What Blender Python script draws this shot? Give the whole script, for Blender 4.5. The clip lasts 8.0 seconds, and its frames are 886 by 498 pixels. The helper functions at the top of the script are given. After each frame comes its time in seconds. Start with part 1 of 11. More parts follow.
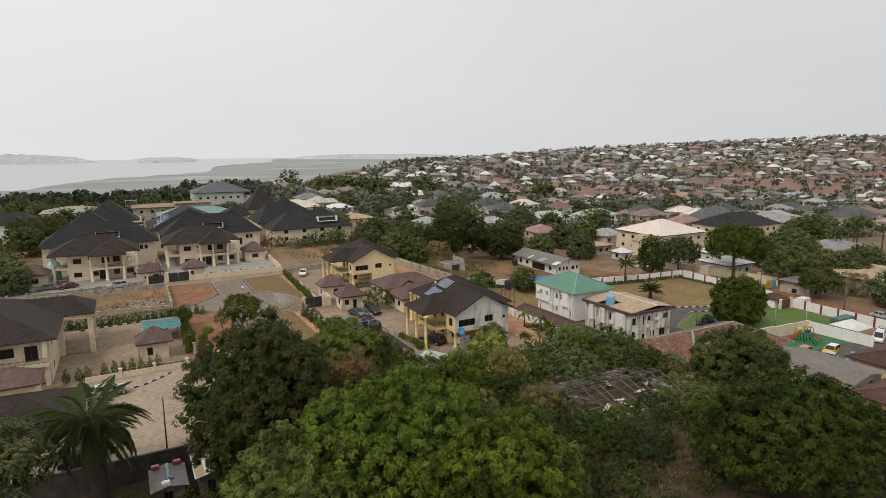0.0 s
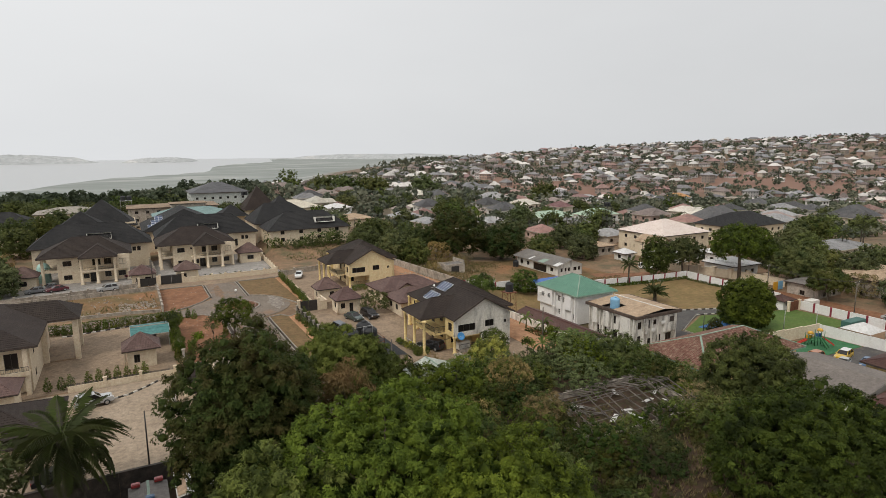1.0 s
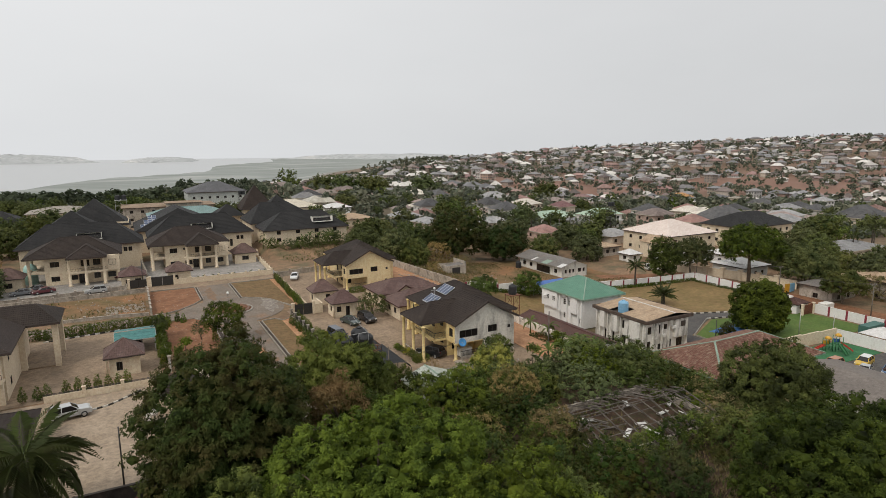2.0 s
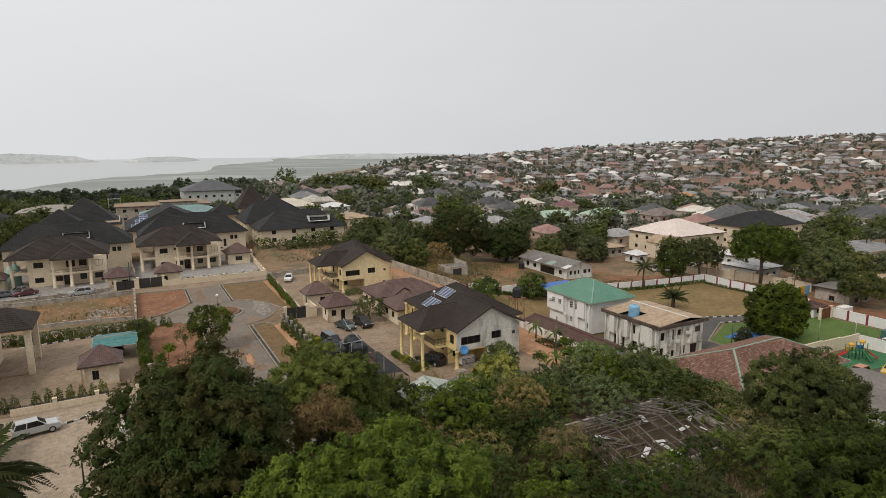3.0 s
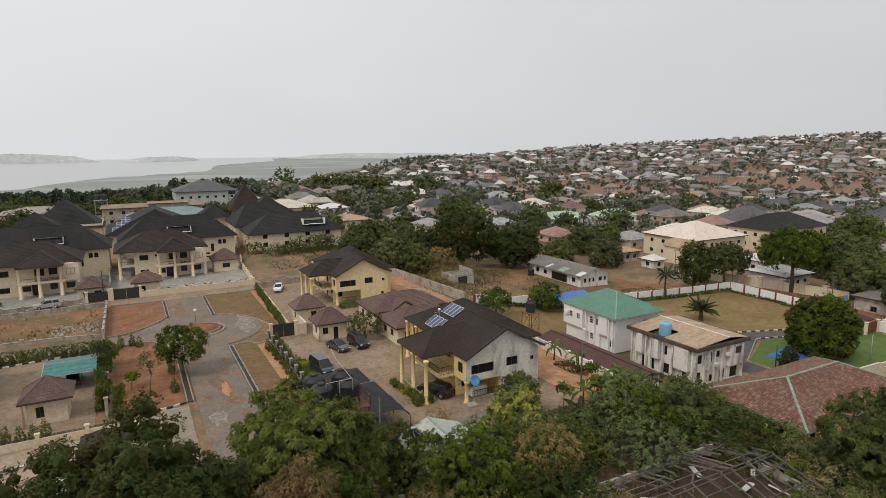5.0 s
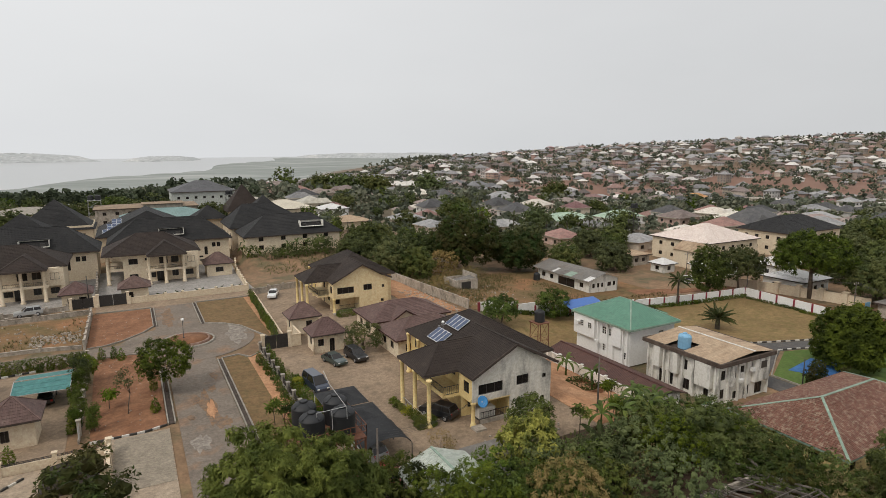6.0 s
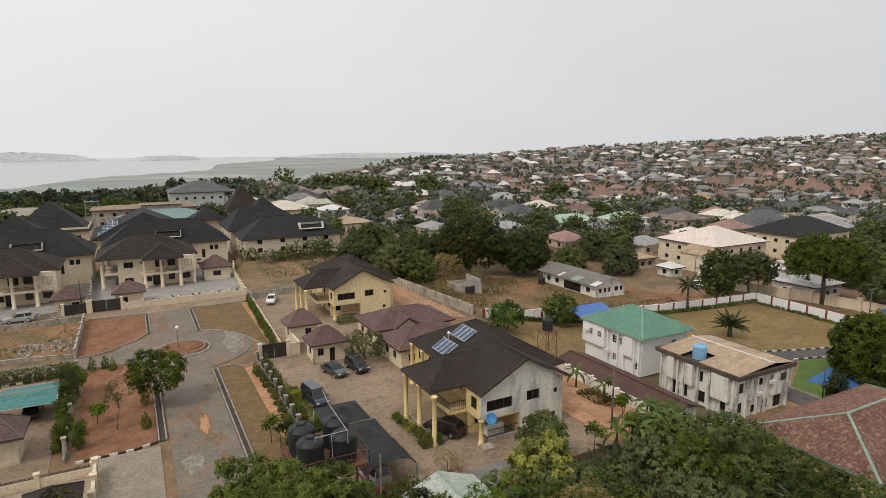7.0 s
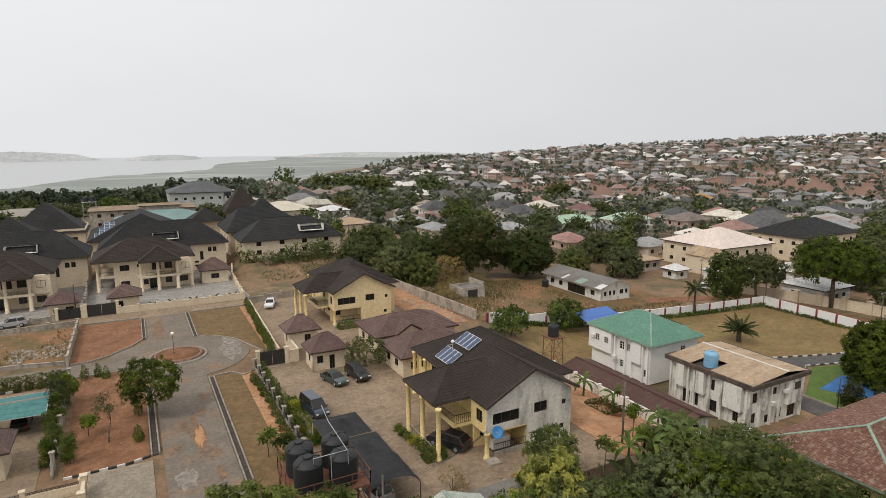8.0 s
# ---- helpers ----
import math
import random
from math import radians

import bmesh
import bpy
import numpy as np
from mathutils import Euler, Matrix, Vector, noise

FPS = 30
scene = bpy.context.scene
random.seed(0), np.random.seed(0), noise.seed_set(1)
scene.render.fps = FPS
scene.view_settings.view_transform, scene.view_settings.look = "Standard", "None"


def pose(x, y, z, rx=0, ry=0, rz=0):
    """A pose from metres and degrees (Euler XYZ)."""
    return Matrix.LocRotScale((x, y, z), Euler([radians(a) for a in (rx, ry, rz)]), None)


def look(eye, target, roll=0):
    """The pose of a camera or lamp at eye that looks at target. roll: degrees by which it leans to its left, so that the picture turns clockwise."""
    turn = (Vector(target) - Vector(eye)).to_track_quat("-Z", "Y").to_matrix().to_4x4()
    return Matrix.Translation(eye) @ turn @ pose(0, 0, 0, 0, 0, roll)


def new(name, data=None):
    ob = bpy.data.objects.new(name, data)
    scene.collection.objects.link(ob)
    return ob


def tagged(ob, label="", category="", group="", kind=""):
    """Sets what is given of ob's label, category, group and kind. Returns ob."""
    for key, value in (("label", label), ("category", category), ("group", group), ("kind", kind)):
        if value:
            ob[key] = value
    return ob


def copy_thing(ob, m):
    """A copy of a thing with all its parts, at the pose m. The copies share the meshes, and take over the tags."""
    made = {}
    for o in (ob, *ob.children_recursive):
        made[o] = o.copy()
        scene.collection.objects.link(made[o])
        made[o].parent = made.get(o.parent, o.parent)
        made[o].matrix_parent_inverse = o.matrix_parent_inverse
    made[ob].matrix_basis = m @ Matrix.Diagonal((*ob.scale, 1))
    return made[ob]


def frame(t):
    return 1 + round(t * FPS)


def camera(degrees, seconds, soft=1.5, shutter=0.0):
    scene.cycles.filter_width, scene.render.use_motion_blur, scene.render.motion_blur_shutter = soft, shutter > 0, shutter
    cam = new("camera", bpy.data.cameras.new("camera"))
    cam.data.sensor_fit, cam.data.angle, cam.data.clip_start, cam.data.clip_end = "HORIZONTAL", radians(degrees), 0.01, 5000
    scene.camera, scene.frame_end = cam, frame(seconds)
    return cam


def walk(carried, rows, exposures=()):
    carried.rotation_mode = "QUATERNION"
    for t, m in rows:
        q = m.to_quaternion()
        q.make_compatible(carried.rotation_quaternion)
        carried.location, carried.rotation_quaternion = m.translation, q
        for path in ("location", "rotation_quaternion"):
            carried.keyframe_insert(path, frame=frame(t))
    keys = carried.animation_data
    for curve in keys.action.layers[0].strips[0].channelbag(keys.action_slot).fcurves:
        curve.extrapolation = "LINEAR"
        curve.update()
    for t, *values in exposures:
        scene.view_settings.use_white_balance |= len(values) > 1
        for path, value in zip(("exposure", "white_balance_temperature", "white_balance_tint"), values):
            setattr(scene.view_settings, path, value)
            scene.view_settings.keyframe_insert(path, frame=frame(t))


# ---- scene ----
PATH = [
    (0, (2.059, 1.054, 33.529), (2.993, 2.79, 33.19), -0.3),
    (0.5, (2.948, 2.544, 33.461), (3.882, 4.28, 33.122), -0.4),
    (1, (4.015, 4.273, 33.287), (4.949, 6.009, 32.947), -0.4),
    (1.5, (5.096, 6.322, 33.026), (6.029, 8.058, 32.686), -0.4),
    (3, (9.256, 13.953, 31.705), (10.186, 15.691, 31.365), -0.3),
    (3.5, (10.459, 16.611, 31.436), (11.389, 18.349, 31.095), -0.3),
    (4, (11.71, 19.394, 31.259), (12.639, 21.132, 30.918), -0.3),
    (4.5, (13.059, 22.219, 31.227), (13.986, 23.958, 30.886), -0.4),
    (6, (17.129, 31.081, 31.115), (18.053, 32.822, 30.773), -0.3),
    (6.5, (17.806, 33.021, 31.182), (18.729, 34.762, 30.84), -0.3),
    (7, (18.291, 34.617, 31.372), (19.213, 36.358, 31.03), -0.2),
    (7.5, (18.765, 35.95, 31.529), (19.687, 37.692, 31.185), -0.2),
    (8, (19.168, 37.115, 31.623), (20.089, 38.857, 31.279), -0.2),
]
cam = camera(73.7, 8.0, soft=0.4)
walk(cam, [(t, look(eye, aim, roll)) for t, eye, aim, roll in PATH], [(0.0, 0.12), (4.0, 0.04), (6.0, 0.08), (8.0, 0.18)])

# ---- daylight: hazy overcast sky and a soft sun ----
SUN_ELEVATION, SUN_TURN = radians(52), radians(250)
sky_world = bpy.data.worlds.new("hazy_sky")
scene.world = sky_world
sky_world.use_nodes = True
wn, wl = sky_world.node_tree.nodes, sky_world.node_tree.links
wn.clear()
w_out = wn.new("ShaderNodeOutputWorld")
w_bg = wn.new("ShaderNodeBackground")
w_sky = wn.new("ShaderNodeTexSky")
w_sky.sky_type, w_sky.sun_disc = "NISHITA", False
w_sky.sun_elevation, w_sky.sun_rotation = SUN_ELEVATION, SUN_TURN
w_sky.air_density, w_sky.dust_density, w_sky.ozone_density = 1.0, 8.0, 1.0
w_co = wn.new("ShaderNodeTexCoord")
w_sep = wn.new("ShaderNodeSeparateXYZ")
w_ramp = wn.new("ShaderNodeValToRGB")
for place, col in ((0.0, (0.70, 0.715, 0.73, 1)), (0.35, (1.0, 1.005, 1.01, 1)), (1.0, (0.80, 0.80, 0.80, 1))):
    e = w_ramp.color_ramp.elements.new(place) if place not in (0.0, 1.0) else w_ramp.color_ramp.elements[int(place)]
    e.color = col
w_ramp.color_ramp.interpolation = "B_SPLINE"
w_side = wn.new("ShaderNodeVectorMath")
w_side.operation, w_side.inputs[1].default_value = "DOT_PRODUCT", (-0.88, 0.47, 0.0)
w_fall = wn.new("ShaderNodeMapRange")
w_fall.inputs["From Min"].default_value, w_fall.inputs["From Max"].default_value = -0.7, 0.6
w_fall.inputs["To Min"].default_value, w_fall.inputs["To Max"].default_value = 0.84, 1.04
w_dim = wn.new("ShaderNodeMixRGB")
w_dim.blend_type, w_dim.inputs[0].default_value = "MULTIPLY", 1.0
wl.new(w_co.outputs["Generated"], w_side.inputs[0])
wl.new(w_side.outputs["Value"], w_fall.inputs["Value"])
w_noise = wn.new("ShaderNodeTexNoise")
w_noise.inputs["Scale"].default_value, w_noise.inputs["Detail"].default_value = 2.2, 5.0
w_map = wn.new("ShaderNodeMapping")
w_map.inputs["Scale"].default_value = (1, 1, 3.0)
w_mul = wn.new("ShaderNodeMixRGB")
w_mul.blend_type, w_mul.inputs[0].default_value = "SOFT_LIGHT", 0.22
w_gain = wn.new("ShaderNodeMixRGB")
w_gain.blend_type, w_gain.inputs[0].default_value, w_gain.inputs[2].default_value = "MULTIPLY", 1.0, (0.09, 0.09, 0.09, 1)
w_mix = wn.new("ShaderNodeMixRGB")
w_mix.inputs[0].default_value = 0.93
wl.new(w_co.outputs["Generated"], w_sep.inputs[0])
wl.new(w_sep.outputs["Z"], w_ramp.inputs[0])
wl.new(w_co.outputs["Generated"], w_map.inputs[0])
wl.new(w_map.outputs[0], w_noise.inputs["Vector"])
wl.new(w_ramp.outputs[0], w_dim.inputs[1])
wl.new(w_fall.outputs[0], w_dim.inputs[2])
wl.new(w_dim.outputs[0], w_mul.inputs[1])
wl.new(w_noise.outputs["Fac"], w_mul.inputs[2])
wl.new(w_sky.outputs[0], w_gain.inputs[1])
wl.new(w_gain.outputs[0], w_mix.inputs[1])
wl.new(w_mul.outputs[0], w_mix.inputs[2])
wl.new(w_mix.outputs[0], w_bg.inputs["Color"])
wl.new(w_bg.outputs[0], w_out.inputs[0])
w_bg.inputs["Strength"].default_value = 1.0

sun = new("sun", bpy.data.lights.new("sun", "SUN"))
sun.data.energy, sun.data.angle, sun.data.color = 1.15, radians(10), (1.0, 0.93, 0.83)
SUN_FROM = Vector((-0.95, -0.42, 1.2))
sun.matrix_world = look((0, 0, 200), Vector((0, 0, 200)) - SUN_FROM)


# ---- materials ----
def nodes_of(name):
    m = bpy.data.materials.new(name)
    m.use_nodes = True
    return m, m.node_tree.nodes, m.node_tree.links, m.node_tree.nodes["Principled BSDF"]


def surface(name, c1, c2, scale=1.0, rough=0.8, c3=None, scale3=8.0, cut=(0.45, 0.62), amount3=0.6, bump=0.15, fine=12.0,
            stretch=(1, 1, 1), random=0.0, metal=0.0, spec=0.3, sheen=0.0, island=False, uvlines=None, coords="world"):
    """Two-scale procedural surface: c1/c2 blotches, c3 stains or wear with its own mask, fine grain and relief."""
    m, n, l, p = nodes_of(name)
    if coords == "world":
        co = n.new("ShaderNodeNewGeometry").outputs["Position"]
    else:
        co = n.new("ShaderNodeTexCoord").outputs["Object"]
    mp = n.new("ShaderNodeMapping")
    mp.inputs["Scale"].default_value = stretch
    l.new(co, mp.inputs[0])
    big = n.new("ShaderNodeTexNoise")
    big.inputs["Scale"].default_value, big.inputs["Detail"].default_value = scale, 6.0
    l.new(mp.outputs[0], big.inputs["Vector"])
    r = n.new("ShaderNodeValToRGB")
    r.color_ramp.elements[0].position, r.color_ramp.elements[1].position = 0.32, 0.68
    r.color_ramp.elements[0].color, r.color_ramp.elements[1].color = (*c1, 1), (*c2, 1)
    l.new(big.outputs["Fac"], r.inputs[0])
    last = r.outputs[0]
    if c3 is not None:
        st = n.new("ShaderNodeTexNoise")
        st.inputs["Scale"].default_value, st.inputs["Detail"].default_value = scale3, 8.0
        st.inputs["Roughness"].default_value = 0.62
        l.new(mp.outputs[0], st.inputs["Vector"])
        rs = n.new("ShaderNodeMapRange")
        rs.inputs["From Min"].default_value, rs.inputs["From Max"].default_value = cut
        rs.inputs["To Max"].default_value = amount3
        l.new(st.outputs["Fac"], rs.inputs["Value"])
        mx = n.new("ShaderNodeMixRGB")
        mx.inputs[2].default_value = (*c3, 1)
        l.new(rs.outputs[0], mx.inputs[0])
        l.new(last, mx.inputs[1])
        last = mx.outputs[0]
    gr = n.new("ShaderNodeTexNoise")
    gr.inputs["Scale"].default_value, gr.inputs["Detail"].default_value = fine, 4.0
    l.new(co, gr.inputs["Vector"])
    gm = n.new("ShaderNodeMixRGB")
    gm.blend_type, gm.inputs[0].default_value = "OVERLAY", 0.45
    l.new(last, gm.inputs[1])
    l.new(gr.outputs["Fac"], gm.inputs[2])
    mot = n.new("ShaderNodeTexNoise")
    mot.inputs["Scale"].default_value, mot.inputs["Detail"].default_value, mot.inputs["Roughness"].default_value = max(fine * 0.16, 0.5), 6.0, 0.7
    l.new(co, mot.inputs["Vector"])
    mc = n.new("ShaderNodeMapRange")
    mc.inputs["From Min"].default_value, mc.inputs["From Max"].default_value = 0.3, 0.7
    l.new(mot.outputs["Fac"], mc.inputs["Value"])
    mo = n.new("ShaderNodeMixRGB")
    mo.blend_type, mo.inputs[0].default_value = "OVERLAY", 0.28
    l.new(gm.outputs[0], mo.inputs[1])
    l.new(mc.outputs[0], mo.inputs[2])
    last = mo.outputs[0]
    if random:
        src = n.new("ShaderNodeNewGeometry").outputs["Random Per Island"] if island else n.new("ShaderNodeObjectInfo").outputs["Random"]
        hs = n.new("ShaderNodeHueSaturation")
        mr = n.new("ShaderNodeMapRange")
        mr.inputs["To Min"].default_value, mr.inputs["To Max"].default_value = 1 - random, 1 + random
        l.new(src, mr.inputs["Value"])
        l.new(mr.outputs[0], hs.inputs["Value"])
        mh = n.new("ShaderNodeMapRange")
        mh.inputs["To Min"].default_value, mh.inputs["To Max"].default_value = 0.5 - random * 0.06, 0.5 + random * 0.06
        wht = n.new("ShaderNodeTexWhiteNoise")
        wht.noise_dimensions = "1D"
        l.new(src, wht.inputs["W"])
        l.new(wht.outputs["Value"], mh.inputs["Value"])
        l.new(mh.outputs[0], hs.inputs["Hue"])
        l.new(last, hs.inputs["Color"])
        last = hs.outputs[0]
    height = gr.outputs["Fac"]
    if uvlines:
        # (lines per metre across, lines per metre up, depth): ribs or tile pans that follow the slope
        ru, rv, deep = uvlines
        uv = n.new("ShaderNodeUVMap").outputs[0]
        sx = n.new("ShaderNodeSeparateXYZ")
        l.new(uv, sx.inputs[0])
        hs_ = []
        for axis, rate in (("X", ru), ("Y", rv)):
            if not rate:
                continue
            mu = n.new("ShaderNodeMath")
            mu.operation = "MULTIPLY"
            mu.inputs[1].default_value = rate * 2 * math.pi
            l.new(sx.outputs[axis], mu.inputs[0])
            si = n.new("ShaderNodeMath")
            si.operation = "SINE"
            l.new(mu.outputs[0], si.inputs[0])
            hs_.append(si.outputs[0])
        tot = hs_[0]
        if len(hs_) > 1:
            ad = n.new("ShaderNodeMath")
            l.new(hs_[0], ad.inputs[0])
            l.new(hs_[1], ad.inputs[1])
            tot = ad.outputs[0]
        sc = n.new("ShaderNodeMath")
        sc.operation = "MULTIPLY_ADD"
        sc.inputs[1].default_value = deep
        l.new(tot, sc.inputs[0])
        l.new(gr.outputs["Fac"], sc.inputs[2])
        height = sc.outputs[0]
    bp = n.new("ShaderNodeBump")
    bp.inputs["Strength"].default_value, bp.inputs["Distance"].default_value = bump, 0.05
    l.new(height, bp.inputs["Height"])
    l.new(bp.outputs[0], p.inputs["Normal"])
    l.new(last, p.inputs["Base Color"])
    p.inputs["Roughness"].default_value, p.inputs["Metallic"].default_value = rough, metal
    p.inputs["Specular IOR Level"].default_value = spec
    p.inputs["Sheen Weight"].default_value = sheen
    return m


def leaves(name, c1, c2, c3, size=0.35):
    """Foliage: varies from leaf to leaf, clump to clump and plant to plant; thin, so light passes."""
    m, n, l, p = nodes_of(name)
    isl = n.new("ShaderNodeNewGeometry")
    obj = n.new("ShaderNodeObjectInfo")
    r = n.new("ShaderNodeValToRGB")
    lo, hi = [a + 0.3 * (b - a) for a, b in zip(c1, c2)], [b - 0.12 * (b - a) for a, b in zip(c1, c2)]
    r.color_ramp.elements[0].color, r.color_ramp.elements[1].color = (*lo, 1), (*hi, 1)
    r.color_ramp.elements[0].position, r.color_ramp.elements[1].position = 0.1, 0.9
    l.new(isl.outputs["Random Per Island"], r.inputs[0])
    nz = n.new("ShaderNodeTexNoise")
    nz.inputs["Scale"].default_value, nz.inputs["Detail"].default_value = size, 3.0
    l.new(isl.outputs["Position"], nz.inputs["Vector"])
    mr = n.new("ShaderNodeMapRange")
    mr.inputs["From Min"].default_value, mr.inputs["From Max"].default_value = 0.42, 0.66
    l.new(nz.outputs["Fac"], mr.inputs["Value"])
    mx = n.new("ShaderNodeMixRGB")
    mx.inputs[2].default_value = (*c3, 1)
    l.new(mr.outputs[0], mx.inputs[0])
    l.new(r.outputs[0], mx.inputs[1])
    hs = n.new("ShaderNodeHueSaturation")
    for sock, lo, hi in (("Value", 0.75, 1.25), ("Hue", 0.485, 0.512), ("Saturation", 0.85, 1.08)):
        mm = n.new("ShaderNodeMapRange")
        mm.inputs["To Min"].default_value, mm.inputs["To Max"].default_value = lo, hi
        wh = n.new("ShaderNodeTexWhiteNoise")
        wh.noise_dimensions = "1D"
        ad = n.new("ShaderNodeMath")
        ad.inputs[1].default_value = hi * 7.3
        l.new(obj.outputs["Random"], ad.inputs[0])
        l.new(ad.outputs[0], wh.inputs["W"])
        l.new(wh.outputs["Value"], mm.inputs["Value"])
        l.new(mm.outputs[0], hs.inputs[sock])
    l.new(mx.outputs[0], hs.inputs["Color"])
    l.new(hs.outputs[0], p.inputs["Base Color"])
    p.inputs["Roughness"].default_value = 0.62
    p.inputs["Specular IOR Level"].default_value = 0.1
    tr = n.new("ShaderNodeBsdfTranslucent")
    l.new(hs.outputs[0], tr.inputs["Color"])
    ms = n.new("ShaderNodeMixShader")
    ms.inputs[0].default_value = 0.18
    l.new(p.outputs[0], ms.inputs[1])
    l.new(tr.outputs[0], ms.inputs[2])
    l.new(ms.outputs[0], n["Material Output"].inputs[0])
    return m


def plain(name, col, rough=0.5, metal=0.0, spec=0.5, coat=0.0, random=0.0):
    m, n, l, p = nodes_of(name)
    nz = n.new("ShaderNodeTexNoise")
    nz.inputs["Scale"].default_value, nz.inputs["Detail"].default_value = 3.0, 5.0
    l.new(n.new("ShaderNodeNewGeometry").outputs["Position"], nz.inputs["Vector"])
    mx = n.new("ShaderNodeMixRGB")
    mx.blend_type, mx.inputs[0].default_value, mx.inputs[1].default_value = "OVERLAY", 0.3, (*col, 1)
    l.new(nz.outputs["Fac"], mx.inputs[2])
    last = mx.outputs[0]
    if random:
        hs = n.new("ShaderNodeHueSaturation")
        mr = n.new("ShaderNodeMapRange")
        mr.inputs["To Min"].default_value, mr.inputs["To Max"].default_value = 1 - random, 1 + random
        l.new(n.new("ShaderNodeObjectInfo").outputs["Random"], mr.inputs["Value"])
        l.new(mr.outputs[0], hs.inputs["Value"])
        l.new(last, hs.inputs["Color"])
        last = hs.outputs[0]
    l.new(last, p.inputs["Base Color"])
    p.inputs["Roughness"].default_value, p.inputs["Metallic"].default_value = rough, metal
    p.inputs["Specular IOR Level"].default_value, p.inputs["Coat Weight"].default_value = spec, coat
    return m


M = {}
M["earth"] = surface("dry_earth", (0.16, 0.10, 0.055), (0.26, 0.16, 0.09), 0.05, 0.95, (0.09, 0.085, 0.04), 0.16, (0.47, 0.6), 0.75, 0.4, 2.5, sheen=0.05)
# grey-green of the river flats, lightened to stand in for haze
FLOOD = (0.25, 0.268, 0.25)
# brown litter and soil, darkened further to paint in the shade beneath the plants
M["litter"] = surface("shade_darkened_litter_and_scrub_soil", (0.036, 0.023, 0.015), (0.072, 0.043, 0.026), 0.5, 0.95, (0.05, 0.05, 0.02), 0.9, (0.5, 0.64), 0.7, 0.6, 5)
M["redsoil"] = surface("red_laterite_soil", (0.18, 0.082, 0.042), (0.26, 0.128, 0.068), 0.35, 0.95, (0.15, 0.08, 0.046), 1.3, (0.5, 0.68), 0.6, 0.5, 6)
M["orangesoil"] = surface("orange_swept_soil", (0.36, 0.18, 0.09), (0.44, 0.25, 0.14), 0.25, 0.95, (0.25, 0.13, 0.07), 0.9, (0.5, 0.7), 0.6, 0.35, 6)
M["drygrass"] = surface("dry_grass_ground", (0.19, 0.125, 0.055), (0.25, 0.17, 0.075), 0.12, 0.95, (0.14, 0.115, 0.04), 0.5, (0.45, 0.65), 0.7, 0.5, 7)
M["field"] = surface("weedy_field_ground", (0.20, 0.115, 0.055), (0.125, 0.095, 0.04), 0.16, 0.95, (0.27, 0.135, 0.065), 0.09, (0.5, 0.62), 0.8, 0.5, 5)
M["lawn"] = surface("worn_lawn", (0.155, 0.098, 0.046), (0.195, 0.122, 0.058), 0.35, 0.95, (0.105, 0.085, 0.036), 0.8, (0.45, 0.65), 0.6, 0.5, 9)
M["greenlawn"] = surface("green_lawn", (0.07, 0.12, 0.025), (0.10, 0.15, 0.035), 0.25, 0.95, (0.14, 0.13, 0.05), 0.6, (0.55, 0.7), 0.5, 0.4, 9)
M["asphalt"] = surface("worn_asphalt", (0.155, 0.127, 0.102), (0.205, 0.17, 0.137), 0.3, 0.9, (0.25, 0.15, 0.09), 0.22, (0.52, 0.66), 0.75, 0.2, 14)
M["wornroad"] = surface("road_worn_to_ochre_dirt", (0.16, 0.115, 0.08), (0.25, 0.145, 0.08), 0.9, 0.95, (0.14, 0.12, 0.10), 1.6, (0.47, 0.6), 0.7, 0.4, 9)
M["oldcement"] = surface("worn_cement_repair", (0.22, 0.19, 0.16), (0.30, 0.265, 0.225), 0.8, 0.95, (0.155, 0.13, 0.11), 1.2, (0.47, 0.6), 0.8, 0.3, 9)
M["asphaltdark"] = surface("dark_asphalt", (0.075, 0.07, 0.068), (0.10, 0.095, 0.09), 0.3, 0.9, (0.15, 0.13, 0.11), 0.5, (0.5, 0.7), 0.6, 0.2, 14)
M["concrete"] = surface("dusty_concrete_paving", (0.225, 0.165, 0.112), (0.305, 0.225, 0.155), 0.16, 0.9, (0.145, 0.11, 0.08), 0.5, (0.5, 0.68), 0.6, 0.2, 10)
M["greypave"] = surface("grey_block_paving", (0.25, 0.235, 0.215), (0.33, 0.31, 0.285), 0.2, 0.9, (0.19, 0.17, 0.15), 0.7, (0.5, 0.68), 0.6, 0.25, 10)
M["pavers"] = surface("interlocking_pavers", (0.29, 0.225, 0.16), (0.36, 0.285, 0.21), 0.2, 0.9, (0.22, 0.175, 0.13), 0.7, (0.5, 0.68), 0.6, 0.25, 10)
M["paverpiece"] = surface("paver_block", (0.23, 0.195, 0.15), (0.30, 0.255, 0.195), 0.6, 0.9, (0.28, 0.23, 0.18), 1.5, (0.5, 0.7), 0.5, 0.3, 20, random=0.06)
M["kerb"] = surface("grey_kerb", (0.25, 0.225, 0.19), (0.34, 0.31, 0.265), 1.2, 0.9, (0.2, 0.18, 0.15), 2.5, (0.5, 0.65), 0.6, 0.2, 18)
M["kerbwhite"] = surface("white_painted_kerb", (0.62, 0.60, 0.55), (0.7, 0.68, 0.63), 1.2, 0.8, (0.35, 0.3, 0.25), 2.5, (0.52, 0.68), 0.6, 0.15, 18)
M["kerbblack"] = surface("black_painted_kerb", (0.04, 0.038, 0.035), (0.07, 0.065, 0.06), 1.2, 0.8, (0.2, 0.16, 0.12), 2.5, (0.55, 0.7), 0.5, 0.15, 18)
M["drain"] = surface("dark_drain_bottom", (0.05, 0.04, 0.032), (0.08, 0.06, 0.05), 1.0, 0.9, None, bump=0.2)
M["water"] = plain("river_water", (0.36, 0.37, 0.37), 0.28, 0.0, 0.5)
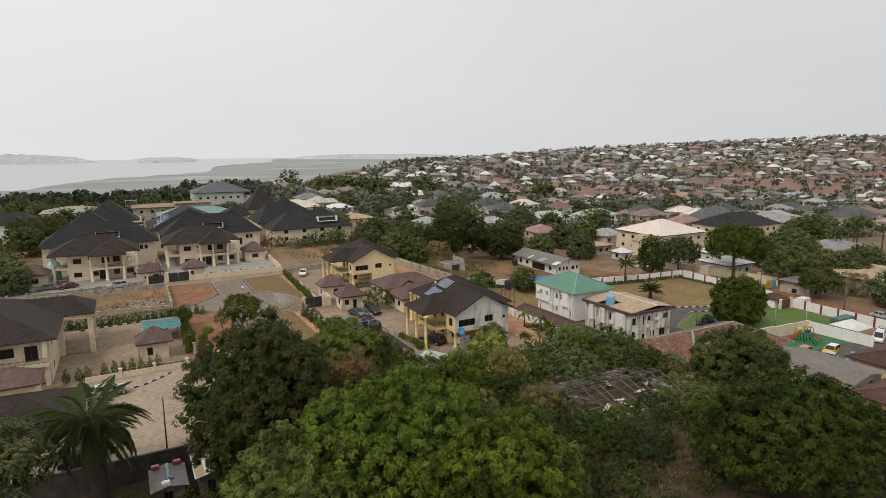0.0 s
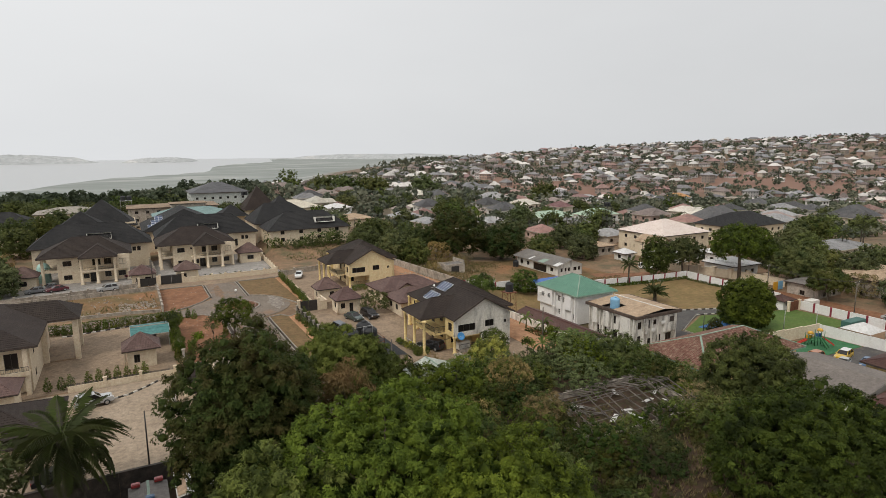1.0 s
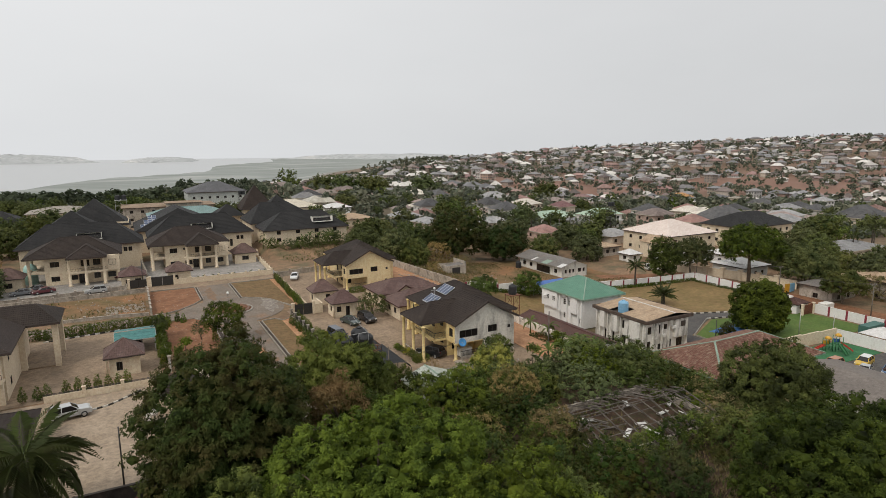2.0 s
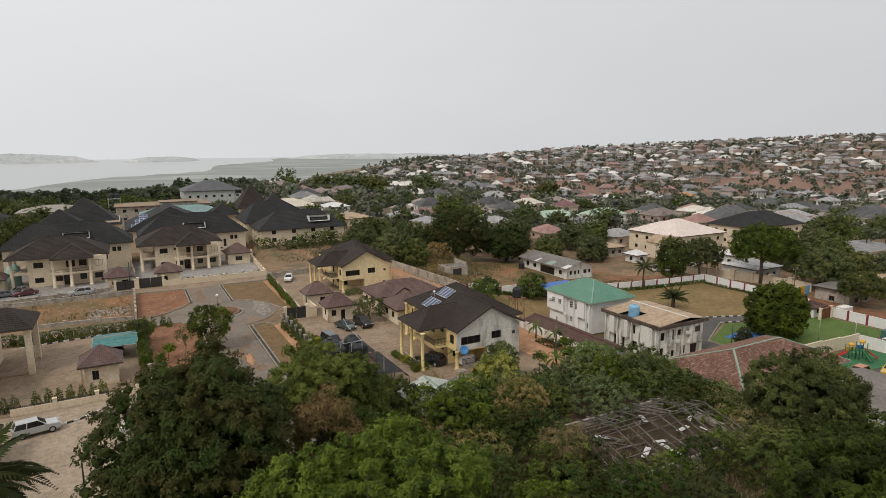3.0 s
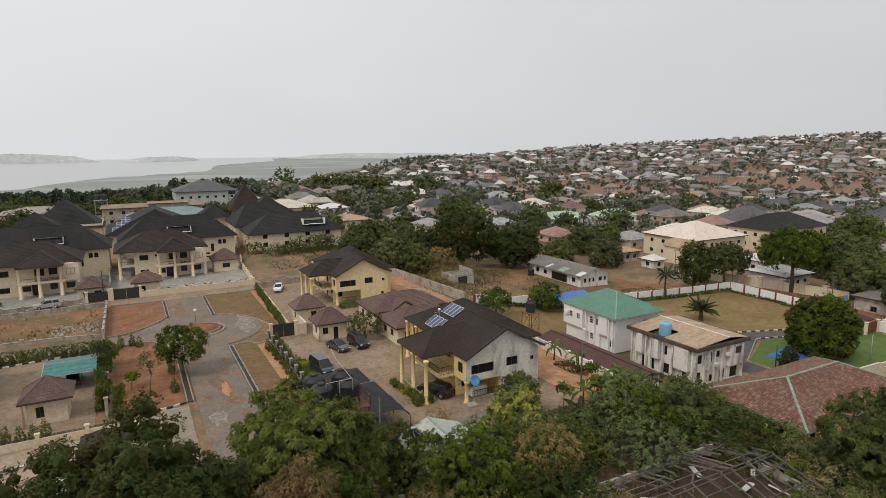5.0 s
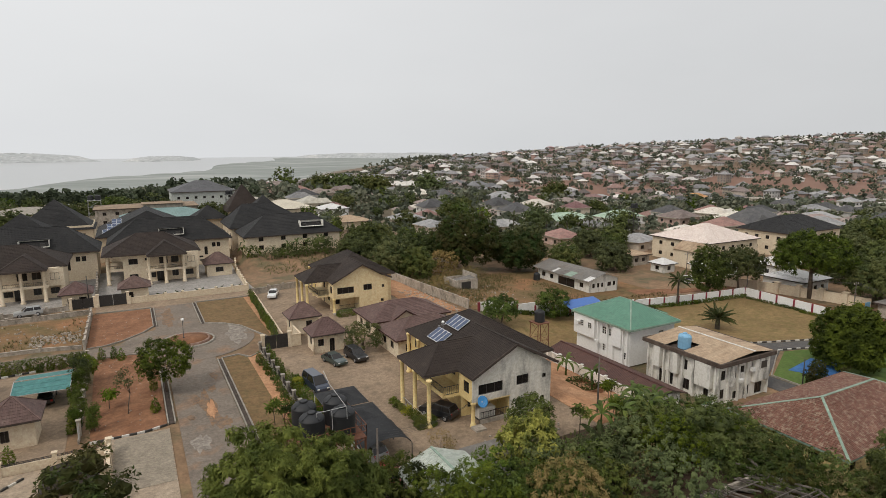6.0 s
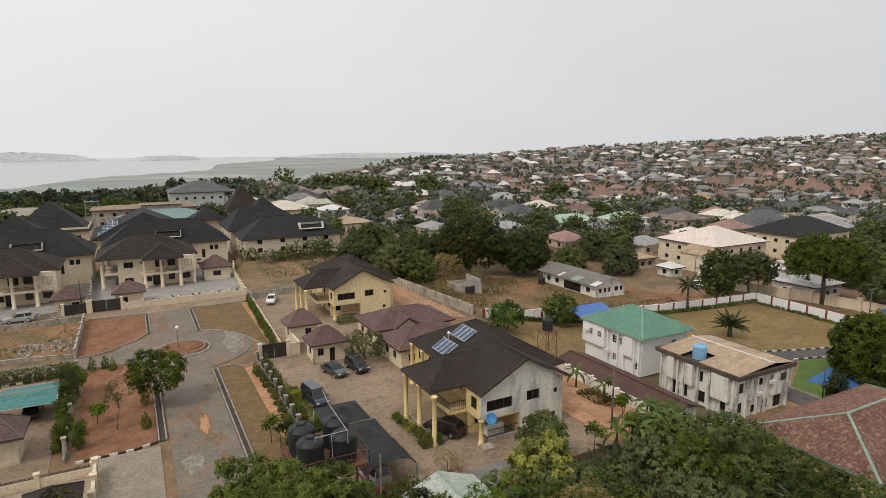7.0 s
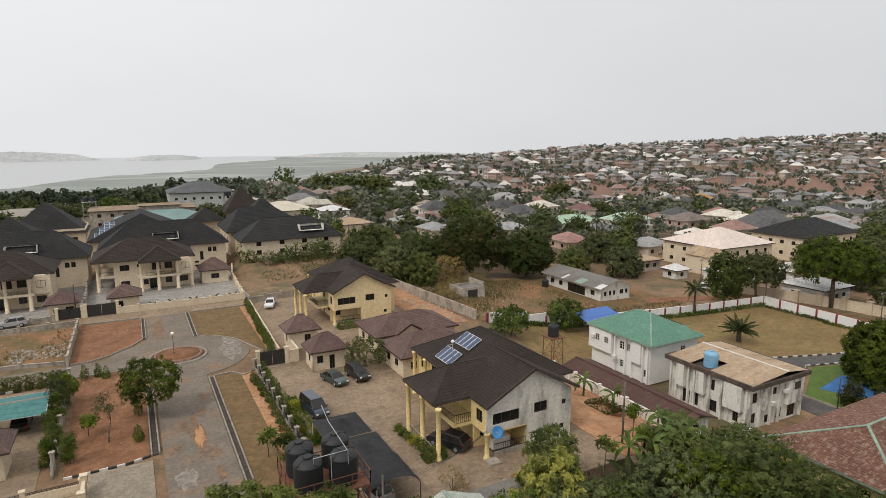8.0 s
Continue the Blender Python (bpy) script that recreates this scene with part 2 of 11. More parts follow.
M["cream"] = surface("cream_plaster", (0.66, 0.52, 0.30), (0.72, 0.58, 0.35), 0.25, 0.85, (0.45, 0.36, 0.23), 0.8, (0.55, 0.72), 0.45, 0.08, 20, (1, 1, 0.35))
M["yellow"] = surface("yellow_cream_plaster", (0.68, 0.52, 0.24), (0.75, 0.59, 0.29), 0.3, 0.85, (0.48, 0.37, 0.2), 0.9, (0.55, 0.72), 0.4, 0.08, 20, (1, 1, 0.35))
M["mansion"] = surface("pale_cream_plaster", (0.62, 0.52, 0.38), (0.69, 0.585, 0.44), 0.25, 0.85, (0.42, 0.34, 0.25), 0.6, (0.56, 0.72), 0.4, 0.08, 20, (1, 1, 0.35))
M["stained"] = surface("stained_white_plaster", (0.66, 0.64, 0.585), (0.72, 0.70, 0.65), 0.3, 0.85, (0.17, 0.16, 0.14), 0.75, (0.51, 0.66), 0.8, 0.12, 20, (1, 1, 0.22))
M["gablewall"] = surface("mildewed_grey_white_plaster", (0.60, 0.57, 0.505), (0.68, 0.645, 0.575), 0.3, 0.85, (0.22, 0.21, 0.19), 0.45, (0.49, 0.66), 0.8, 0.12, 20, (1, 1, 0.28))
M["white"] = surface("white_wall_paint", (0.74, 0.73, 0.71), (0.8, 0.79, 0.77), 0.3, 0.8, (0.5, 0.47, 0.42), 0.8, (0.57, 0.75), 0.5, 0.08, 20, (1, 1, 0.35))
M["redpaint"] = surface("maroon_post_paint", (0.20, 0.03, 0.045), (0.26, 0.045, 0.06), 1.0, 0.7)
M["block"] = surface("weathered_block_wall", (0.34, 0.30, 0.25), (0.44, 0.39, 0.33), 0.5, 0.95, (0.12, 0.11, 0.09), 0.9, (0.5, 0.66), 0.7, 0.3, 12, (1, 1, 0.5))
M["darkwall"] = surface("dark_mossy_wall", (0.05, 0.045, 0.04), (0.085, 0.07, 0.06), 0.5, 0.95, (0.14, 0.11, 0.09), 0.9, (0.5, 0.66), 0.5, 0.3, 12)
M["brownroof"] = surface("dark_brown_stone_coated_roof", (0.026, 0.019, 0.016), (0.038, 0.028, 0.023), 0.35, 0.85, (0.065, 0.05, 0.04), 0.8, (0.55, 0.75), 0.4, 0.35, 16, random=0.12, uvlines=(3.6, 0, 0.6))
M["maroonroof"] = surface("maroon_sheet_roof", (0.105, 0.064, 0.056), (0.135, 0.084, 0.074), 0.35, 0.7, (0.19, 0.135, 0.115), 0.7, (0.55, 0.75), 0.5, 0.3, 14, random=0.12, uvlines=(4.5, 0, 0.8))
M["deepmaroon"] = surface("deep_maroon_roof", (0.062, 0.026, 0.022), (0.085, 0.037, 0.03), 0.3, 0.6, (0.16, 0.09, 0.07), 0.6, (0.55, 0.75), 0.5, 0.3, 14, random=0.15, uvlines=(3.5, 0, 0.8))
M["blackroof"] = surface("black_stone_coated_roof", (0.017, 0.017, 0.0175), (0.025, 0.0245, 0.0245), 0.25, 0.8, (0.04, 0.038, 0.037), 0.7, (0.5, 0.75), 0.5, 0.35, 14, random=0.1, uvlines=(3.6, 0, 0.6))
M["greenroof"] = surface("green_aluminium_roof", (0.085, 0.20, 0.14), (0.105, 0.23, 0.165), 0.2, 0.5, (0.15, 0.27, 0.20), 0.6, (0.52, 0.75), 0.5, 0.2, 14, uvlines=(2.2, 0, 1.0))
M["greencap"] = surface("pale_green_ridge_cap", (0.20, 0.28, 0.22), (0.25, 0.33, 0.265), 0.6, 0.55)
M["redtile"] = surface("weathered_red_tile_sheet", (0.14, 0.062, 0.043), (0.2, 0.098, 0.07), 0.4, 0.8, (0.36, 0.27, 0.2), 2.6, (0.5, 0.64), 0.75, 0.6, 12, uvlines=(3.2, 0, 1.6))
M["zinc"] = surface("weathered_zinc_sheet", (0.12, 0.11, 0.1), (0.18, 0.166, 0.152), 0.3, 0.65, (0.12, 0.085, 0.065), 0.6, (0.5, 0.7), 0.7, 0.3, 12, random=0.15, uvlines=(5, 0, 1.0))
M["zinclight"] = surface("pale_new_zinc_sheet", (0.58, 0.57, 0.55), (0.66, 0.65, 0.63), 0.3, 0.5, (0.4, 0.36, 0.32), 0.7, (0.55, 0.75), 0.5, 0.25, 12, uvlines=(5, 0, 1.0), metal=0.1)
M["rustroof"] = surface("rusty_flat_roof_sheet", (0.35, 0.25, 0.165), (0.44, 0.33, 0.225), 0.35, 0.8, (0.22, 0.14, 0.085), 0.5, (0.48, 0.68), 0.7, 0.35, 10, (0.25, 1, 1), uvlines=(3, 0, 0.8))
M["brickring"] = surface("worn_red_brick_edging", (0.20, 0.12, 0.09), (0.30, 0.19, 0.145), 1.2, 0.9, (0.38, 0.30, 0.25), 1.5, (0.5, 0.66), 0.6, 0.3, 10)
M["greytimber"] = surface("bleached_grey_timber", (0.10, 0.086, 0.075), (0.20, 0.176, 0.155), 1.2, 0.95, (0.09, 0.075, 0.065), 2.0, (0.5, 0.66), 0.6, 0.3, 10, random=0.3)
M["fascia"] = surface("dark_roof_fascia", (0.055, 0.042, 0.036), (0.08, 0.06, 0.05), 0.8, 0.8)
M["darkband"] = surface("dark_stained_parapet", (0.06, 0.045, 0.036), (0.10, 0.075, 0.06), 0.6, 0.9, (0.16, 0.125, 0.1), 1.0, (0.5, 0.7), 0.6, 0.2, 12)
M["soffit"] = plain("pale_soffit", (0.5, 0.45, 0.37), 0.8)
M["glass"] = plain("dark_window_glass", (0.018, 0.016, 0.015), 0.12, 0.0, 0.5)
M["frame"] = plain("dark_bronze_frame", (0.05, 0.04, 0.034), 0.5)
M["whiteframe"] = plain("white_window_frame", (0.7, 0.69, 0.66), 0.5)
M["metal"] = plain("dark_painted_metal", (0.035, 0.032, 0.03), 0.55)
M["rustmetal"] = surface("rusty_red_steel", (0.14, 0.055, 0.03), (0.2, 0.085, 0.05), 1.5, 0.75, (0.08, 0.05, 0.035), 4, (0.5, 0.65), 0.6)
M["galv"] = plain("galvanised_pipe", (0.42, 0.42, 0.41), 0.45, 0.3)
M["blackplastic"] = plain("black_polyethylene", (0.016, 0.017, 0.019), 0.6)
M["blueplastic"] = plain("pale_blue_polyethylene", (0.20, 0.40, 0.58), 0.5)
M["shade"] = surface("grey_shade_net", (0.022, 0.023, 0.025), (0.034, 0.035, 0.037), 0.5, 0.9)
M["tealnet"] = surface("teal_shade_canopy", (0.055, 0.17, 0.165), (0.075, 0.21, 0.20), 0.5, 0.7, (0.14, 0.26, 0.25), 1.0, (0.55, 0.75), 0.4)
M["panel"] = plain("solar_cell_blue", (0.05, 0.075, 0.14), 0.3, 0.0, 0.35)
M["panelframe"] = plain("solar_panel_frame", (0.6, 0.61, 0.62), 0.4, 0.3)
M["bluedish"] = plain("blue_painted_dish", (0.06, 0.26, 0.55), 0.5)
M["bluecloth"] = plain("blue_tarpaulin", (0.06, 0.15, 0.42), 0.6)
M["bluecourt"] = surface("blue_court_paint", (0.035, 0.12, 0.30), (0.05, 0.15, 0.36), 0.4, 0.7)
M["playgreen"] = surface("green_artificial_turf", (0.03, 0.12, 0.05), (0.045, 0.16, 0.07), 0.5, 0.9)
M["rubber"] = plain("black_tyre_rubber", (0.02, 0.02, 0.02), 0.8)
M["rim"] = plain("alloy_rim", (0.45, 0.45, 0.45), 0.35, 0.7)
M["lampwhite"] = plain("opal_lamp_globe", (0.85, 0.85, 0.82), 0.3)
M["redlight"] = plain("red_tail_light", (0.35, 0.02, 0.02), 0.25)
M["headlight"] = plain("clear_headlight", (0.6, 0.6, 0.58), 0.15)
M["bark"] = surface("grey_brown_bark", (0.10, 0.075, 0.055), (0.16, 0.125, 0.095), 2.0, 0.95, None, bump=0.5, fine=14)
M["deadwood"] = surface("dead_grey_timber", (0.09, 0.075, 0.064), (0.16, 0.14, 0.12), 1.2, 0.95, (0.06, 0.05, 0.045), 2.0, (0.5, 0.66), 0.6, 0.3, 10, random=0.3)
M["palmtrunk"] = surface("ringed_palm_bark", (0.055, 0.046, 0.036), (0.095, 0.08, 0.063), 2.0, 0.95, None, bump=0.5, fine=10)
M["leafbright"] = leaves("bright_green_leaves", (0.066, 0.098, 0.014), (0.152, 0.19, 0.029), (0.032, 0.05, 0.01), 0.5)
M["leafdark"] = leaves("dark_mango_leaves", (0.014, 0.03, 0.007), (0.052, 0.084, 0.014), (0.07, 0.062, 0.016), 0.35)
M["leafdeep"] = leaves("deep_green_leaves", (0.022, 0.042, 0.009), (0.115, 0.138, 0.026), (0.022, 0.03, 0.008), 0.4)
M["leaflime"] = leaves("lime_green_leaves", (0.085, 0.115, 0.012), (0.2, 0.235, 0.028), (0.06, 0.085, 0.01), 0.5)
M["leafmid"] = leaves("mid_green_leaves", (0.05, 0.08, 0.013), (0.145, 0.19, 0.03), (0.024, 0.038, 0.007), 0.4)
M["leafolive"] = leaves("olive_green_leaves", (0.08, 0.092, 0.028), (0.14, 0.148, 0.045), (0.055, 0.078, 0.024), 0.4)
# greens lifted to imitate haze on mid-distance trees; dusty shrubs near by share them
M["leafdustyhaze"] = leaves("dusty_haze_paled_green_leaves", (0.07, 0.09, 0.03), (0.15, 0.175, 0.058), (0.05, 0.066, 0.024), 0.4)
M["leafyellow"] = leaves("yellow_green_leaves", (0.2, 0.22, 0.02), (0.42, 0.42, 0.045), (0.09, 0.12, 0.016), 0.6)
M["leafdry"] = leaves("dry_brown_leaves", (0.22, 0.15, 0.065), (0.34, 0.25, 0.11), (0.13, 0.12, 0.04), 0.5)
M["leafhedge"] = leaves("hedge_leaves", (0.05, 0.08, 0.017), (0.10, 0.14, 0.027), (0.14, 0.15, 0.03), 0.6)
M["leafpalm"] = leaves("palm_fronds", (0.036, 0.05, 0.015), (0.07, 0.088, 0.028), (0.055, 0.06, 0.024), 0.8)
M["leafbanana"] = leaves("banana_leaves", (0.06, 0.095, 0.02), (0.12, 0.155, 0.04), (0.045, 0.07, 0.016), 0.8)


# ---- building kit ----
def thing(name, label, category, group="", at=(0, 0, 0), turn=0.0, kind=""):
    ob = new(name)
    ob.matrix_basis = pose(*at, 0, 0, turn)
    return tagged(ob, label, category, group, kind)


def mesh_of(name, bm, mats):
    me = bpy.data.meshes.new(name)
    bm.to_mesh(me)
    bm.free()
    for m in (mats if isinstance(mats, (list, tuple)) else [mats]):
        me.materials.append(m)
    return me


def part(name, bm, mat, parent=None, label=""):
    """One bmesh as ONE mesh object under a thing or part (in that thing's own coordinates)."""
    ob = new(name, mesh_of(name, bm, mat))
    if parent is not None:
        ob.parent = parent
    return tagged(ob, label)


def again(name, me, parent, m, label=""):
    """Another object on a shared mesh."""
    ob = new(name, me)
    ob.parent = parent
    ob.matrix_basis = m
    return tagged(ob, label)


def raw(name, verts, faces, mats, parent=None, label="", slots=None, smooth=False):
    me = bpy.data.meshes.new(name)
    me.from_pydata(verts, [], faces)
    for m in (mats if isinstance(mats, (list, tuple)) else [mats]):
        me.materials.append(m)
    if slots is not None:
        me.polygons.foreach_set("material_index", slots)
    if smooth:
        me.polygons.foreach_set("use_smooth", [True] * len(me.polygons))
    me.update()
    ob = new(name, me)
    if parent is not None:
        ob.parent = parent
    return tagged(ob, label)


def bm_new():
    return bmesh.new()


def box(bm, x0, x1, y0, y1, z0, z1, bevel=0.0):
    v = [bm.verts.new(p) for p in ((x0, y0, z0), (x1, y0, z0), (x1, y1, z0), (x0, y1, z0), (x0, y0, z1), (x1, y0, z1), (x1, y1, z1), (x0, y1, z1))]
    f = [bm.faces.new([v[i] for i in q]) for q in ((3, 2, 1, 0), (4, 5, 6, 7), (0, 1, 5, 4), (1, 2, 6, 5), (2, 3, 7, 6), (3, 0, 4, 7))]
    if bevel:
        es = list({e for q in f for e in q.edges})
        bmesh.ops.bevel(bm, geom=es, offset=bevel, segments=1, affect="EDGES", profile=0.6)
    return bm


def ring_stack(bm, rings, segs=12, cx=0.0, cy=0.0, cap=True):
    """A turned shape: rings of (z, radius)."""
    rows = []
    for z, r in rings:
        rows.append([bm.verts.new((cx + r * math.cos(2 * math.pi * i / segs), cy + r * math.sin(2 * math.pi * i / segs), z)) for i in range(segs)])
    for a, b in zip(rows, rows[1:]):
        for i in range(segs):
            f = bm.faces.new((a[i], a[(i + 1) % segs], b[(i + 1) % segs], b[i]))
            f.smooth = True
    if cap:
        bm.faces.new(list(reversed(rows[0])))
        bm.faces.new(rows[-1])
    return bm


def beam(bm, p, q, w=0.1, h=0.1, segs=0):
    """A straight bar from p to q; round when segs is given."""
    p, q = Vector(p), Vector(q)
    d = (q - p)
    if d.length < 1e-6:
        return bm
    d.normalize()
    up = Vector((0, 0, 1)) if abs(d.z) < 0.95 else Vector((0, 1, 0))
    s = d.cross(up).normalized()
    u = s.cross(d).normalized()
    if segs:
        offs = [s * (w / 2 * math.cos(2 * math.pi * i / segs)) + u * (w / 2 * math.sin(2 * math.pi * i / segs)) for i in range(segs)]
    else:
        offs = [s * (w / 2) + u * (h / 2), s * (-w / 2) + u * (h / 2), s * (-w / 2) - u * (h / 2), s * (w / 2) - u * (h / 2)]
    a = [bm.verts.new(p + o) for o in offs]
    b = [bm.verts.new(q + o) for o in offs]
    k = len(offs)
    for i in range(k):
        bm.faces.new((a[i], a[(i + 1) % k], b[(i + 1) % k], b[i]))
    bm.faces.new(list(reversed(a)))
    bm.faces.new(b)
    return bm


def slope(bm, a, b, c, d, course=0.37, lip=0.035):
    """One roof slope with eave a-b and top d-c, laid in overlapping courses; UV in metres along eave and up slope."""
    uvl = bm.loops.layers.uv.verify()
    a, b, c, d = (Vector(p) for p in (a, b, c, d))
    e = (b - a)
    el = max(e.length, 1e-4)
    e = e / el
    mid = ((d + c) / 2 - (a + b) / 2)
    run = (mid - e * mid.dot(e))
    sl = run.length
    upv = run / max(sl, 1e-4)
    nrm = e.cross(upv).normalized()
    n = max(1, int(round(sl / course)))

    def uv(p):
        return ((p - a).dot(e), (p - a).dot(upv))

    def face(ps):
        keep = []
        for p in ps:
            if not keep or (p - keep[-1]).length > 1e-5:
                keep.append(p)
        if len(keep) > 2 and (keep[0] - keep[-1]).length < 1e-5:
            keep.pop()
        if len(keep) < 3:
            return
        f = bm.faces.new([bm.verts.new(p) for p in keep])
        for lo, p in zip(f.loops, keep):
            lo[uvl].uv = uv(p)
    for i in range(n):
        s0, s1 = i / n, (i + 1) / n
        l0, r0, l1, r1 = a.lerp(d, s0), b.lerp(c, s0), a.lerp(d, s1), b.lerp(c, s1)
        face([l0 + nrm * lip, r0 + nrm * lip, r1, l1])
        if lip:
            face([l0, r0, r0 + nrm * lip, l0 + nrm * lip])
    return bm


def hip_roof(bm, x0, x1, y0, y1, z, rise, axis="x", end0=1.0, end1=1.0, course=0.37, lip=0.035):
    """Hip roof on a rectangle; end0/end1 scale the hips at the low/high end (0: a gable end). Returns the ridge ends."""
    if axis == "x":
        h = (y1 - y0) / 2
        ym = (y0 + y1) / 2
        r0, r1 = Vector((x0 + h * end0, ym, z + rise)), Vector((x1 - h * end1, ym, z + rise))
        if r0.x > r1.x:
            r0.x = r1.x = (r0.x + r1.x) / 2
        slope(bm, (x0, y0, z), (x1, y0, z), r1, r0, course, lip)
        slope(bm, (x1, y1, z), (x0, y1, z), r0, r1, course, lip)
        if end0:
            slope(bm, (x0, y1, z), (x0, y0, z), r0, r0, course, lip)
        if end1:
            slope(bm, (x1, y0, z), (x1, y1, z), r1, r1, course, lip)
    else:
        h = (x1 - x0) / 2
        xm = (x0 + x1) / 2
        r0, r1 = Vector((xm, y0 + h * end0, z + rise)), Vector((xm, y1 - h * end1, z + rise))
        if r0.y > r1.y:
            r0.y = r1.y = (r0.y + r1.y) / 2
        slope(bm, (x1, y0, z), (x1, y1, z), r1, r0, course, lip)
        slope(bm, (x0, y1, z), (x0, y0, z), r0, r1, course, lip)
        if end0:
            slope(bm, (x0, y0, z), (x1, y0, z), r0, r0, course, lip)
        if end1:
            slope(bm, (x1, y1, z), (x0, y1, z), r1, r1, course, lip)
    return r0, r1


def eaves(bm, x0, x1, y0, y1, z, deep=0.22, t=0.06):
    """Fascia board round a rectangle and the soffit under it."""
    box(bm, x0, x1, y0, y0 + t, z - deep, z + 0.02)
    box(bm, x0, x1, y1 - t, y1, z - deep, z + 0.02)
    box(bm, x0, x0 + t, y0 + t, y1 - t, z - deep, z + 0.02)
    box(bm, x1 - t, x1, y0 + t, y1 - t, z - deep, z + 0.02)
    box(bm, x0 + t, x1 - t, y0 + t, y1 - t, z - deep + 0.02, z - deep + 0.06)
    return bm


def ridge_caps(parent, pairs, w, h, mat):
    """A capping strip on each ridge and hip of a roof."""
    for p, q in pairs:
        bm = bm_new()
        beam(bm, p, q, w, h)
        part("ridge_cap", bm, mat, parent)


def hip_caps(x0, x1, y0, y1, z, r0, r1, axis="x", end0=1, end1=1):
    out = [(r0, r1)]
    if axis == "x":
        if end0:
            out += [((x0, y0, z), r0), ((x0, y1, z), r0)]
        if end1:
            out += [((x1, y0, z), r1), ((x1, y1, z), r1)]
    else:
        if end0:
            out += [((x0, y0, z), r0), ((x1, y0, z), r0)]
        if end1:
            out += [((x0, y1, z), r1), ((x1, y1, z), r1)]
    return out


def wall_run(bm, p, q, z0, z1, holes=(), thick=0.2, top=None):
    """A wall from p to q (outer face on the right-hand side going p->q) with openings (u0, u1, v0, v1) right through it."""
    p, q = Vector((*p, 0)), Vector((*q, 0))
    d = (q - p)
    ln = d.length
    d.normalize()
    inn = Vector((-d.y, d.x, 0)) * thick
    us = sorted({0.0, ln, *[u for h in holes for u in h[:2]]})
    vs = sorted({z0, z1, *[z0 + v for h in holes for v in h[2:]]})

    def solid(i, j):
        if i < 0 or j < 0 or i >= len(us) - 1 or j >= len(vs) - 1:
            return False
        u, v = (us[i] + us[i + 1]) / 2, (vs[j] + vs[j + 1]) / 2 - z0
        return not any(h[0] < u < h[1] and h[2] < v < h[3] for h in holes)

    def pt(u, v, k):
        return p + d * u + inn * k + Vector((0, 0, v))

    def quad(*ps):
        bm.faces.new([bm.verts.new(x) for x in ps])
    for i in range(len(us) - 1):
        for j in range(len(vs) - 1):
            if not solid(i, j):
                continue
            u0, u1, v0, v1 = us[i], us[i + 1], vs[j], vs[j + 1]
            quad(pt(u0, v0, 0), pt(u1, v0, 0), pt(u1, v1, 0), pt(u0, v1, 0))
            quad(pt(u1, v0, 1), pt(u0, v0, 1), pt(u0, v1, 1), pt(u1, v1, 1))
            if not solid(i - 1, j):
                quad(pt(u0, v0, 1), pt(u0, v0, 0), pt(u0, v1, 0), pt(u0, v1, 1))
            if not solid(i + 1, j):
                quad(pt(u1, v0, 0), pt(u1, v0, 1), pt(u1, v1, 1), pt(u1, v1, 0))
            if not solid(i, j + 1):
                quad(pt(u0, v1, 0), pt(u1, v1, 0), pt(u1, v1, 1), pt(u0, v1, 1))
            if not solid(i, j - 1):
                quad(pt(u0, v0, 1), pt(u1, v0, 1), pt(u1, v0, 0), pt(u0, v0, 0))
    return bm


def window(parent, p, q, z0, hole, frame_mat="frame", bars=1, cross=0, name="window"):
    """A framed pane set back in the opening hole of the wall p->q."""
    p, q = Vector((*p, 0)), Vector((*q, 0))
    d = (q - p).normalized()
    inn = Vector((-d.y, d.x, 0))
    u0, u1, v0, v1 = hole

    def pt(u, v, k):
        return p + d * u + inn * k + Vector((0, 0, z0 + v))
    w = 0.06
    fr = bm_new()
    for a, b in ((pt(u0, v0 + w / 2, 0.1), pt(u1, v0 + w / 2, 0.1)), (pt(u0, v1 - w / 2, 0.1), pt(u1, v1 - w / 2, 0.1)),
                 (pt(u0 + w / 2, v0 + w, 0.1), pt(u0 + w / 2, v1 - w, 0.1)), (pt(u1 - w / 2, v0 + w, 0.1), pt(u1 - w / 2, v1 - w, 0.1))):
        beam(fr, a, b, w, w)
    for i in range(1, bars + 1):
        u = u0 + (u1 - u0) * i / (bars + 1)
        beam(fr, pt(u, v0 + w, 0.1), pt(u, v1 - w, 0.1), w * 0.8, w * 0.8)
    for i in range(1, cross + 1):
        v = v0 + (v1 - v0) * i / (cross + 1)
        beam(fr, pt(u0 + w, v, 0.1), pt(u1 - w, v, 0.1), w * 0.7, w * 0.7)
    f = part(name, fr, M[frame_mat], parent)
    g = bm_new()
    ps = [pt(u0 + 0.02, v0 + 0.02, 0.13), pt(u1 - 0.02, v0 + 0.02, 0.13), pt(u1 - 0.02, v1 - 0.02, 0.13), pt(u0 + 0.02, v1 - 0.02, 0.13)]
    back = [x + inn * 0.015 for x in ps]
    va, vb = [g.verts.new(x) for x in ps], [g.verts.new(x) for x in back]
    g.faces.new(va)
    g.faces.new(list(reversed(vb)))
    for i in range(4):
        g.faces.new((va[(i + 1) % 4], va[i], vb[i], vb[(i + 1) % 4]))
    part("pane", g, M["glass"], f)
    return f


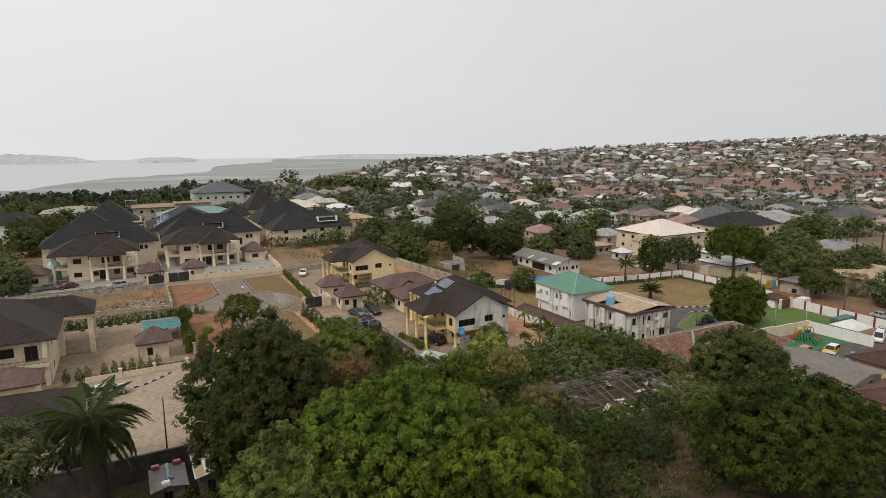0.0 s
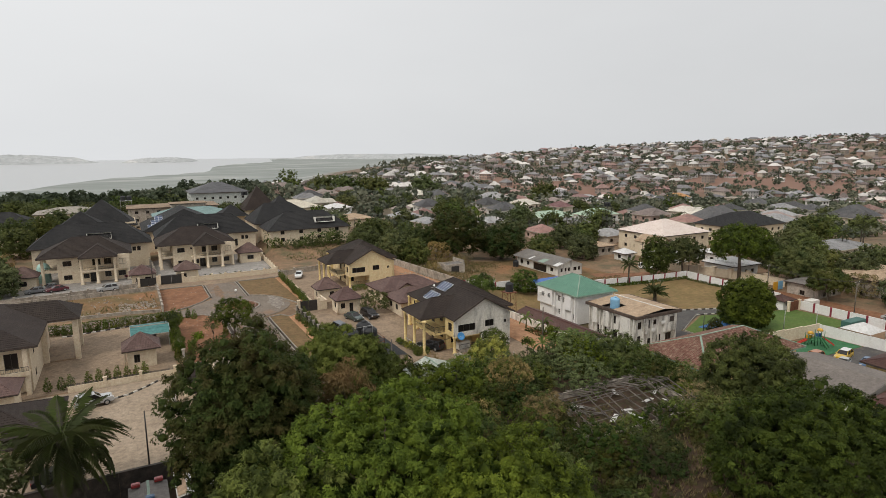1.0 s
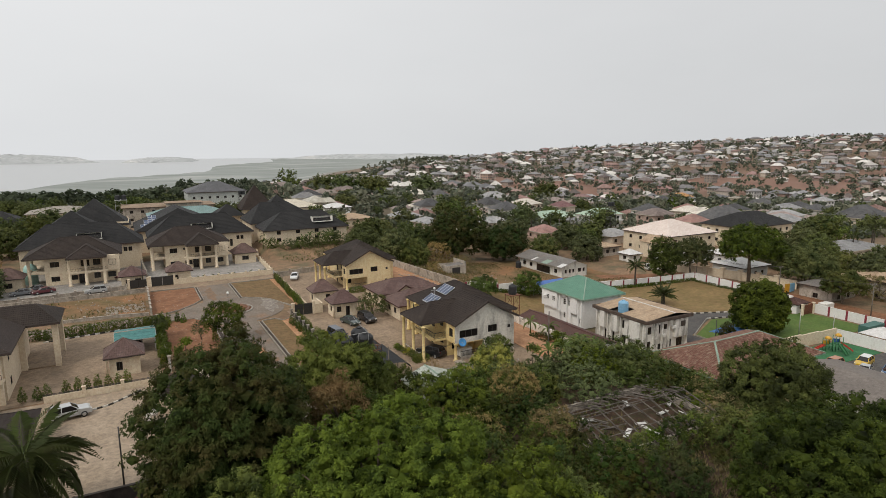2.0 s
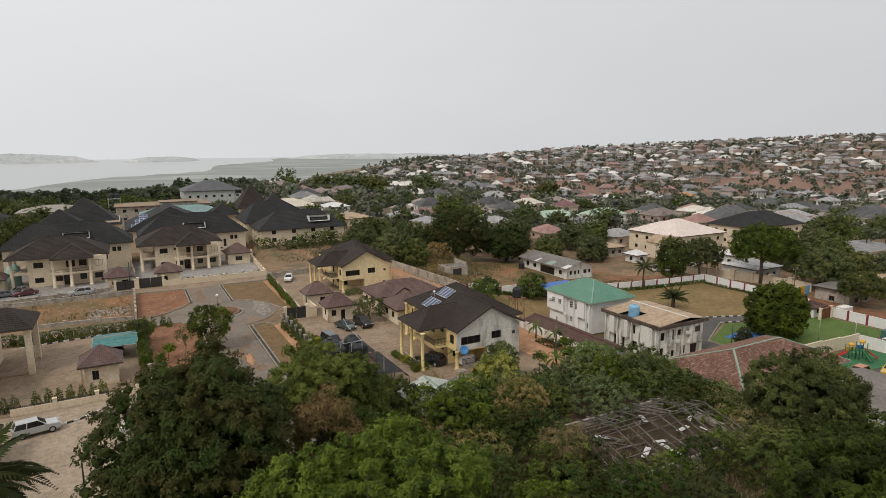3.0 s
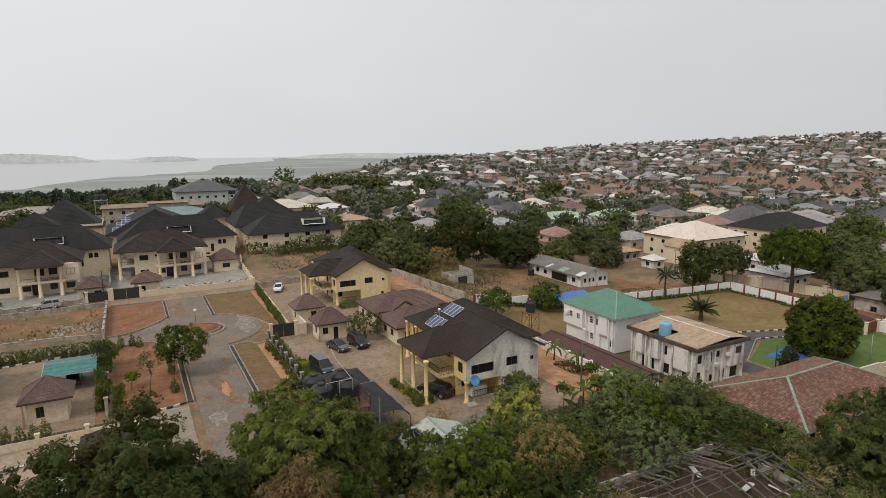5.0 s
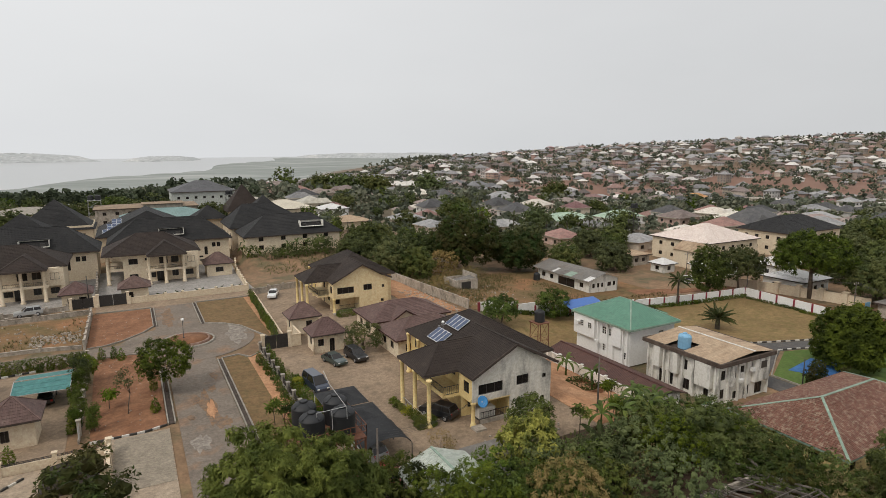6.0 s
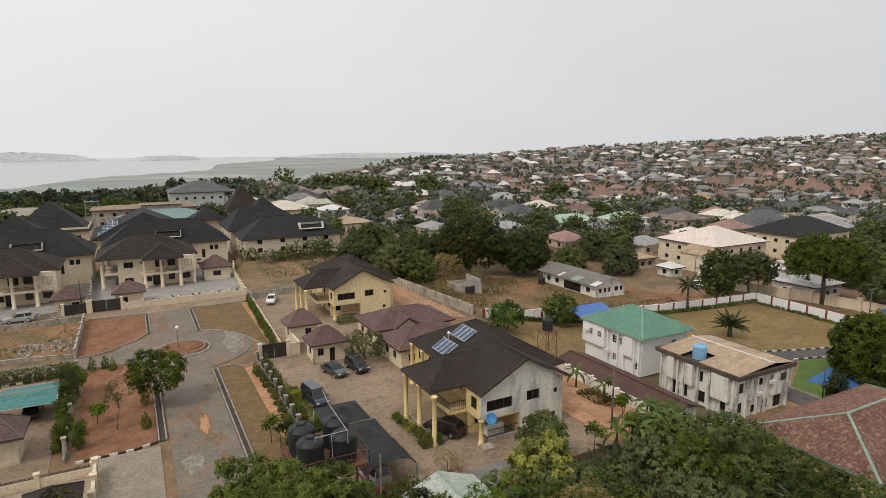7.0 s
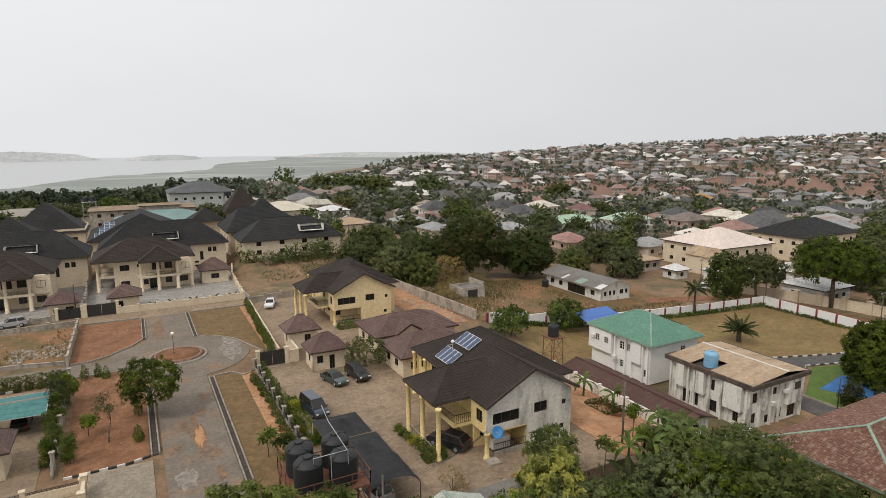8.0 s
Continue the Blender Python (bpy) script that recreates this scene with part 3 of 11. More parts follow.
def column(parent, x, y, z0, z1, r=0.24, mat="yellow", base=True):
    bm = bm_new()
    rings = [(z0, r * 1.55), (z0 + 0.25, r * 1.55), (z0 + 0.3, r * 1.2), (z0 + 0.42, r * 1.2), (z0 + 0.46, r)] if base else [(z0, r)]
    rings += [(z1 - 0.35, r * 0.94), (z1 - 0.3, r * 1.15), (z1 - 0.2, r * 1.15), (z1 - 0.16, r * 1.35), (z1, r * 1.35)]
    ring_stack(bm, rings, 14, x, y)
    return part("column", bm, M[mat], parent)


# ---- the lie of the land ----
FX, FY = math.sin(radians(28.3)), math.cos(radians(28.3))
LAND_Z = np.array([-6000, 0, 200, 300, 420, 600, 750, 900, 1100, 1300, 1700, 2500, 9000], float)
LAND_T = np.array([-3.0, -0.9, -0.6, -0.3, 0.0, 0.3, 0.6, 0.9, 3.0])
LAND = np.array([
    [-2, -2, -2, -3, -9, -25, -38, -42, -42, -42, -42, -42, -42],
    [-1, -1, -1, -3, -9, -25, -38, -42, -42, -42, -42, -42, -42],
    [0, 0, 0, -2, -8, -22, -36, -42, -42, -42, -42, -42, -42],
    [0, 0, 0, -2, -4, -10, -20, -32, -42, -42, -42, -42, -42],
    [0, 0, -1, -4, -8, -9, -6, -2, 4, 8, -20, -42, -42],
    [0, 0, -5, -8, -14, -23, -17, -1, 18, 36, 20, -42, -42],
    [0, 0, -6, -10, -18, -25, -14, 10, 46, 52, 35, -42, -42],
    [0, 0, -6, -10, -18, -25, -14, 10, 48, 54, 35, -42, -42],
    [0, 0, -6, -10, -18, -25, -14, 10, 48, 54, 35, -42, -42]], float)
SHORE = ((-3000, 900), (-738, 1150), (-900, 1610), (-856, 2060), (-1125, 4000), (-1500, 9000))


def smooth(v, a, b):
    t = np.clip((v - a) / (b - a), 0, 1)
    return t * t * (3 - 2 * t)


def land(x, y):
    """Height of the ground at x, y (numbers or arrays)."""
    x, y = np.asarray(x, float), np.asarray(y, float)
    z, s = FX * x + FY * y, FY * x - FX * y
    t = s / np.maximum(z, 60.0)
    ti = np.clip(np.searchsorted(LAND_T, t) - 1, 0, len(LAND_T) - 2)
    zi = np.clip(np.searchsorted(LAND_Z, z) - 1, 0, len(LAND_Z) - 2)
    ft = smooth(t, LAND_T[ti], LAND_T[ti + 1])
    fz = np.clip((z - LAND_Z[zi]) / (LAND_Z[zi + 1] - LAND_Z[zi]), 0, 1)
    far = (LAND[ti, zi] * (1 - fz) + LAND[ti, zi + 1] * fz) * (1 - ft) + (LAND[ti + 1, zi] * (1 - fz) + LAND[ti + 1, zi + 1] * fz) * ft
    roll = smooth(z, 320, 600) * (4 * np.sin(x * 0.011 + 1.3) * np.cos(y * 0.013) + 2.2 * np.sin(x * 0.031 + y * 0.022)) * smooth(far, -40, -25)
    sx = np.interp(z, [q[1] for q in SHORE], [q[0] for q in SHORE])
    wet = smooth(sx + 60 * np.sin(z * 0.004) - s, -20, 60) * smooth(z, 900, 1000) * smooth(-t, 0.05, 0.2)
    far = far + roll - 8 * wet - (4 + 6 * smooth(t, 0.0, 0.6)) * smooth(z, 560, 1000) * smooth(t, -0.08, 0.08)
    x1 = 82 + 30 * smooth(y, 110, 135)
    near = -4.4 * smooth(x, 62, x1) - 1.3 * smooth(x, 86, 140) + 2.7 * (1 - smooth(y, 69.79, 69.97)) * (1 - smooth(x, 13.5, 22)) * -1 + 0.5 * smooth(y, 124, 132) * smooth(x, 36, 44) * (1 - smooth(x, 64, 72)) * (1 - smooth(y, 160, 175))
    near = near + 2.3 * smooth(y, 178, 193) * smooth(x, 42.0, 44.6) * (1 - smooth(x, 71, 84)) * (1 - smooth(y, 214, 232))
    k = smooth(z, 215, 290)
    return near * (1 - k) + far * k


def h(x, y):
    return float(land(x, y))


def graded(a, b, step, far, grow):
    v = list(np.arange(a, b + 0.01, step))
    s, p = step, b
    while p < far:
        s *= grow
        p += s
        v.append(p)
    s, p = step, a
    while p > -far:
        s *= grow
        p -= s
        v.insert(0, p)
    return np.array(v)


# land cover: scrubby brown near by, redder soil on the town slopes, grey-green grass on the river flats, paled to
# imitate haze
_m = M["earth"].node_tree
_pr = _m.nodes["Principled BSDF"]
_src = _pr.inputs["Base Color"].links[0].from_socket
_geo = _m.nodes.new("ShaderNodeNewGeometry")
_sep = _m.nodes.new("ShaderNodeSeparateXYZ")
_m.links.new(_geo.outputs["Position"], _sep.inputs[0])
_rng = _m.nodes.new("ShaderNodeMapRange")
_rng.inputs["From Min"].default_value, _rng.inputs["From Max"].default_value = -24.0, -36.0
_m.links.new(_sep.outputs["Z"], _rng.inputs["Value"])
_dep = _m.nodes.new("ShaderNodeVectorMath")
_dep.operation, _dep.inputs[1].default_value = "DOT_PRODUCT", (FX, FY, 0)
_m.links.new(_geo.outputs["Position"], _dep.inputs[0])
_red = _m.nodes.new("ShaderNodeMapRange")
_red.inputs["From Min"].default_value, _red.inputs["From Max"].default_value = 590.0, 660.0
_red.inputs["To Max"].default_value = 0.85
_m.links.new(_dep.outputs["Value"], _red.inputs["Value"])
_end = _m.nodes.new("ShaderNodeMapRange")
_end.inputs["From Min"].default_value, _end.inputs["From Max"].default_value = 960.0, 800.0
_end.inputs["To Min"].default_value = 0.3
_m.links.new(_dep.outputs["Value"], _end.inputs["Value"])
_bluff = _m.nodes.new("ShaderNodeMath")
_bluff.operation = "MULTIPLY"
_m.links.new(_red.outputs[0], _bluff.inputs[0])
_m.links.new(_end.outputs[0], _bluff.inputs[1])
_scrub = _m.nodes.new("ShaderNodeMapRange")
_scrub.inputs["From Min"].default_value, _scrub.inputs["From Max"].default_value, _scrub.inputs["To Max"].default_value = 230.0, 330.0, 0.75
_m.links.new(_dep.outputs["Value"], _scrub.inputs["Value"])
_veg = _m.nodes.new("ShaderNodeMixRGB")
_veg.inputs[2].default_value = (0.12, 0.105, 0.07, 1)
_m.links.new(_scrub.outputs[0], _veg.inputs[0])
_m.links.new(_src, _veg.inputs[1])
_src = _veg.outputs[0]
_soil = _m.nodes.new("ShaderNodeMixRGB")
_soil.inputs[2].default_value = (0.225, 0.12, 0.085, 1)
_m.links.new(_bluff.outputs[0], _soil.inputs[0])
_m.links.new(_src, _soil.inputs[1])
_src = _soil.outputs[0]
_mix = _m.nodes.new("ShaderNodeMixRGB")
_band = _m.nodes.new("ShaderNodeMapping")
_band.inputs["Scale"].default_value, _band.inputs["Rotation"].default_value = (0.004, 0.011, 0.01), (0, 0, 0.5)
_m.links.new(_geo.outputs["Position"], _band.inputs[0])
_marsh = _m.nodes.new("ShaderNodeTexNoise")
_marsh.inputs["Scale"].default_value, _marsh.inputs["Detail"].default_value = 1.0, 8.0
_m.links.new(_band.outputs[0], _marsh.inputs["Vector"])
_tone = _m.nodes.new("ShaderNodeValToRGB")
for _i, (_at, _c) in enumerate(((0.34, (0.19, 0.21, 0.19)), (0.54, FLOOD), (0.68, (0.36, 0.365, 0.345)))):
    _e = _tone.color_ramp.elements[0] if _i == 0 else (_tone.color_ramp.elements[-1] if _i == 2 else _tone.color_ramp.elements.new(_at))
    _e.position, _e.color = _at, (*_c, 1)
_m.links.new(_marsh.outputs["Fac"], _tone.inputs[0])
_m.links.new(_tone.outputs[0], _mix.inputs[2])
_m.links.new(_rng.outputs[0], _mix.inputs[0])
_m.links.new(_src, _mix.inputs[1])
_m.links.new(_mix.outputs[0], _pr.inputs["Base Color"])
gx, gy = graded(-40, 170, 2.0, 4800, 1.07), np.unique(np.concatenate([graded(40, 200, 2.0, 4800, 1.07), [69.79, 69.97]]))
GX, GY = np.meshgrid(gx, gy)
GZ = land(GX, GY)
nx, ny = len(gx), len(gy)
idx = np.arange(nx * ny).reshape(ny, nx)
quads = np.stack([idx[:-1, :-1], idx[:-1, 1:], idx[1:, 1:], idx[1:, :-1]], -1).reshape(-1, 4)
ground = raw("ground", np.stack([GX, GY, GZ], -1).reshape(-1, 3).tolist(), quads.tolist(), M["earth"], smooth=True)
tagged(ground, "dry brown earth with patchy scrub, sloping to the valley", "ground", kind="structure")


def sheet(name, poly, dz, mat, label, category="pavement", step=2.0, thick=0.12):
    """A paved, planted or bare area inside poly that follows the land, with edges down into it."""
    xs, ys = [p[0] for p in poly], [p[1] for p in poly]
    bm = bm_new()
    vs = [bm.verts.new((x, y, 0)) for x, y in poly]
    bm.faces.new(vs)
    for k in range(1, int((max(xs) - min(xs)) / step) + 1):
        c = min(xs) + k * step
        bmesh.ops.bisect_plane(bm, geom=list(bm.verts) + list(bm.edges) + list(bm.faces), plane_co=(c, 0, 0), plane_no=(1, 0, 0))
    for k in range(1, int((max(ys) - min(ys)) / step) + 1):
        c = min(ys) + k * step
        bmesh.ops.bisect_plane(bm, geom=list(bm.verts) + list(bm.edges) + list(bm.faces), plane_co=(0, c, 0), plane_no=(0, 1, 0))
    bmesh.ops.recalc_face_normals(bm, faces=bm.faces)
    if bm.faces and sum(f.normal.z for f in bm.faces) < 0:
        bmesh.ops.reverse_faces(bm, faces=bm.faces)
    for v in bm.verts:
        v.co.z = h(v.co.x, v.co.y) + dz
    rim = [e for e in bm.edges if e.is_boundary]
    r = bmesh.ops.extrude_edge_only(bm, edges=rim)
    for v in r["geom"]:
        if isinstance(v, bmesh.types.BMVert):
            v.co.z -= thick
    return tagged(part(name, bm, mat), label, category, kind="structure")


def rect(x0, x1, y0, y1):
    return [(x0, y0), (x1, y0), (x1, y1), (x0, y1)]


def arc(cx, cy, r, a0, a1, n=20):
    return [(cx + r * math.cos(radians(a0 + (a1 - a0) * i / n)), cy + r * math.sin(radians(a0 + (a1 - a0) * i / n))) for i in range(n + 1)]


# ---- paving, soil and grass of the estate ----
sheet("road", rect(20.0, 26.6, 56, 131), 0.05, M["asphalt"], "worn grey drive with orange dirt patches", "road")
sheet("road_circle", arc(23.7, 132.2, 10.3, 0, 354, 59), 0.07, M["asphalt"], "worn grey turning circle", "road")
sheet("road_west", rect(-60, 15.5, 129.7, 135.2), 0.05, M["asphalt"], "worn grey side road", "road")
sheet("road_north", rect(19.3, 26.8, 138, 160), 0.055, M["asphalt"], "worn grey road between planted plots", "road")
sheet("street", rect(9.6, 38.4, 158, 163.2), 0.062, M["concrete"], "dusty street before the mansion wall", "road")


def blotch(x, y, rx, ry, seed, n=34):
    """Ragged outline of a worn spot."""
    r_ = np.random.default_rng(seed)
    ph = r_.uniform(0, 6.3, 4)
    return [(x + rx * k * math.cos(a), y + ry * k * math.sin(a)) for a, k in ((2 * math.pi * i / n, 1 + 0.22 * math.sin(2 * (2 * math.pi * i / n) + ph[0]) + 0.17 * math.sin(5 * (2 * math.pi * i / n) + ph[1]) + 0.12 * math.sin(9 * (2 * math.pi * i / n) + ph[2]) + r_.uniform(-0.07, 0.07)) for i in range(n))]


for bx, by, brx, bry, bs in ((23.7, 103.6, 0.85, 5.6, 1), (24.9, 99.2, 0.5, 1.6, 2), (22.4, 107.0, 0.4, 1.5, 3), (24.6, 109.8, 0.5, 0.9, 4), (21.2, 117.5, 0.5, 1.3, 5), (25.4, 114.5, 0.45, 1.2, 6), (24.9, 94.6, 0.5, 1.2, 7), (21.4, 102.0, 0.3, 0.8, 8)):
    sheet("dirt_patch", blotch(bx, by, brx, bry, bs), 0.058 + 0.005 * bs, M["wornroad"], "worn ochre dirt patch in the drive", "road")
sheet("dirt_patch", blotch(23.8, 103.4, 0.45, 2.8, 11), 0.11, M["orangesoil"], "orange dirt patch in the worn drive", "road")
sheet("cement_patch", blotch(21.8, 95.0, 0.8, 2.3, 12), 0.066, M["oldcement"], "pale cement patch in the worn drive", "road")
sheet("cement_apron", blotch(31.4, 133.0, 1.8, 4.6, 13), 0.082, M["oldcement"], "pale cement stretch of the turning circle", "road")
sheet("dirt_stretch", blotch(21.6, 148.5, 1.1, 5.4, 14), 0.066, M["wornroad"], "orange dirt on the worn road", "road")
sheet("plot_red_north", [(9.3, 157.4), (18.9, 157), (19.0, 144), (17.2, 140.6), (14.2, 137.4), (11.6, 135.8), (9.3, 135.6)], 0.09, M["redsoil"], "bare red soil plot with kerb", "ground")
sheet("plot_lawn_north", [(27.2, 157.6), (27.4, 141.6), (30.2, 139.9), (32.6, 137.0), (34.0, 133.0), (35.6, 128.4), (36.2, 128.4), (36.6, 157.6)], 0.09, M["lawn"], "worn brown lawn plot", "ground")
sheet("strip_north", [(36.6, 157.4), (36.2, 126), (38.2, 126), (38.6, 157.4)], 0.1, M["orangesoil"], "orange soil strip along the hedge", "ground")
sheet("plot_red_south", [(10.6, 129.4), (16.0, 129.2), (18.2, 126.2), (18.8, 122), (18.8, 101.3), (16.5, 100.7), (11.2, 100.5)], 0.09, M["redsoil"], "bare red soil plot with saplings", "ground")
sheet("plot_lawn_south", [(27.5, 84), (30.8, 84), (31.0, 119.5), (29.8, 121.4), (27.5, 121.0)], 0.09, M["lawn"], "worn brown lawn strip", "ground")
sheet("strip_south", rect(30.9, 32.9, 62, 120.5), 0.10, M["orangesoil"], "orange soil strip along the fence", "ground")
sheet("court_duplex", rect(33.3, 66, 70, 125.8), 0.05, M["concrete"], "dusty concrete yard", "pavement")
sheet("court_cream", rect(38.4, 68, 126, 160), 0.05, M["concrete"], "dusty concrete yard", "pavement")
sheet("yard_orange", [(62, 78), (75.2, 78), (75.2, 106), (62, 104)], 0.10, M["orangesoil"], "swept orange soil yard", "ground")
sheet("yard_back", [(56, 128.5), (73, 128.5), (71.5, 158), (64, 158), (64, 131), (56, 131)], 0.12, M["orangesoil"], "bare orange soil behind the houses", "ground")
sheet("court_west", rect(-45, 9.0, 97.4, 127.2), 0.05, M["concrete"], "dusty paved compound", "pavement")
sheet("yard_pavers", rect(-22, 13.2, 70.3, 96.9), 0.06, M["pavers"], "pale interlocking paver yard", "pavement")
sheet("apron", rect(13.3, 19.0, 84, 100.4), 0.06, M["pavers"], "pale interlocking paver apron", "pavement")
sheet("scrub_floor", rect(19.9, 88, -60, 69.6), 0.06, M["litter"], "leaf litter under the scrub, shade painted into its colour", "ground", 3.0)
sheet("scrub_verge", rect(33.2, 61.9, 69.6, 77.9), 0.065, M["litter"], "leaf litter under the scrub, shade painted into its colour", "ground", 3.0)
sheet("shack_yard", rect(-60, 19.8, -60, 69.73), 0.06, M["litter"], "trodden soil round the shacks, shade painted into its colour", "ground", 3.0)
sheet("rubble_plot", rect(-30, 8.4, 139.0, 156.5), 0.05, M["field"], "rubble-strewn weedy plot", "ground")
sheet("mansion_court", rect(-40, 40, 164, 200), 0.05, M["greypave"], "paved mansion forecourt", "pavement")
sheet("field", [(76, 129), (113, 129), (134, 131), (134, 168), (74, 172), (74.5, 160)], 0.06, M["field"], "dry weedy field", "ground", 4.0)
sheet("playing_field", [(98, 95.5), (116, 97.3), (128, 94), (146.6, 90), (148.6, 120.8), (78, 126.8), (79, 108), (97, 112)], 0.06, M["drygrass"], "dry brown playing field", "ground", 3.0)
sheet("green_lawn", [(104, 84.5), (118, 91.5), (143, 85.5), (143, 72), (112, 72.4), (104, 78)], 0.07, M["greenlawn"], "green lawn", "ground", 3.0)
sheet("school_drive", [(99, 79), (103.6, 78), (103.6, 85), (117.6, 92.0), (143.4, 86.2), (146.5, 89.3), (128, 93.6), (116, 97.0), (99.5, 93)], 0.06, M["asphaltdark"], "dark asphalt drive", "road", 3.0)
sheet("play_turf", rect(109, 127.6, 62.5, 70.2), 0.07, M["playgreen"], "green artificial turf", "ground")
sheet("car_park", [(100, 50), (134, 50), (134, 58.5), (127.8, 62.3), (105, 62.3)], 0.07, M["asphaltdark"], "asphalt car park", "road")
sheet("blue_court", [(109, 85.2), (112, 78.6), (120.5, 82), (118.6, 87.2)], 0.1, M["bluecourt"], "small blue painted court", "court")
sheet("earth_road", [(150, 60), (157, 60), (158, 128), (128, 140), (126.8, 133.5), (149.5, 129)], 0.07, M["redsoil"], "reddish dirt road beyond the wall", "road", 3.0)


def kerb_line(name, pts, mat_a, mat_b, label, piece=1.0, w=0.18, up=0.16, closed=False):
    """Kerb of single stones along a line; stones alternate between two paints where mat_b is given."""
    owner = thing(name, label, "kerb", kind="structure")
    k = 0
    pts = [Vector((*p, 0)) for p in pts]
    if closed:
        pts.append(pts[0])
    for a, b in zip(pts, pts[1:]):
        d = (b - a).length
        n = max(1, int(round(d / piece)))
        for i in range(n):
            p, q = a.lerp(b, (i + 0.012) / n), a.lerp(b, (i + 0.988) / n)
            zp, zq = h(p.x, p.y), h(q.x, q.y)
            bm = bm_new()
            beam(bm, (p.x, p.y, zp + up / 2 + 0.02), (q.x, q.y, zq + up / 2 + 0.02), w, up + 0.14)
            part("kerb_stone", bm, mat_a if k % 2 == 0 or mat_b is None else mat_b, owner)
            k += 1
    return owner


def drain(name, x0, x1, y0, y1):
    """Open roadside drain: two concrete lips and a dark bed."""
    d = thing(name, "open roadside drain with pale concrete lips", "drain", kind="structure")
    bm = bm_new()
    box(bm, x0 + 0.16, x1 - 0.16, y0, y1, 0.0, 0.105)
    part("drain_bed", bm, M["drain"], d)
    for a, b in ((x0, x0 + 0.16), (x1 - 0.16, x1)):
        bm = bm_new()
        box(bm, a, b, y0, y1, 0.0, 0.27, 0.02)
        part("drain_lip", bm, M["kerb"], d)
    return d


drain("drain_east", 26.65, 27.45, 70, 121)
drain("drain_west", 18.85, 19.75, 101.4, 121.5)
drain("drain_north_west", 18.95, 19.65, 143.6, 157)
drain("drain_north_east", 26.6, 27.35, 141.4, 157.4)
kerb_line("kerb_apron", [(11.2, 100.45), (16.5, 100.6), (18.8, 101.3)], M["kerbwhite"], M["kerbblack"], "black and white painted kerb", 0.8)
kerb_line("kerb_plot_south", [(18.8, 121.7), (18.2, 126.2), (16.0, 129.3), (10.6, 129.5)], M["kerb"], None, "grey concrete kerb")
kerb_line("kerb_plot_north", [(18.95, 143.6), (17.2, 140.5), (14.2, 137.3), (11.6, 135.7), (9.3, 135.5)], M["kerb"], None, "grey concrete kerb")
kerb_line("kerb_lawn_north", [(27.3, 141.4), (30.2, 139.8), (32.6, 136.9), (34.0, 132.9), (35.6, 128.3)], M["kerb"], None, "grey concrete kerb")
kerb_line("kerb_lawn_south", [(27.4, 121.1), (29.8, 121.6), (31.2, 119.6), (33, 121)], M["kerb"], None, "grey concrete kerb")
kerb_line("kerb_street", [(9.8, 158.0), (19.2, 157.6)], M["kerb"], None, "grey concrete kerb")
kerb_line("kerb_lawn_top", [(27.0, 157.9), (38.4, 157.9)], M["kerb"], None, "grey concrete kerb")
kerb_line("kerb_hedge", [(-8, 126.2), (-2, 127.2), (3.5, 128.0)], M["kerbwhite"], M["kerbblack"], "black and white painted kerb", 0.8)
kerb_line("kerb_yard", [(-1, 91.2), (2.2, 92.2), (4.4, 94.0), (6.0, 95.6)], M["kerbwhite"], M["kerbblack"], "black and white painted kerb", 0.7)
kerb_line("kerb_school", [(117.4, 92.3), (128, 89.9), (143.2, 86.5)], M["kerbwhite"], M["kerbblack"], "black and white painted kerb", 1.0)
kerb_line("kerb_field", [(116, 97.3), (128, 94.0), (146.4, 89.8)], M["kerbwhite"], M["kerbblack"], "black and white painted kerb", 1.0)
kerb_line("kerb_lawn", [(104, 78), (104, 84.8), (117.0, 92.1)], M["kerb"], None, "grey concrete kerb", 1.0)

# roundabout island
isl = thing("roundabout", "round traffic island with double kerb and red soil", "roundabout", at=(23.7, 132.4, 0))
bm = bm_new()
ring_stack(bm, [(0.0, 4.15), (0.3, 4.15), (0.3, 3.8), (0.18, 3.8)], 40, cap=False)
part("outer_ring", bm, M["kerb"], isl)
bm = bm_new()
ring_stack(bm, [(0.0, 3.4), (0.5, 3.4), (0.5, 3.1), (0.4, 3.1)], 40, cap=False)
part("inner_ring", bm, M["brickring"], isl, "worn red brick edging")
bm = bm_new()
ring_stack(bm, [(0.0, 3.8), (0.16, 3.79), (0.17, 3.41)], 40)
ring_stack(bm, [(0.3, 3.12), (0.42, 3.1), (0.6, 0.8)], 40)
part("soil", bm, M["redsoil"], isl)


def globe_lamp(x, y, z, tall=3.4):
    lp = thing("garden_lamp", "thin post lamp with a white globe on the roundabout", "lamp", at=(x, y, z))
    b = bm_new()
    ring_stack(b, [(0, 0.14), (0.15, 0.14), (0.18, 0.05), (tall, 0.04)], 8)
    part("post", b, M["metal"], lp)
    b = bm_new()
    bmesh.ops.create_uvsphere(b, u_segments=12, v_segments=8, radius=0.26, matrix=Matrix.Translation((0, 0, tall + 0.22)))
    part("globe", b, M["lampwhite"], lp)
    return lp


globe_lamp(23.1, 132.6, 0.55, 2.9)


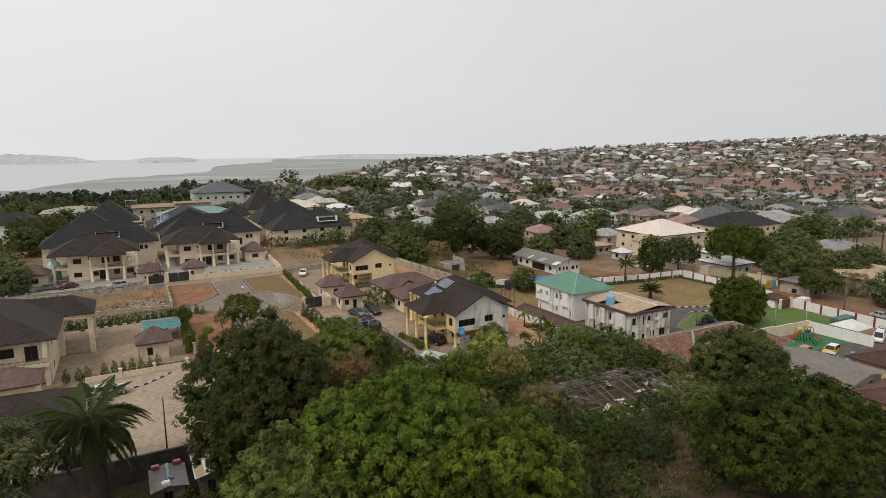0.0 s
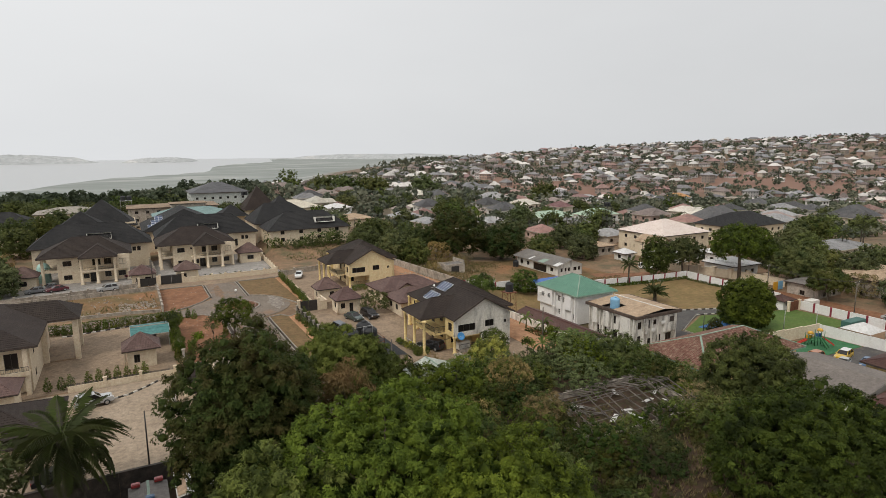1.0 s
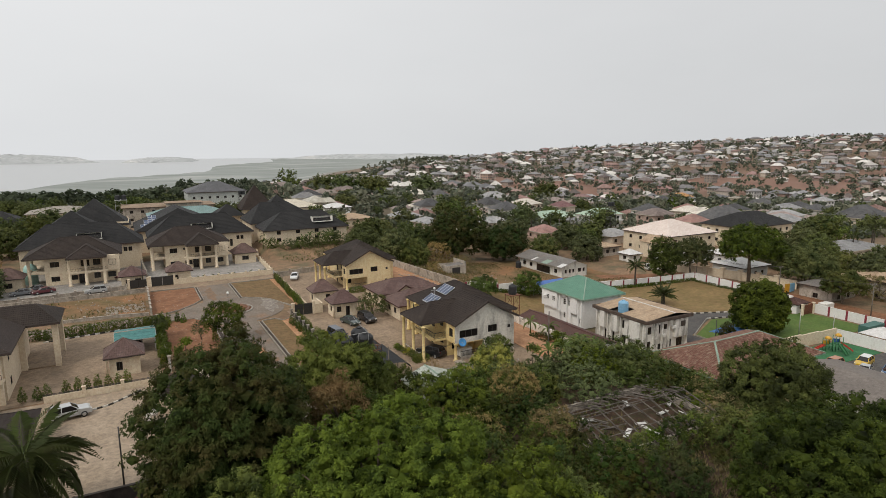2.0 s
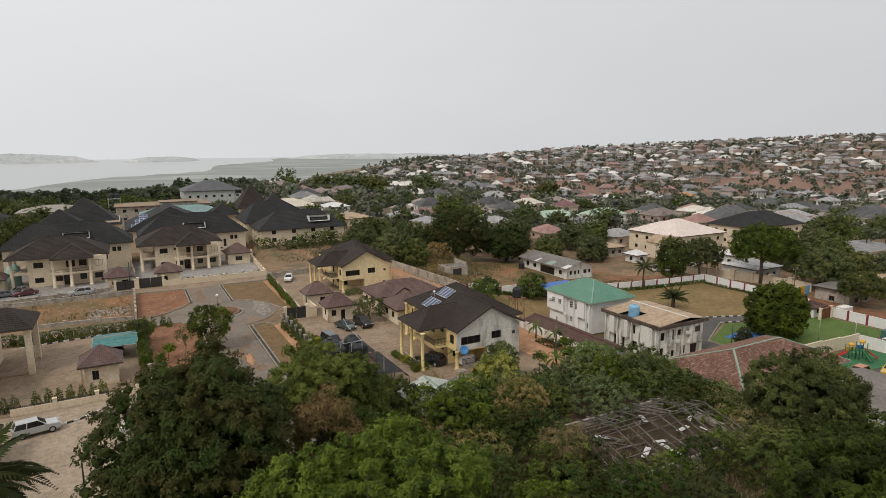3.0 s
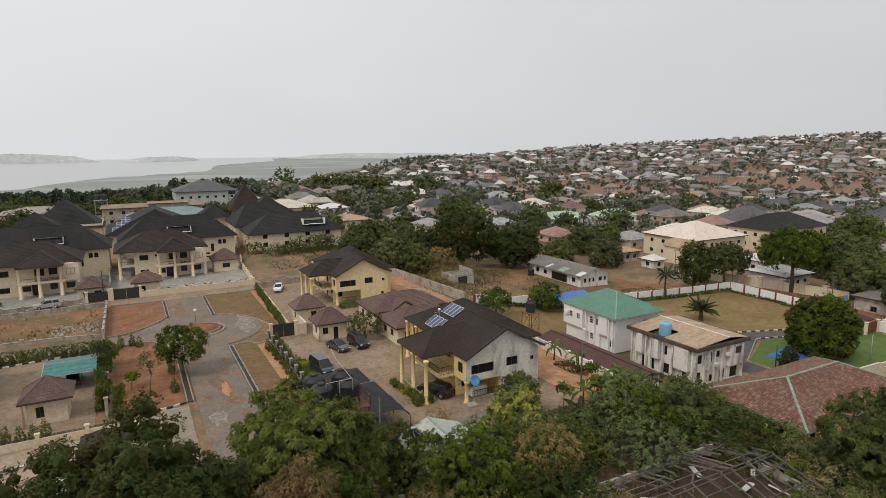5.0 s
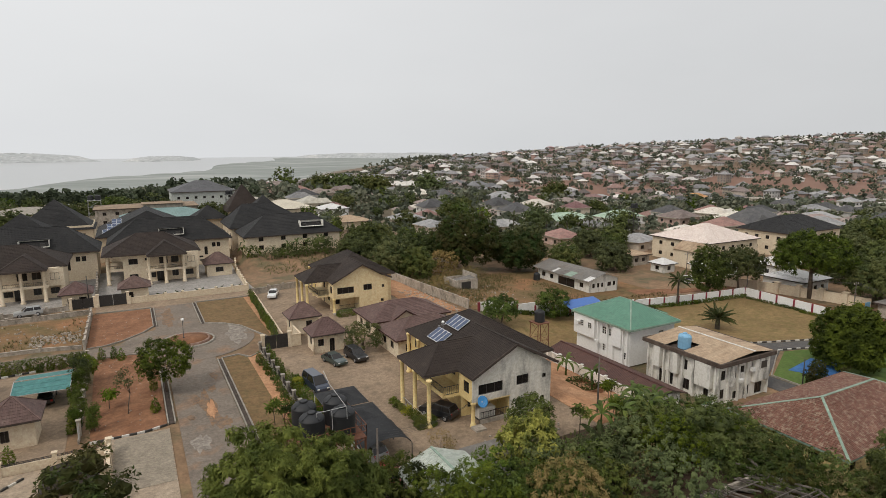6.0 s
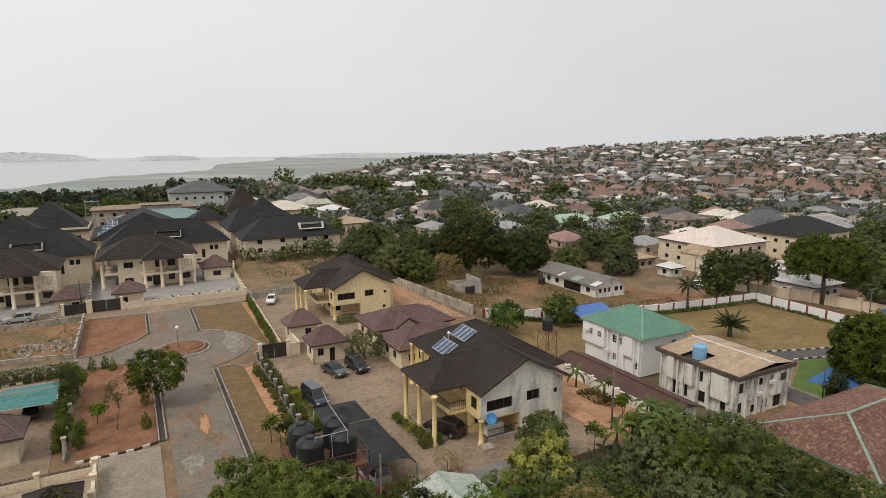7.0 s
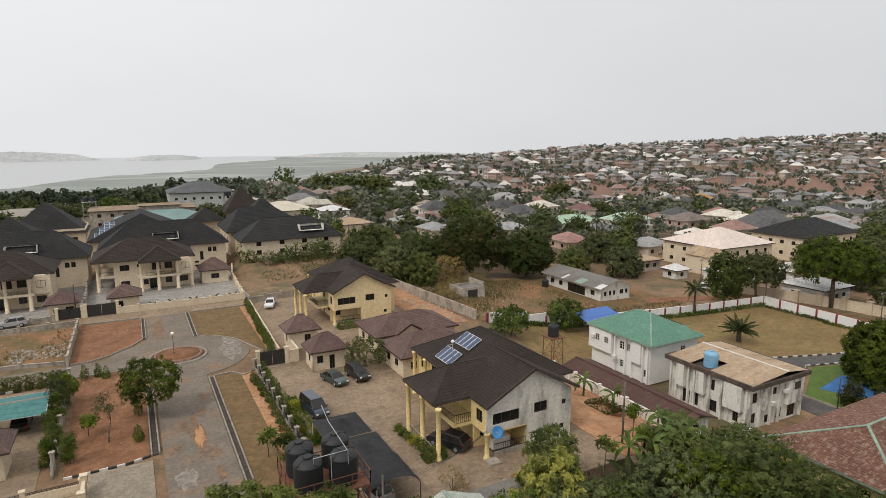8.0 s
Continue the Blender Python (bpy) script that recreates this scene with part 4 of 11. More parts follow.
# ---- houses ----
def body(parent, x0, x1, y0, y1, z0, z1, mat, front=(), right=(), back=(), left=(), th=0.2, frame_mat="frame", bars=1, cross=0, win=True):
    """Four walls round a rectangle with openings and the windows in them. Returns nothing."""
    runs = (((x0, y0), (x1, y0), front), ((x1, y0 + th), (x1, y1 - th), right), ((x1, y1), (x0, y1), back), ((x0, y1 - th), (x0, y0 + th), left))
    for p, q, holes in runs:
        b = bm_new()
        wall_run(b, p, q, z0, z1, holes, th)
        part("wall", b, mat, parent)
        if win:
            for hole in holes:
                window(parent, p, q, z0, hole, frame_mat, bars, cross)


def railing(parent, p, q, z, high=0.95, step=0.22, mat="metal"):
    b = bm_new()
    p, q = Vector(p), Vector(q)
    beam(b, p + Vector((0, 0, high)), q + Vector((0, 0, high)), 0.06, 0.06)
    beam(b, p + Vector((0, 0, 0.12)), q + Vector((0, 0, 0.12)), 0.04, 0.04)
    n = max(2, int((q - p).length / step))
    for i in range(n + 1):
        c = p.lerp(q, i / n)
        beam(b, c + Vector((0, 0, 0.1)), c + Vector((0, 0, high)), 0.025, 0.025)
    return part("railing", b, M[mat], parent)


def build_duplex(at, main_mat, side_mat, label):
    """Two-storey house: front gable block, higher hipped rear block and a columned porch wing."""
    d = thing("duplex_house", label, "house", at=at)
    # upper gable wall and gable triangle
    gw_p, gw_q = (0.35, 0.55), (11.2, 0.55)
    holes = [(0.75, 4.0, 0.75, 1.95), (5.9, 7.6, 0.95, 2.1), (9.6, 10.15, 1.15, 1.7)]
    b = bm_new()
    wall_run(b, gw_p, gw_q, 2.85, 5.75, holes, 0.2)
    for yy, flip in ((0.55, False), (0.75, True)):
        tri = [(0.35, yy, 5.75), (11.2, yy, 5.75), (5.95, yy, 8.78)]
        b.faces.new([b.verts.new(v) for v in (reversed(tri) if flip else tri)])
    part("gable_wall", b, main_mat, d)
    for hole in holes:
        window(d, gw_p, gw_q, 2.85, hole, "frame", 2 if hole[1] - hole[0] > 2 else 1)
    # lower wall, right part, and the recess at the corner
    lo_p, lo_q = (5.4, 0.55), (11.2, 0.55)
    lo_holes = [(4.3, 4.9, 1.2, 1.8)]
    b = bm_new()
    wall_run(b, lo_p, lo_q, 0, 2.85, lo_holes, 0.2)
    part("lower_wall", b, main_mat, d)
    window(d, lo_p, lo_q, 0, lo_holes[0])
    b = bm_new()
    box(b, 0.35, 5.4, 0.56, 4.2, 2.7, 2.849)
    part("porch_ceiling", b, side_mat, d)
    b = bm_new()
    wall_run(b, (0.55, 3.4), (5.4, 3.4), 0, 2.7, [(0.8, 1.9, 1.0, 2.1)], 0.2)
    wall_run(b, (5.39, 0.76), (5.39, 3.4), 0, 2.7, (), -0.2)
    part("recess_wall", b, side_mat, d)
    window(d, (0.55, 3.4), (5.4, 3.4), 0, (0.8, 1.9, 1.0, 2.1))
    b = bm_new()
    box(b, 1.4, 5.3, 0.6, 0.78, 0, 0.55)
    box(b, 0.0, 1.3, -0.9, 0.3, 0, 0.3)
    part("plinth", b, M["block"], d)
    railing(d, (1.4, 0.69, 0.55), (5.3, 0.69, 0.55), 0.0, 0.85)
    column(d, 0.45, -0.1 + 0.7, 0.0, 2.85, 0.24)
    # walls facing the road
    left_holes = [(1.0, 2.2, 3.7, 5.0)]
    b = bm_new()
    wall_run(b, (0.35, 3.6), (0.35, 0.76), 2.85, 5.75, [(1.0, 2.2, 0.75, 2.1)], 0.2)
    wall_run(b, (1.4, 12.0), (1.4, 3.61), 0, 5.75, [(1.2, 2.1, 0.0, 2.2), (4.2, 5.6, 1.0, 2.1), (1.5, 2.6, 2.95, 5.1), (4.4, 5.6, 3.85, 5.1)], 0.2)
    wall_run(b, (0.55, 3.61), (1.39, 3.61), 2.85, 5.75, (), -0.2)
    part("side_wall", b, side_mat, d)
    window(d, (0.35, 3.6), (0.35, 0.76), 2.85, (1.0, 2.2, 0.75, 2.1))
    for hole in ((1.2, 2.1, 0.0, 2.2), (4.2, 5.6, 1.0, 2.1), (1.5, 2.6, 2.95, 5.1), (4.4, 5.6, 3.85, 5.1)):
        window(d, (1.4, 12.0), (1.4, 3.61), 0, hole)
    # rear block
    body(d, 1.6, 13.5, 12.0, 19.5, 0, 5.72, side_mat, right=[(1.5, 2.7, 3.9, 5.1), (4.5, 5.7, 3.9, 5.1), (1.5, 2.7, 1, 2.2)], left=[(1.0, 2.4, 3.8, 5.1), (4.0, 5.4, 3.8, 5.1), (1.0, 2.4, 1.0, 2.2), (4.2, 5.1, 0, 2.1)])
    b = bm_new()
    wall_run(b, (11.2, 0.76), (11.2, 4.4), 0, 5.75, [(1.2, 2.4, 3.8, 5.0)], 0.2)
    wall_run(b, (11.41, 4.41), (13.5, 4.41), 0, 5.7, (), 0.2)
    wall_run(b, (13.5, 4.62), (13.5, 11.99), 0, 5.72, [(2.0, 3.4, 3.8, 5.0), (2.0, 3.4, 1.0, 2.2)], 0.2)
    part("east_wall", b, main_mat, d)
    # balcony
    b = bm_new()
    box(b, -1.75, 1.39, 3.62, 11.4, 2.62, 2.9)
    box(b, -1.75, -1.63, 3.62, 11.4, 2.9, 3.12)
    part("balcony", b, side_mat, d)
    railing(d, (-1.69, 3.7, 3.12), (-1.69, 11.3, 3.12), 0, 0.85)
    railing(d, (-1.6, 3.68, 2.9), (0.3, 3.68, 2.9), 0, 1.05)
    for cy in (2.75, 6.4, 10.0):
        column(d, -4.0, cy, 0.0, 5.62, 0.25)
    column(d, 1.0, 15.9, 0.0, 5.7, 0.24)
    column(d, 1.0, 19.0, 0.0, 5.7, 0.24)
    railing(d, (-4.0, 3.1, 0.06), (-4.0, 9.7, 0.06), 0, 0.9, 0.5, "galv")
    # roofs
    b = bm_new()
    slope(b, (11.9, 0, 5.9), (11.9, 9.9, 5.9), (5.95, 9.9, 9.0), (5.95, 0, 9.0))
    slope(b, (0, 9.9, 5.9), (0, 0, 5.9), (5.95, 0, 9.0), (5.95, 9.9, 9.0))
    roof = part("gable_roof", b, M["brownroof"], d)
    b = bm_new()
    r0, r1 = hip_roof(b, 1.0, 14.1, 3.7, 20.1, 5.88, 3.72, "y")
    roof2 = part("rear_roof", b, M["brownroof"], d)
    ridge_caps(roof2, hip_caps(1.0, 14.1, 3.7, 20.1, 5.88, r0, r1, "y"), 0.22, 0.06, M["brownroof"])
    b = bm_new()
    w0 = Vector((-0.35, 7.25, 8.15))
    w1 = Vector((4.4, 7.25, 8.15))
    slope(b, (-4.2, 11.0, 5.82), (-4.2, 3.5, 5.82), w0, w0)
    slope(b, (-4.2, 3.5, 5.82), (0.25, 3.5, 5.82), w1, w0)
    slope(b, (0.25, 11.0, 5.82), (-4.2, 11.0, 5.82), w0, w1)
    roof3 = part("porch_roof", b, M["brownroof"], d)
    ridge_caps(roof3, [(w0, w1), ((-4.2, 3.5, 5.85), w0), ((-4.2, 11.0, 5.85), w0), ((5.95, 0, 9.03), (5.95, 9.2, 9.03))], 0.22, 0.06, M["brownroof"])
    b = bm_new()
    for p, q in (((0, 0.04, 5.8), (5.95, 0.04, 8.9)), ((5.95, 0.04, 8.9), (11.9, 0.04, 5.8))):
        beam(b, p, q, 0.09, 0.3)
    beam(b, (0.03, 0.05, 5.8), (0.03, 9.8, 5.8), 0.07, 0.2)
    beam(b, (11.87, 0.05, 5.8), (11.87, 4.0, 5.8), 0.07, 0.2)
    part("barge_board", b, M["fascia"], d)
    for rect_, ze in (((1.0, 14.1, 3.7, 20.1), 5.86), ((-4.2, 0.3, 3.5, 11.0), 5.8)):
        b = bm_new()
        eaves(b, *rect_, ze)
        part("fascia", b, M["fascia"], d)
    for x0, x1, za, zb in ((0.05, 0.35, 5.78, 5.95), (11.2, 11.85, 5.95, 5.78)):
        b = bm_new()
        b.faces.new([b.verts.new(v) for v in ((x0, 0.1, za - 0.06), (x0, 9.8, za - 0.06), (x1, 9.8, zb - 0.06), (x1, 0.1, zb - 0.06))])
        part("soffit", b, M["soffit"], d)
    return d


build_duplex((48.7, 83.8, 0), M["gablewall"], M["yellow"], "two-storey house with mildewed white gable, yellow columns, brown roof")
build_duplex((48.7, 134.0, 0.5), M["cream"], M["cream"], "two-storey cream house with columned porch and dark brown roof")


def small_hut(name, x0, x1, y0, y1, eave, rise, roofmat, wallmat, label, over=0.55, holes=None, axis="x", z=0.0):
    """One-room building under a hipped roof."""
    t = thing(name, label, name.replace("_", " "), at=(0, 0, z))
    hh = holes or {}
    body(t, x0 + over, x1 - over, y0 + over, y1 - over, 0, eave - 0.15, wallmat, hh.get("front", ()), hh.get("right", ()), hh.get("back", ()), hh.get("left", ()))
    b = bm_new()
    r0, r1 = hip_roof(b, x0, x1, y0, y1, eave, rise, axis)
    rf = part("roof", b, roofmat, t)
    ridge_caps(rf, hip_caps(x0, x1, y0, y1, eave, r0, r1, axis), 0.2, 0.06, roofmat)
    b = bm_new()
    eaves(b, x0, x1, y0, y1, eave - 0.01, 0.2)
    part("fascia", b, M["fascia"], t)
    return t


small_hut("gatehouse", 38.7, 44.3, 125.9, 130.7, 2.95, 2.15, M["maroonroof"], M["mansion"], "cream gatehouse with brown hipped roof", holes={"front": [(2.4, 3.4, 1.1, 2.2)], "left": [(1.2, 2.2, 0.9, 2.1)]}, z=0.2)
gh2 = small_hut("gatehouse", 39.6, 45.4, 115.8, 120.7, 2.95, 2.1, M["maroonroof"], M["mansion"], "cream gatehouse with brown hipped roof and small porch", holes={"front": [(0.6, 1.5, 1.1, 2.2), (2.4, 3.2, 0.02, 2.1)], "left": [(1.2, 2.2, 1.0, 2.1)]})
b = bm_new()
ring_stack(b, [(0.05, 0.15), (2.75, 0.13)], 8, 40.0, 116.2)
part("column", b, M["mansion"], gh2)


def bungalow(x0, x1, y0, y1, gable_x, label):
    """Low house under a maroon hipped roof with a gabled bay to the front."""
    t = thing("bungalow", label, "house", at=(0, 0, 0.1))
    fh = [(1.2, 2.8, 1.0, 2.1), (8.6, 10.2, 1.0, 2.1)]
    body(t, x0 + 0.6, x1 - 0.6, y0 + 0.6, y1 - 0.6, 0, 2.85, M["mansion"], fh, [(2, 3.2, 1, 2.1)], (), [(1.4, 2.6, 1.0, 2.1), (4.2, 5.4, 1, 2.1)])
    b = bm_new()
    r0, r1 = hip_roof(b, x0, x1, y0, y1, 3.0, 2.1)
    if gable_x:
        slope(b, (gable_x - 2.6, y0 + 4.2, 3.0), (gable_x - 2.6, y0 - 0.5, 3.0), (gable_x, y0 - 0.5, 4.55), (gable_x, y0 + 4.2, 4.55))
        slope(b, (gable_x + 2.6, y0 - 0.5, 3.0), (gable_x + 2.6, y0 + 4.2, 3.0), (gable_x, y0 + 4.2, 4.55), (gable_x, y0 - 0.5, 4.55))
    rf = part("roof", b, M["maroonroof"], t)
    ridge_caps(rf, hip_caps(x0, x1, y0, y1, 3.0, r0, r1), 0.2, 0.06, M["maroonroof"])
    b = bm_new()
    eaves(b, x0, x1, y0, y1, 2.99, 0.2)
    if gable_x:
        beam(b, (gable_x - 2.6, y0 - 0.48, 2.92), (gable_x, y0 - 0.48, 4.47), 0.08, 0.22)
        beam(b, (gable_x + 2.6, y0 - 0.48, 2.92), (gable_x, y0 - 0.48, 4.47), 0.08, 0.22)
    part("fascia", b, M["deepmaroon"], t)
    if gable_x:
        b = bm_new()
        wall_run(b, (gable_x - 2.1, y0 - 0.1), (gable_x + 2.1, y0 - 0.1), 0, 2.95, [(1.2, 3.0, 1.0, 2.2)], 0.2)
        b.faces.new([b.verts.new(v) for v in ((gable_x - 2.1, y0 - 0.1, 2.95), (gable_x + 2.1, y0 - 0.1, 2.95), (gable_x, y0 - 0.1, 4.3))])
        wall_run(b, (gable_x - 2.1, y0 + 0.59), (gable_x - 2.1, y0 + 0.11), 0, 2.95, (), 0.2)
        wall_run(b, (gable_x + 2.1, y0 + 0.11), (gable_x + 2.1, y0 + 0.59), 0, 2.95, (), 0.2)
        part("gable_bay", b, M["mansion"], t)
        window(t, (gable_x - 2.1, y0 - 0.1), (gable_x + 2.1, y0 - 0.1), 0, (1.2, 3.0, 1.0, 2.2))
    return t


bungalow(50.0, 64.5, 117.4, 127.0, 55.8, "low cream bungalow with gabled bay and maroon roof")
bungalow(49.8, 62.6, 107.4, 116.0, None, "low cream bungalow with maroon hipped roof")


# green-roofed white house
def green_house():
    t = thing("villa", "white two-storey villa with green aluminium roof", "house", at=(0, 0, 0))
    z0 = -4.2
    W = [(1.6, 2.5, 4.2, 5.2), (3.6, 4.5, 4.2, 5.2), (6.0, 7.2, 3.9, 5.2), (7.6, 8.2, 3.9, 5.1), (6.2, 7.2, 1.0, 2.2), (10.6, 11.8, 0.9, 2.1)]
    body(t, 86.2, 96.3, 97.4, 110.0, z0, 2.05, M["white"], front=[(6.5, 7.6, 4.0, 5.1), (6.5, 7.6, 1.0, 2.1)], left=W, frame_mat="whiteframe", bars=1, cross=2)
    for y0, y1, a, b_ in ((105.0, 110.2, -1.6, 2.0), (98.8, 100.6, -1.4, 1.95)):
        b = bm_new()
        box(b, 85.55, 86.195, y0, y1, a, b_, 0.03)
        part("bay", b, M["white"], t)
    for y in (104.4, 102.2, 100.8, 97.6, 98.6):
        b = bm_new()
        box(b, 85.75, 86.19, y - 0.12, y + 0.12, z0, 2.0)
        part("pilaster", b, M["white"], t)
    wy = [(107.6, 108.5), (105.6, 106.5)]
    for a, b_ in wy:
        window(t, (85.42, b_ + 0.5), (85.42, a - 0.5), z0, (0.5, 0.5 + b_ - a, 4.2, 5.25), "whiteframe", 1, 2)
    b = bm_new()
    r0, r1 = hip_roof(b, 85.4, 96.9, 96.6, 110.7, 2.26, 2.95, "y", course=6, lip=0.0)
    slope(b, (96.2, 100.5, 2.3), (98.4, 100.5, 2.3), (94.0, 104, 4.0), (93.0, 104, 4.0), 6, 0)
    slope(b, (98.4, 100.5, 2.3), (98.4, 108.5, 2.3), (93.5, 105, 4.4), (93.5, 104, 4.4), 6, 0)
    rf = part("roof", b, M["greenroof"], t)
    ridge_caps(rf, hip_caps(85.4, 96.9, 96.6, 110.7, 2.28, r0, r1, "y"), 0.22, 0.07, M["greencap"])
    b = bm_new()
    eaves(b, 85.4, 96.9, 96.6, 110.7, 2.25, 0.32)
    part("fascia", b, M["greencap"], t)
    for y, z in ((104.0, -1.9), (109.0, 0.2)):
        b = bm_new()
        box(b, 85.1, 85.54, y - 0.4, y + 0.4, z, z + 0.55, 0.03)
        part("air_conditioner", b, M["whiteframe"], t)
    return t


green_house()


# flat-roofed white house
def flat_house():
    t = thing("flat_roof_house", "stained white two-storey house with rusty low roof", "house")
    z0 = -4.5
    x0, x1, y0, y1 = 86.4, 97.0, 81.2, 93.6
    front = [(0.5, 1.3, 0.9, 2.3), (0.5, 1.4, 3.6, 5.0), (2.9, 3.7, 3.4, 5.1), (4.6, 5.4, 4.0, 5.0), (3.2, 4.6, 0.4, 1.5), (5.6, 6.7, 0.5, 1.9), (8.0, 9.6, 0.2, 1.9)]
    left = [(2.0, 3.2, 0.2, 2.2), (3.5, 4.6, 0.4, 2.2), (4.5, 5.4, 3.4, 5.2), (6.1, 7.0, 3.5, 5.0), (6.3, 7.5, 0.6, 2.2), (9.9, 10.7, 0.6, 2.2)]
    body(t, x0, x1, y0, y1, z0, 1.3, M["stained"], front=front, left=left, bars=1)
    # boxed-out bays and fins along the walls
    for a, b_, za, zb in ((90.9, 92.0, -1.9, 1.25), (87.6, 88.9, -1.9, 1.2), (82.0, 84.6, -2.2, 1.25)):
        b = bm_new()
        box(b, x0 - 0.75, x0 - 0.005, a, b_, za, zb, 0.03)
        part("bay", b, M["stained"], t)
    for y in (93.4, 92.4, 90.4, 89.4, 87.0, 85.1, 81.5):
        b = bm_new()
        box(b, x0 - 0.4, x0 - 0.005, y - 0.11, y + 0.11, z0, 1.28)
        part("fin", b, M["stained"], t)
    for a, b_, za, zb in ((88.4, 89.2, -2.0, 1.2), (93.4, 96.8, -2.3, 1.2)):
        b = bm_new()
        box(b, a, b_, y0 - 0.55, y0 - 0.005, za, zb, 0.12)
        part("bay", b, M["stained"], t)
    b = bm_new()
    box(b, 94.7, 96.0, y0 - 0.6, y0 - 0.556, -0.3, 0.75, 0.02)
    part("louvre", b, M["frame"], t)
    for x in (88.2, 90.4, 92.2, 96.9):
        b = bm_new()
        box(b, x - 0.12, x + 0.12, y0 - 0.3, y0 - 0.006, z0, 1.28)
        part("fin", b, M["stained"], t)
    for x, z in ((90.1, -1.6), (92.6, -0.4)):
        b = bm_new()
        box(b, x, x + 0.75, y0 - 0.72, y0 - 0.32, z, z + 0.5, 0.03)
        part("air_conditioner", b, M["whiteframe"], t)
    b = bm_new()
    X0, X1, Y0, Y1 = 85.6, 97.8, 80.4, 94.3
    box(b, X0, X1, Y0, Y0 + 0.3, 1.3, 1.92, 0.04)
    box(b, X0, X1, Y1 - 0.3, Y1, 1.3, 1.92, 0.04)
    box(b, X0, X0 + 0.3, Y0 + 0.3, Y1 - 0.3, 1.3, 1.92, 0.04)
    box(b, X1 - 0.3, X1, Y0 + 0.3, Y1 - 0.3, 1.3, 1.92, 0.04)
    box(b, X0 + 0.3, X1 - 0.3, Y0 + 0.3, Y1 - 0.3, 1.3, 1.42)
    part("parapet", b, M["darkband"], t)
    b = bm_new()
    slope(b, (X0 + 0.3, 87.0, 1.8), (X0 + 0.3, Y0 + 0.3, 1.8), (93.2, Y0 + 0.3, 2.45), (93.2, 87.0, 2.45), 9, 0)
    slope(b, (X0 + 0.3, Y1 - 0.3, 1.8), (X0 + 0.3, 90.2, 1.8), (93.2, 90.2, 2.45), (93.2, Y1 - 0.3, 2.45), 9, 0)
    slope(b, (89.6, 90.2, 2.12), (89.6, 87.0, 2.12), (93.2, 87.0, 2.45), (93.2, 90.2, 2.45), 9, 0)
    slope(b, (X1 - 0.3, Y0 + 0.3, 1.9), (X1 - 0.3, Y1 - 0.3, 1.9), (93.2, Y1 - 0.3, 2.45), (93.2, Y0 + 0.3, 2.45), 9, 0)
    part("roof_sheet", b, M["rustroof"], t)
    b = bm_new()
    beam(b, (93.2, Y0 + 0.3, 2.5), (93.2, Y1 - 0.3, 2.5), 0.3, 0.08)
    part("ridge_strip", b, M["kerbwhite"], t)
    return t


flat_house()


def water_tank(name, x, y, z, r, high, mat, label, ribs=9):
    t = thing(name, label, "water tank", "water tanks", at=(x, y, z))
    b = bm_new()
    rings = []
    for i in range(ribs):
        za, zb = high * 0.8 * i / ribs, high * 0.8 * (i + 1) / ribs
        rings += [(za + 0.02, r * 0.985), (za + (zb - za) * 0.35, r), (zb - 0.05, r)]
    rings += [(high * 0.8, r * 0.98), (high * 0.88, r * 0.8), (high * 0.95, r * 0.42), (high * 0.96, r * 0.3)]
    ring_stack(b, rings, 24)
    part("tank_body", b, mat, t)
    b = bm_new()
    ring_stack(b, [(high * 0.955, r * 0.34), (high * 1.0, r * 0.34), (high * 1.02, r * 0.28)], 16)
    part("lid", b, mat, t)
    for a in range(4):
        b = bm_new()
        ca, sa = math.cos(a * math.pi / 2 + 0.4), math.sin(a * math.pi / 2 + 0.4)
        beam(b, (ca * r * 0.36, sa * r * 0.36, high * 0.95), (ca * r * 0.97, sa * r * 0.97, high * 0.84), 0.16, 0.1)
        part("rib", b, mat, t)
    return t


water_tank("rooftop_water_tank", 88.2, 88.6, 1.42, 0.95, 2.3, M["blueplastic"], "pale blue plastic water tank on the rusty roof")


# long brown lean-to with the stained yard wall
def long_shed():
    t = thing("long_shed", "long low shed with deep maroon sheet roof", "shed")
    z0 = -4.2
    body(t, 76.3, 80.6, 82.6, 104.3, z0, -1.6, M["stained"], left=[(2, 3, 1, 2), (8, 9, 1, 2), (14, 15, 1, 2)], right=[(3, 4.2, 0.9, 2), (9, 10.2, 0.9, 2)], front=[(1.5, 2.6, 0.0, 2.0)])
    b = bm_new()
    slope(b, (75.4, 105, -1.75), (75.4, 82, -1.75), (78.4, 82, -0.75), (78.4, 105, -0.75), 9, 0)
    slope(b, (81.4, 82, -1.75), (81.4, 105, -1.75), (78.4, 105, -0.75), (78.4, 82, -0.75), 9, 0)
    part("roof", b, M["deepmaroon"], t)
    b = bm_new()
    beam(b, (78.4, 82, -0.72), (78.4, 105, -0.72), 0.3, 0.06)
    part("ridge_cap", b, M["deepmaroon"], t)
    b = bm_new()
    for x in (75.43, 81.37):
        beam(b, (x, 82, -1.82), (x, 105, -1.82), 0.06, 0.16)
    for y in (82.03, 104.97):
        beam(b, (75.4, y, -1.83), (78.4, y, -0.83), 0.06, 0.16)
        beam(b, (81.4, y, -1.83), (78.4, y, -0.83), 0.06, 0.16)
    part("fascia", b, M["fascia"], t)


long_shed()


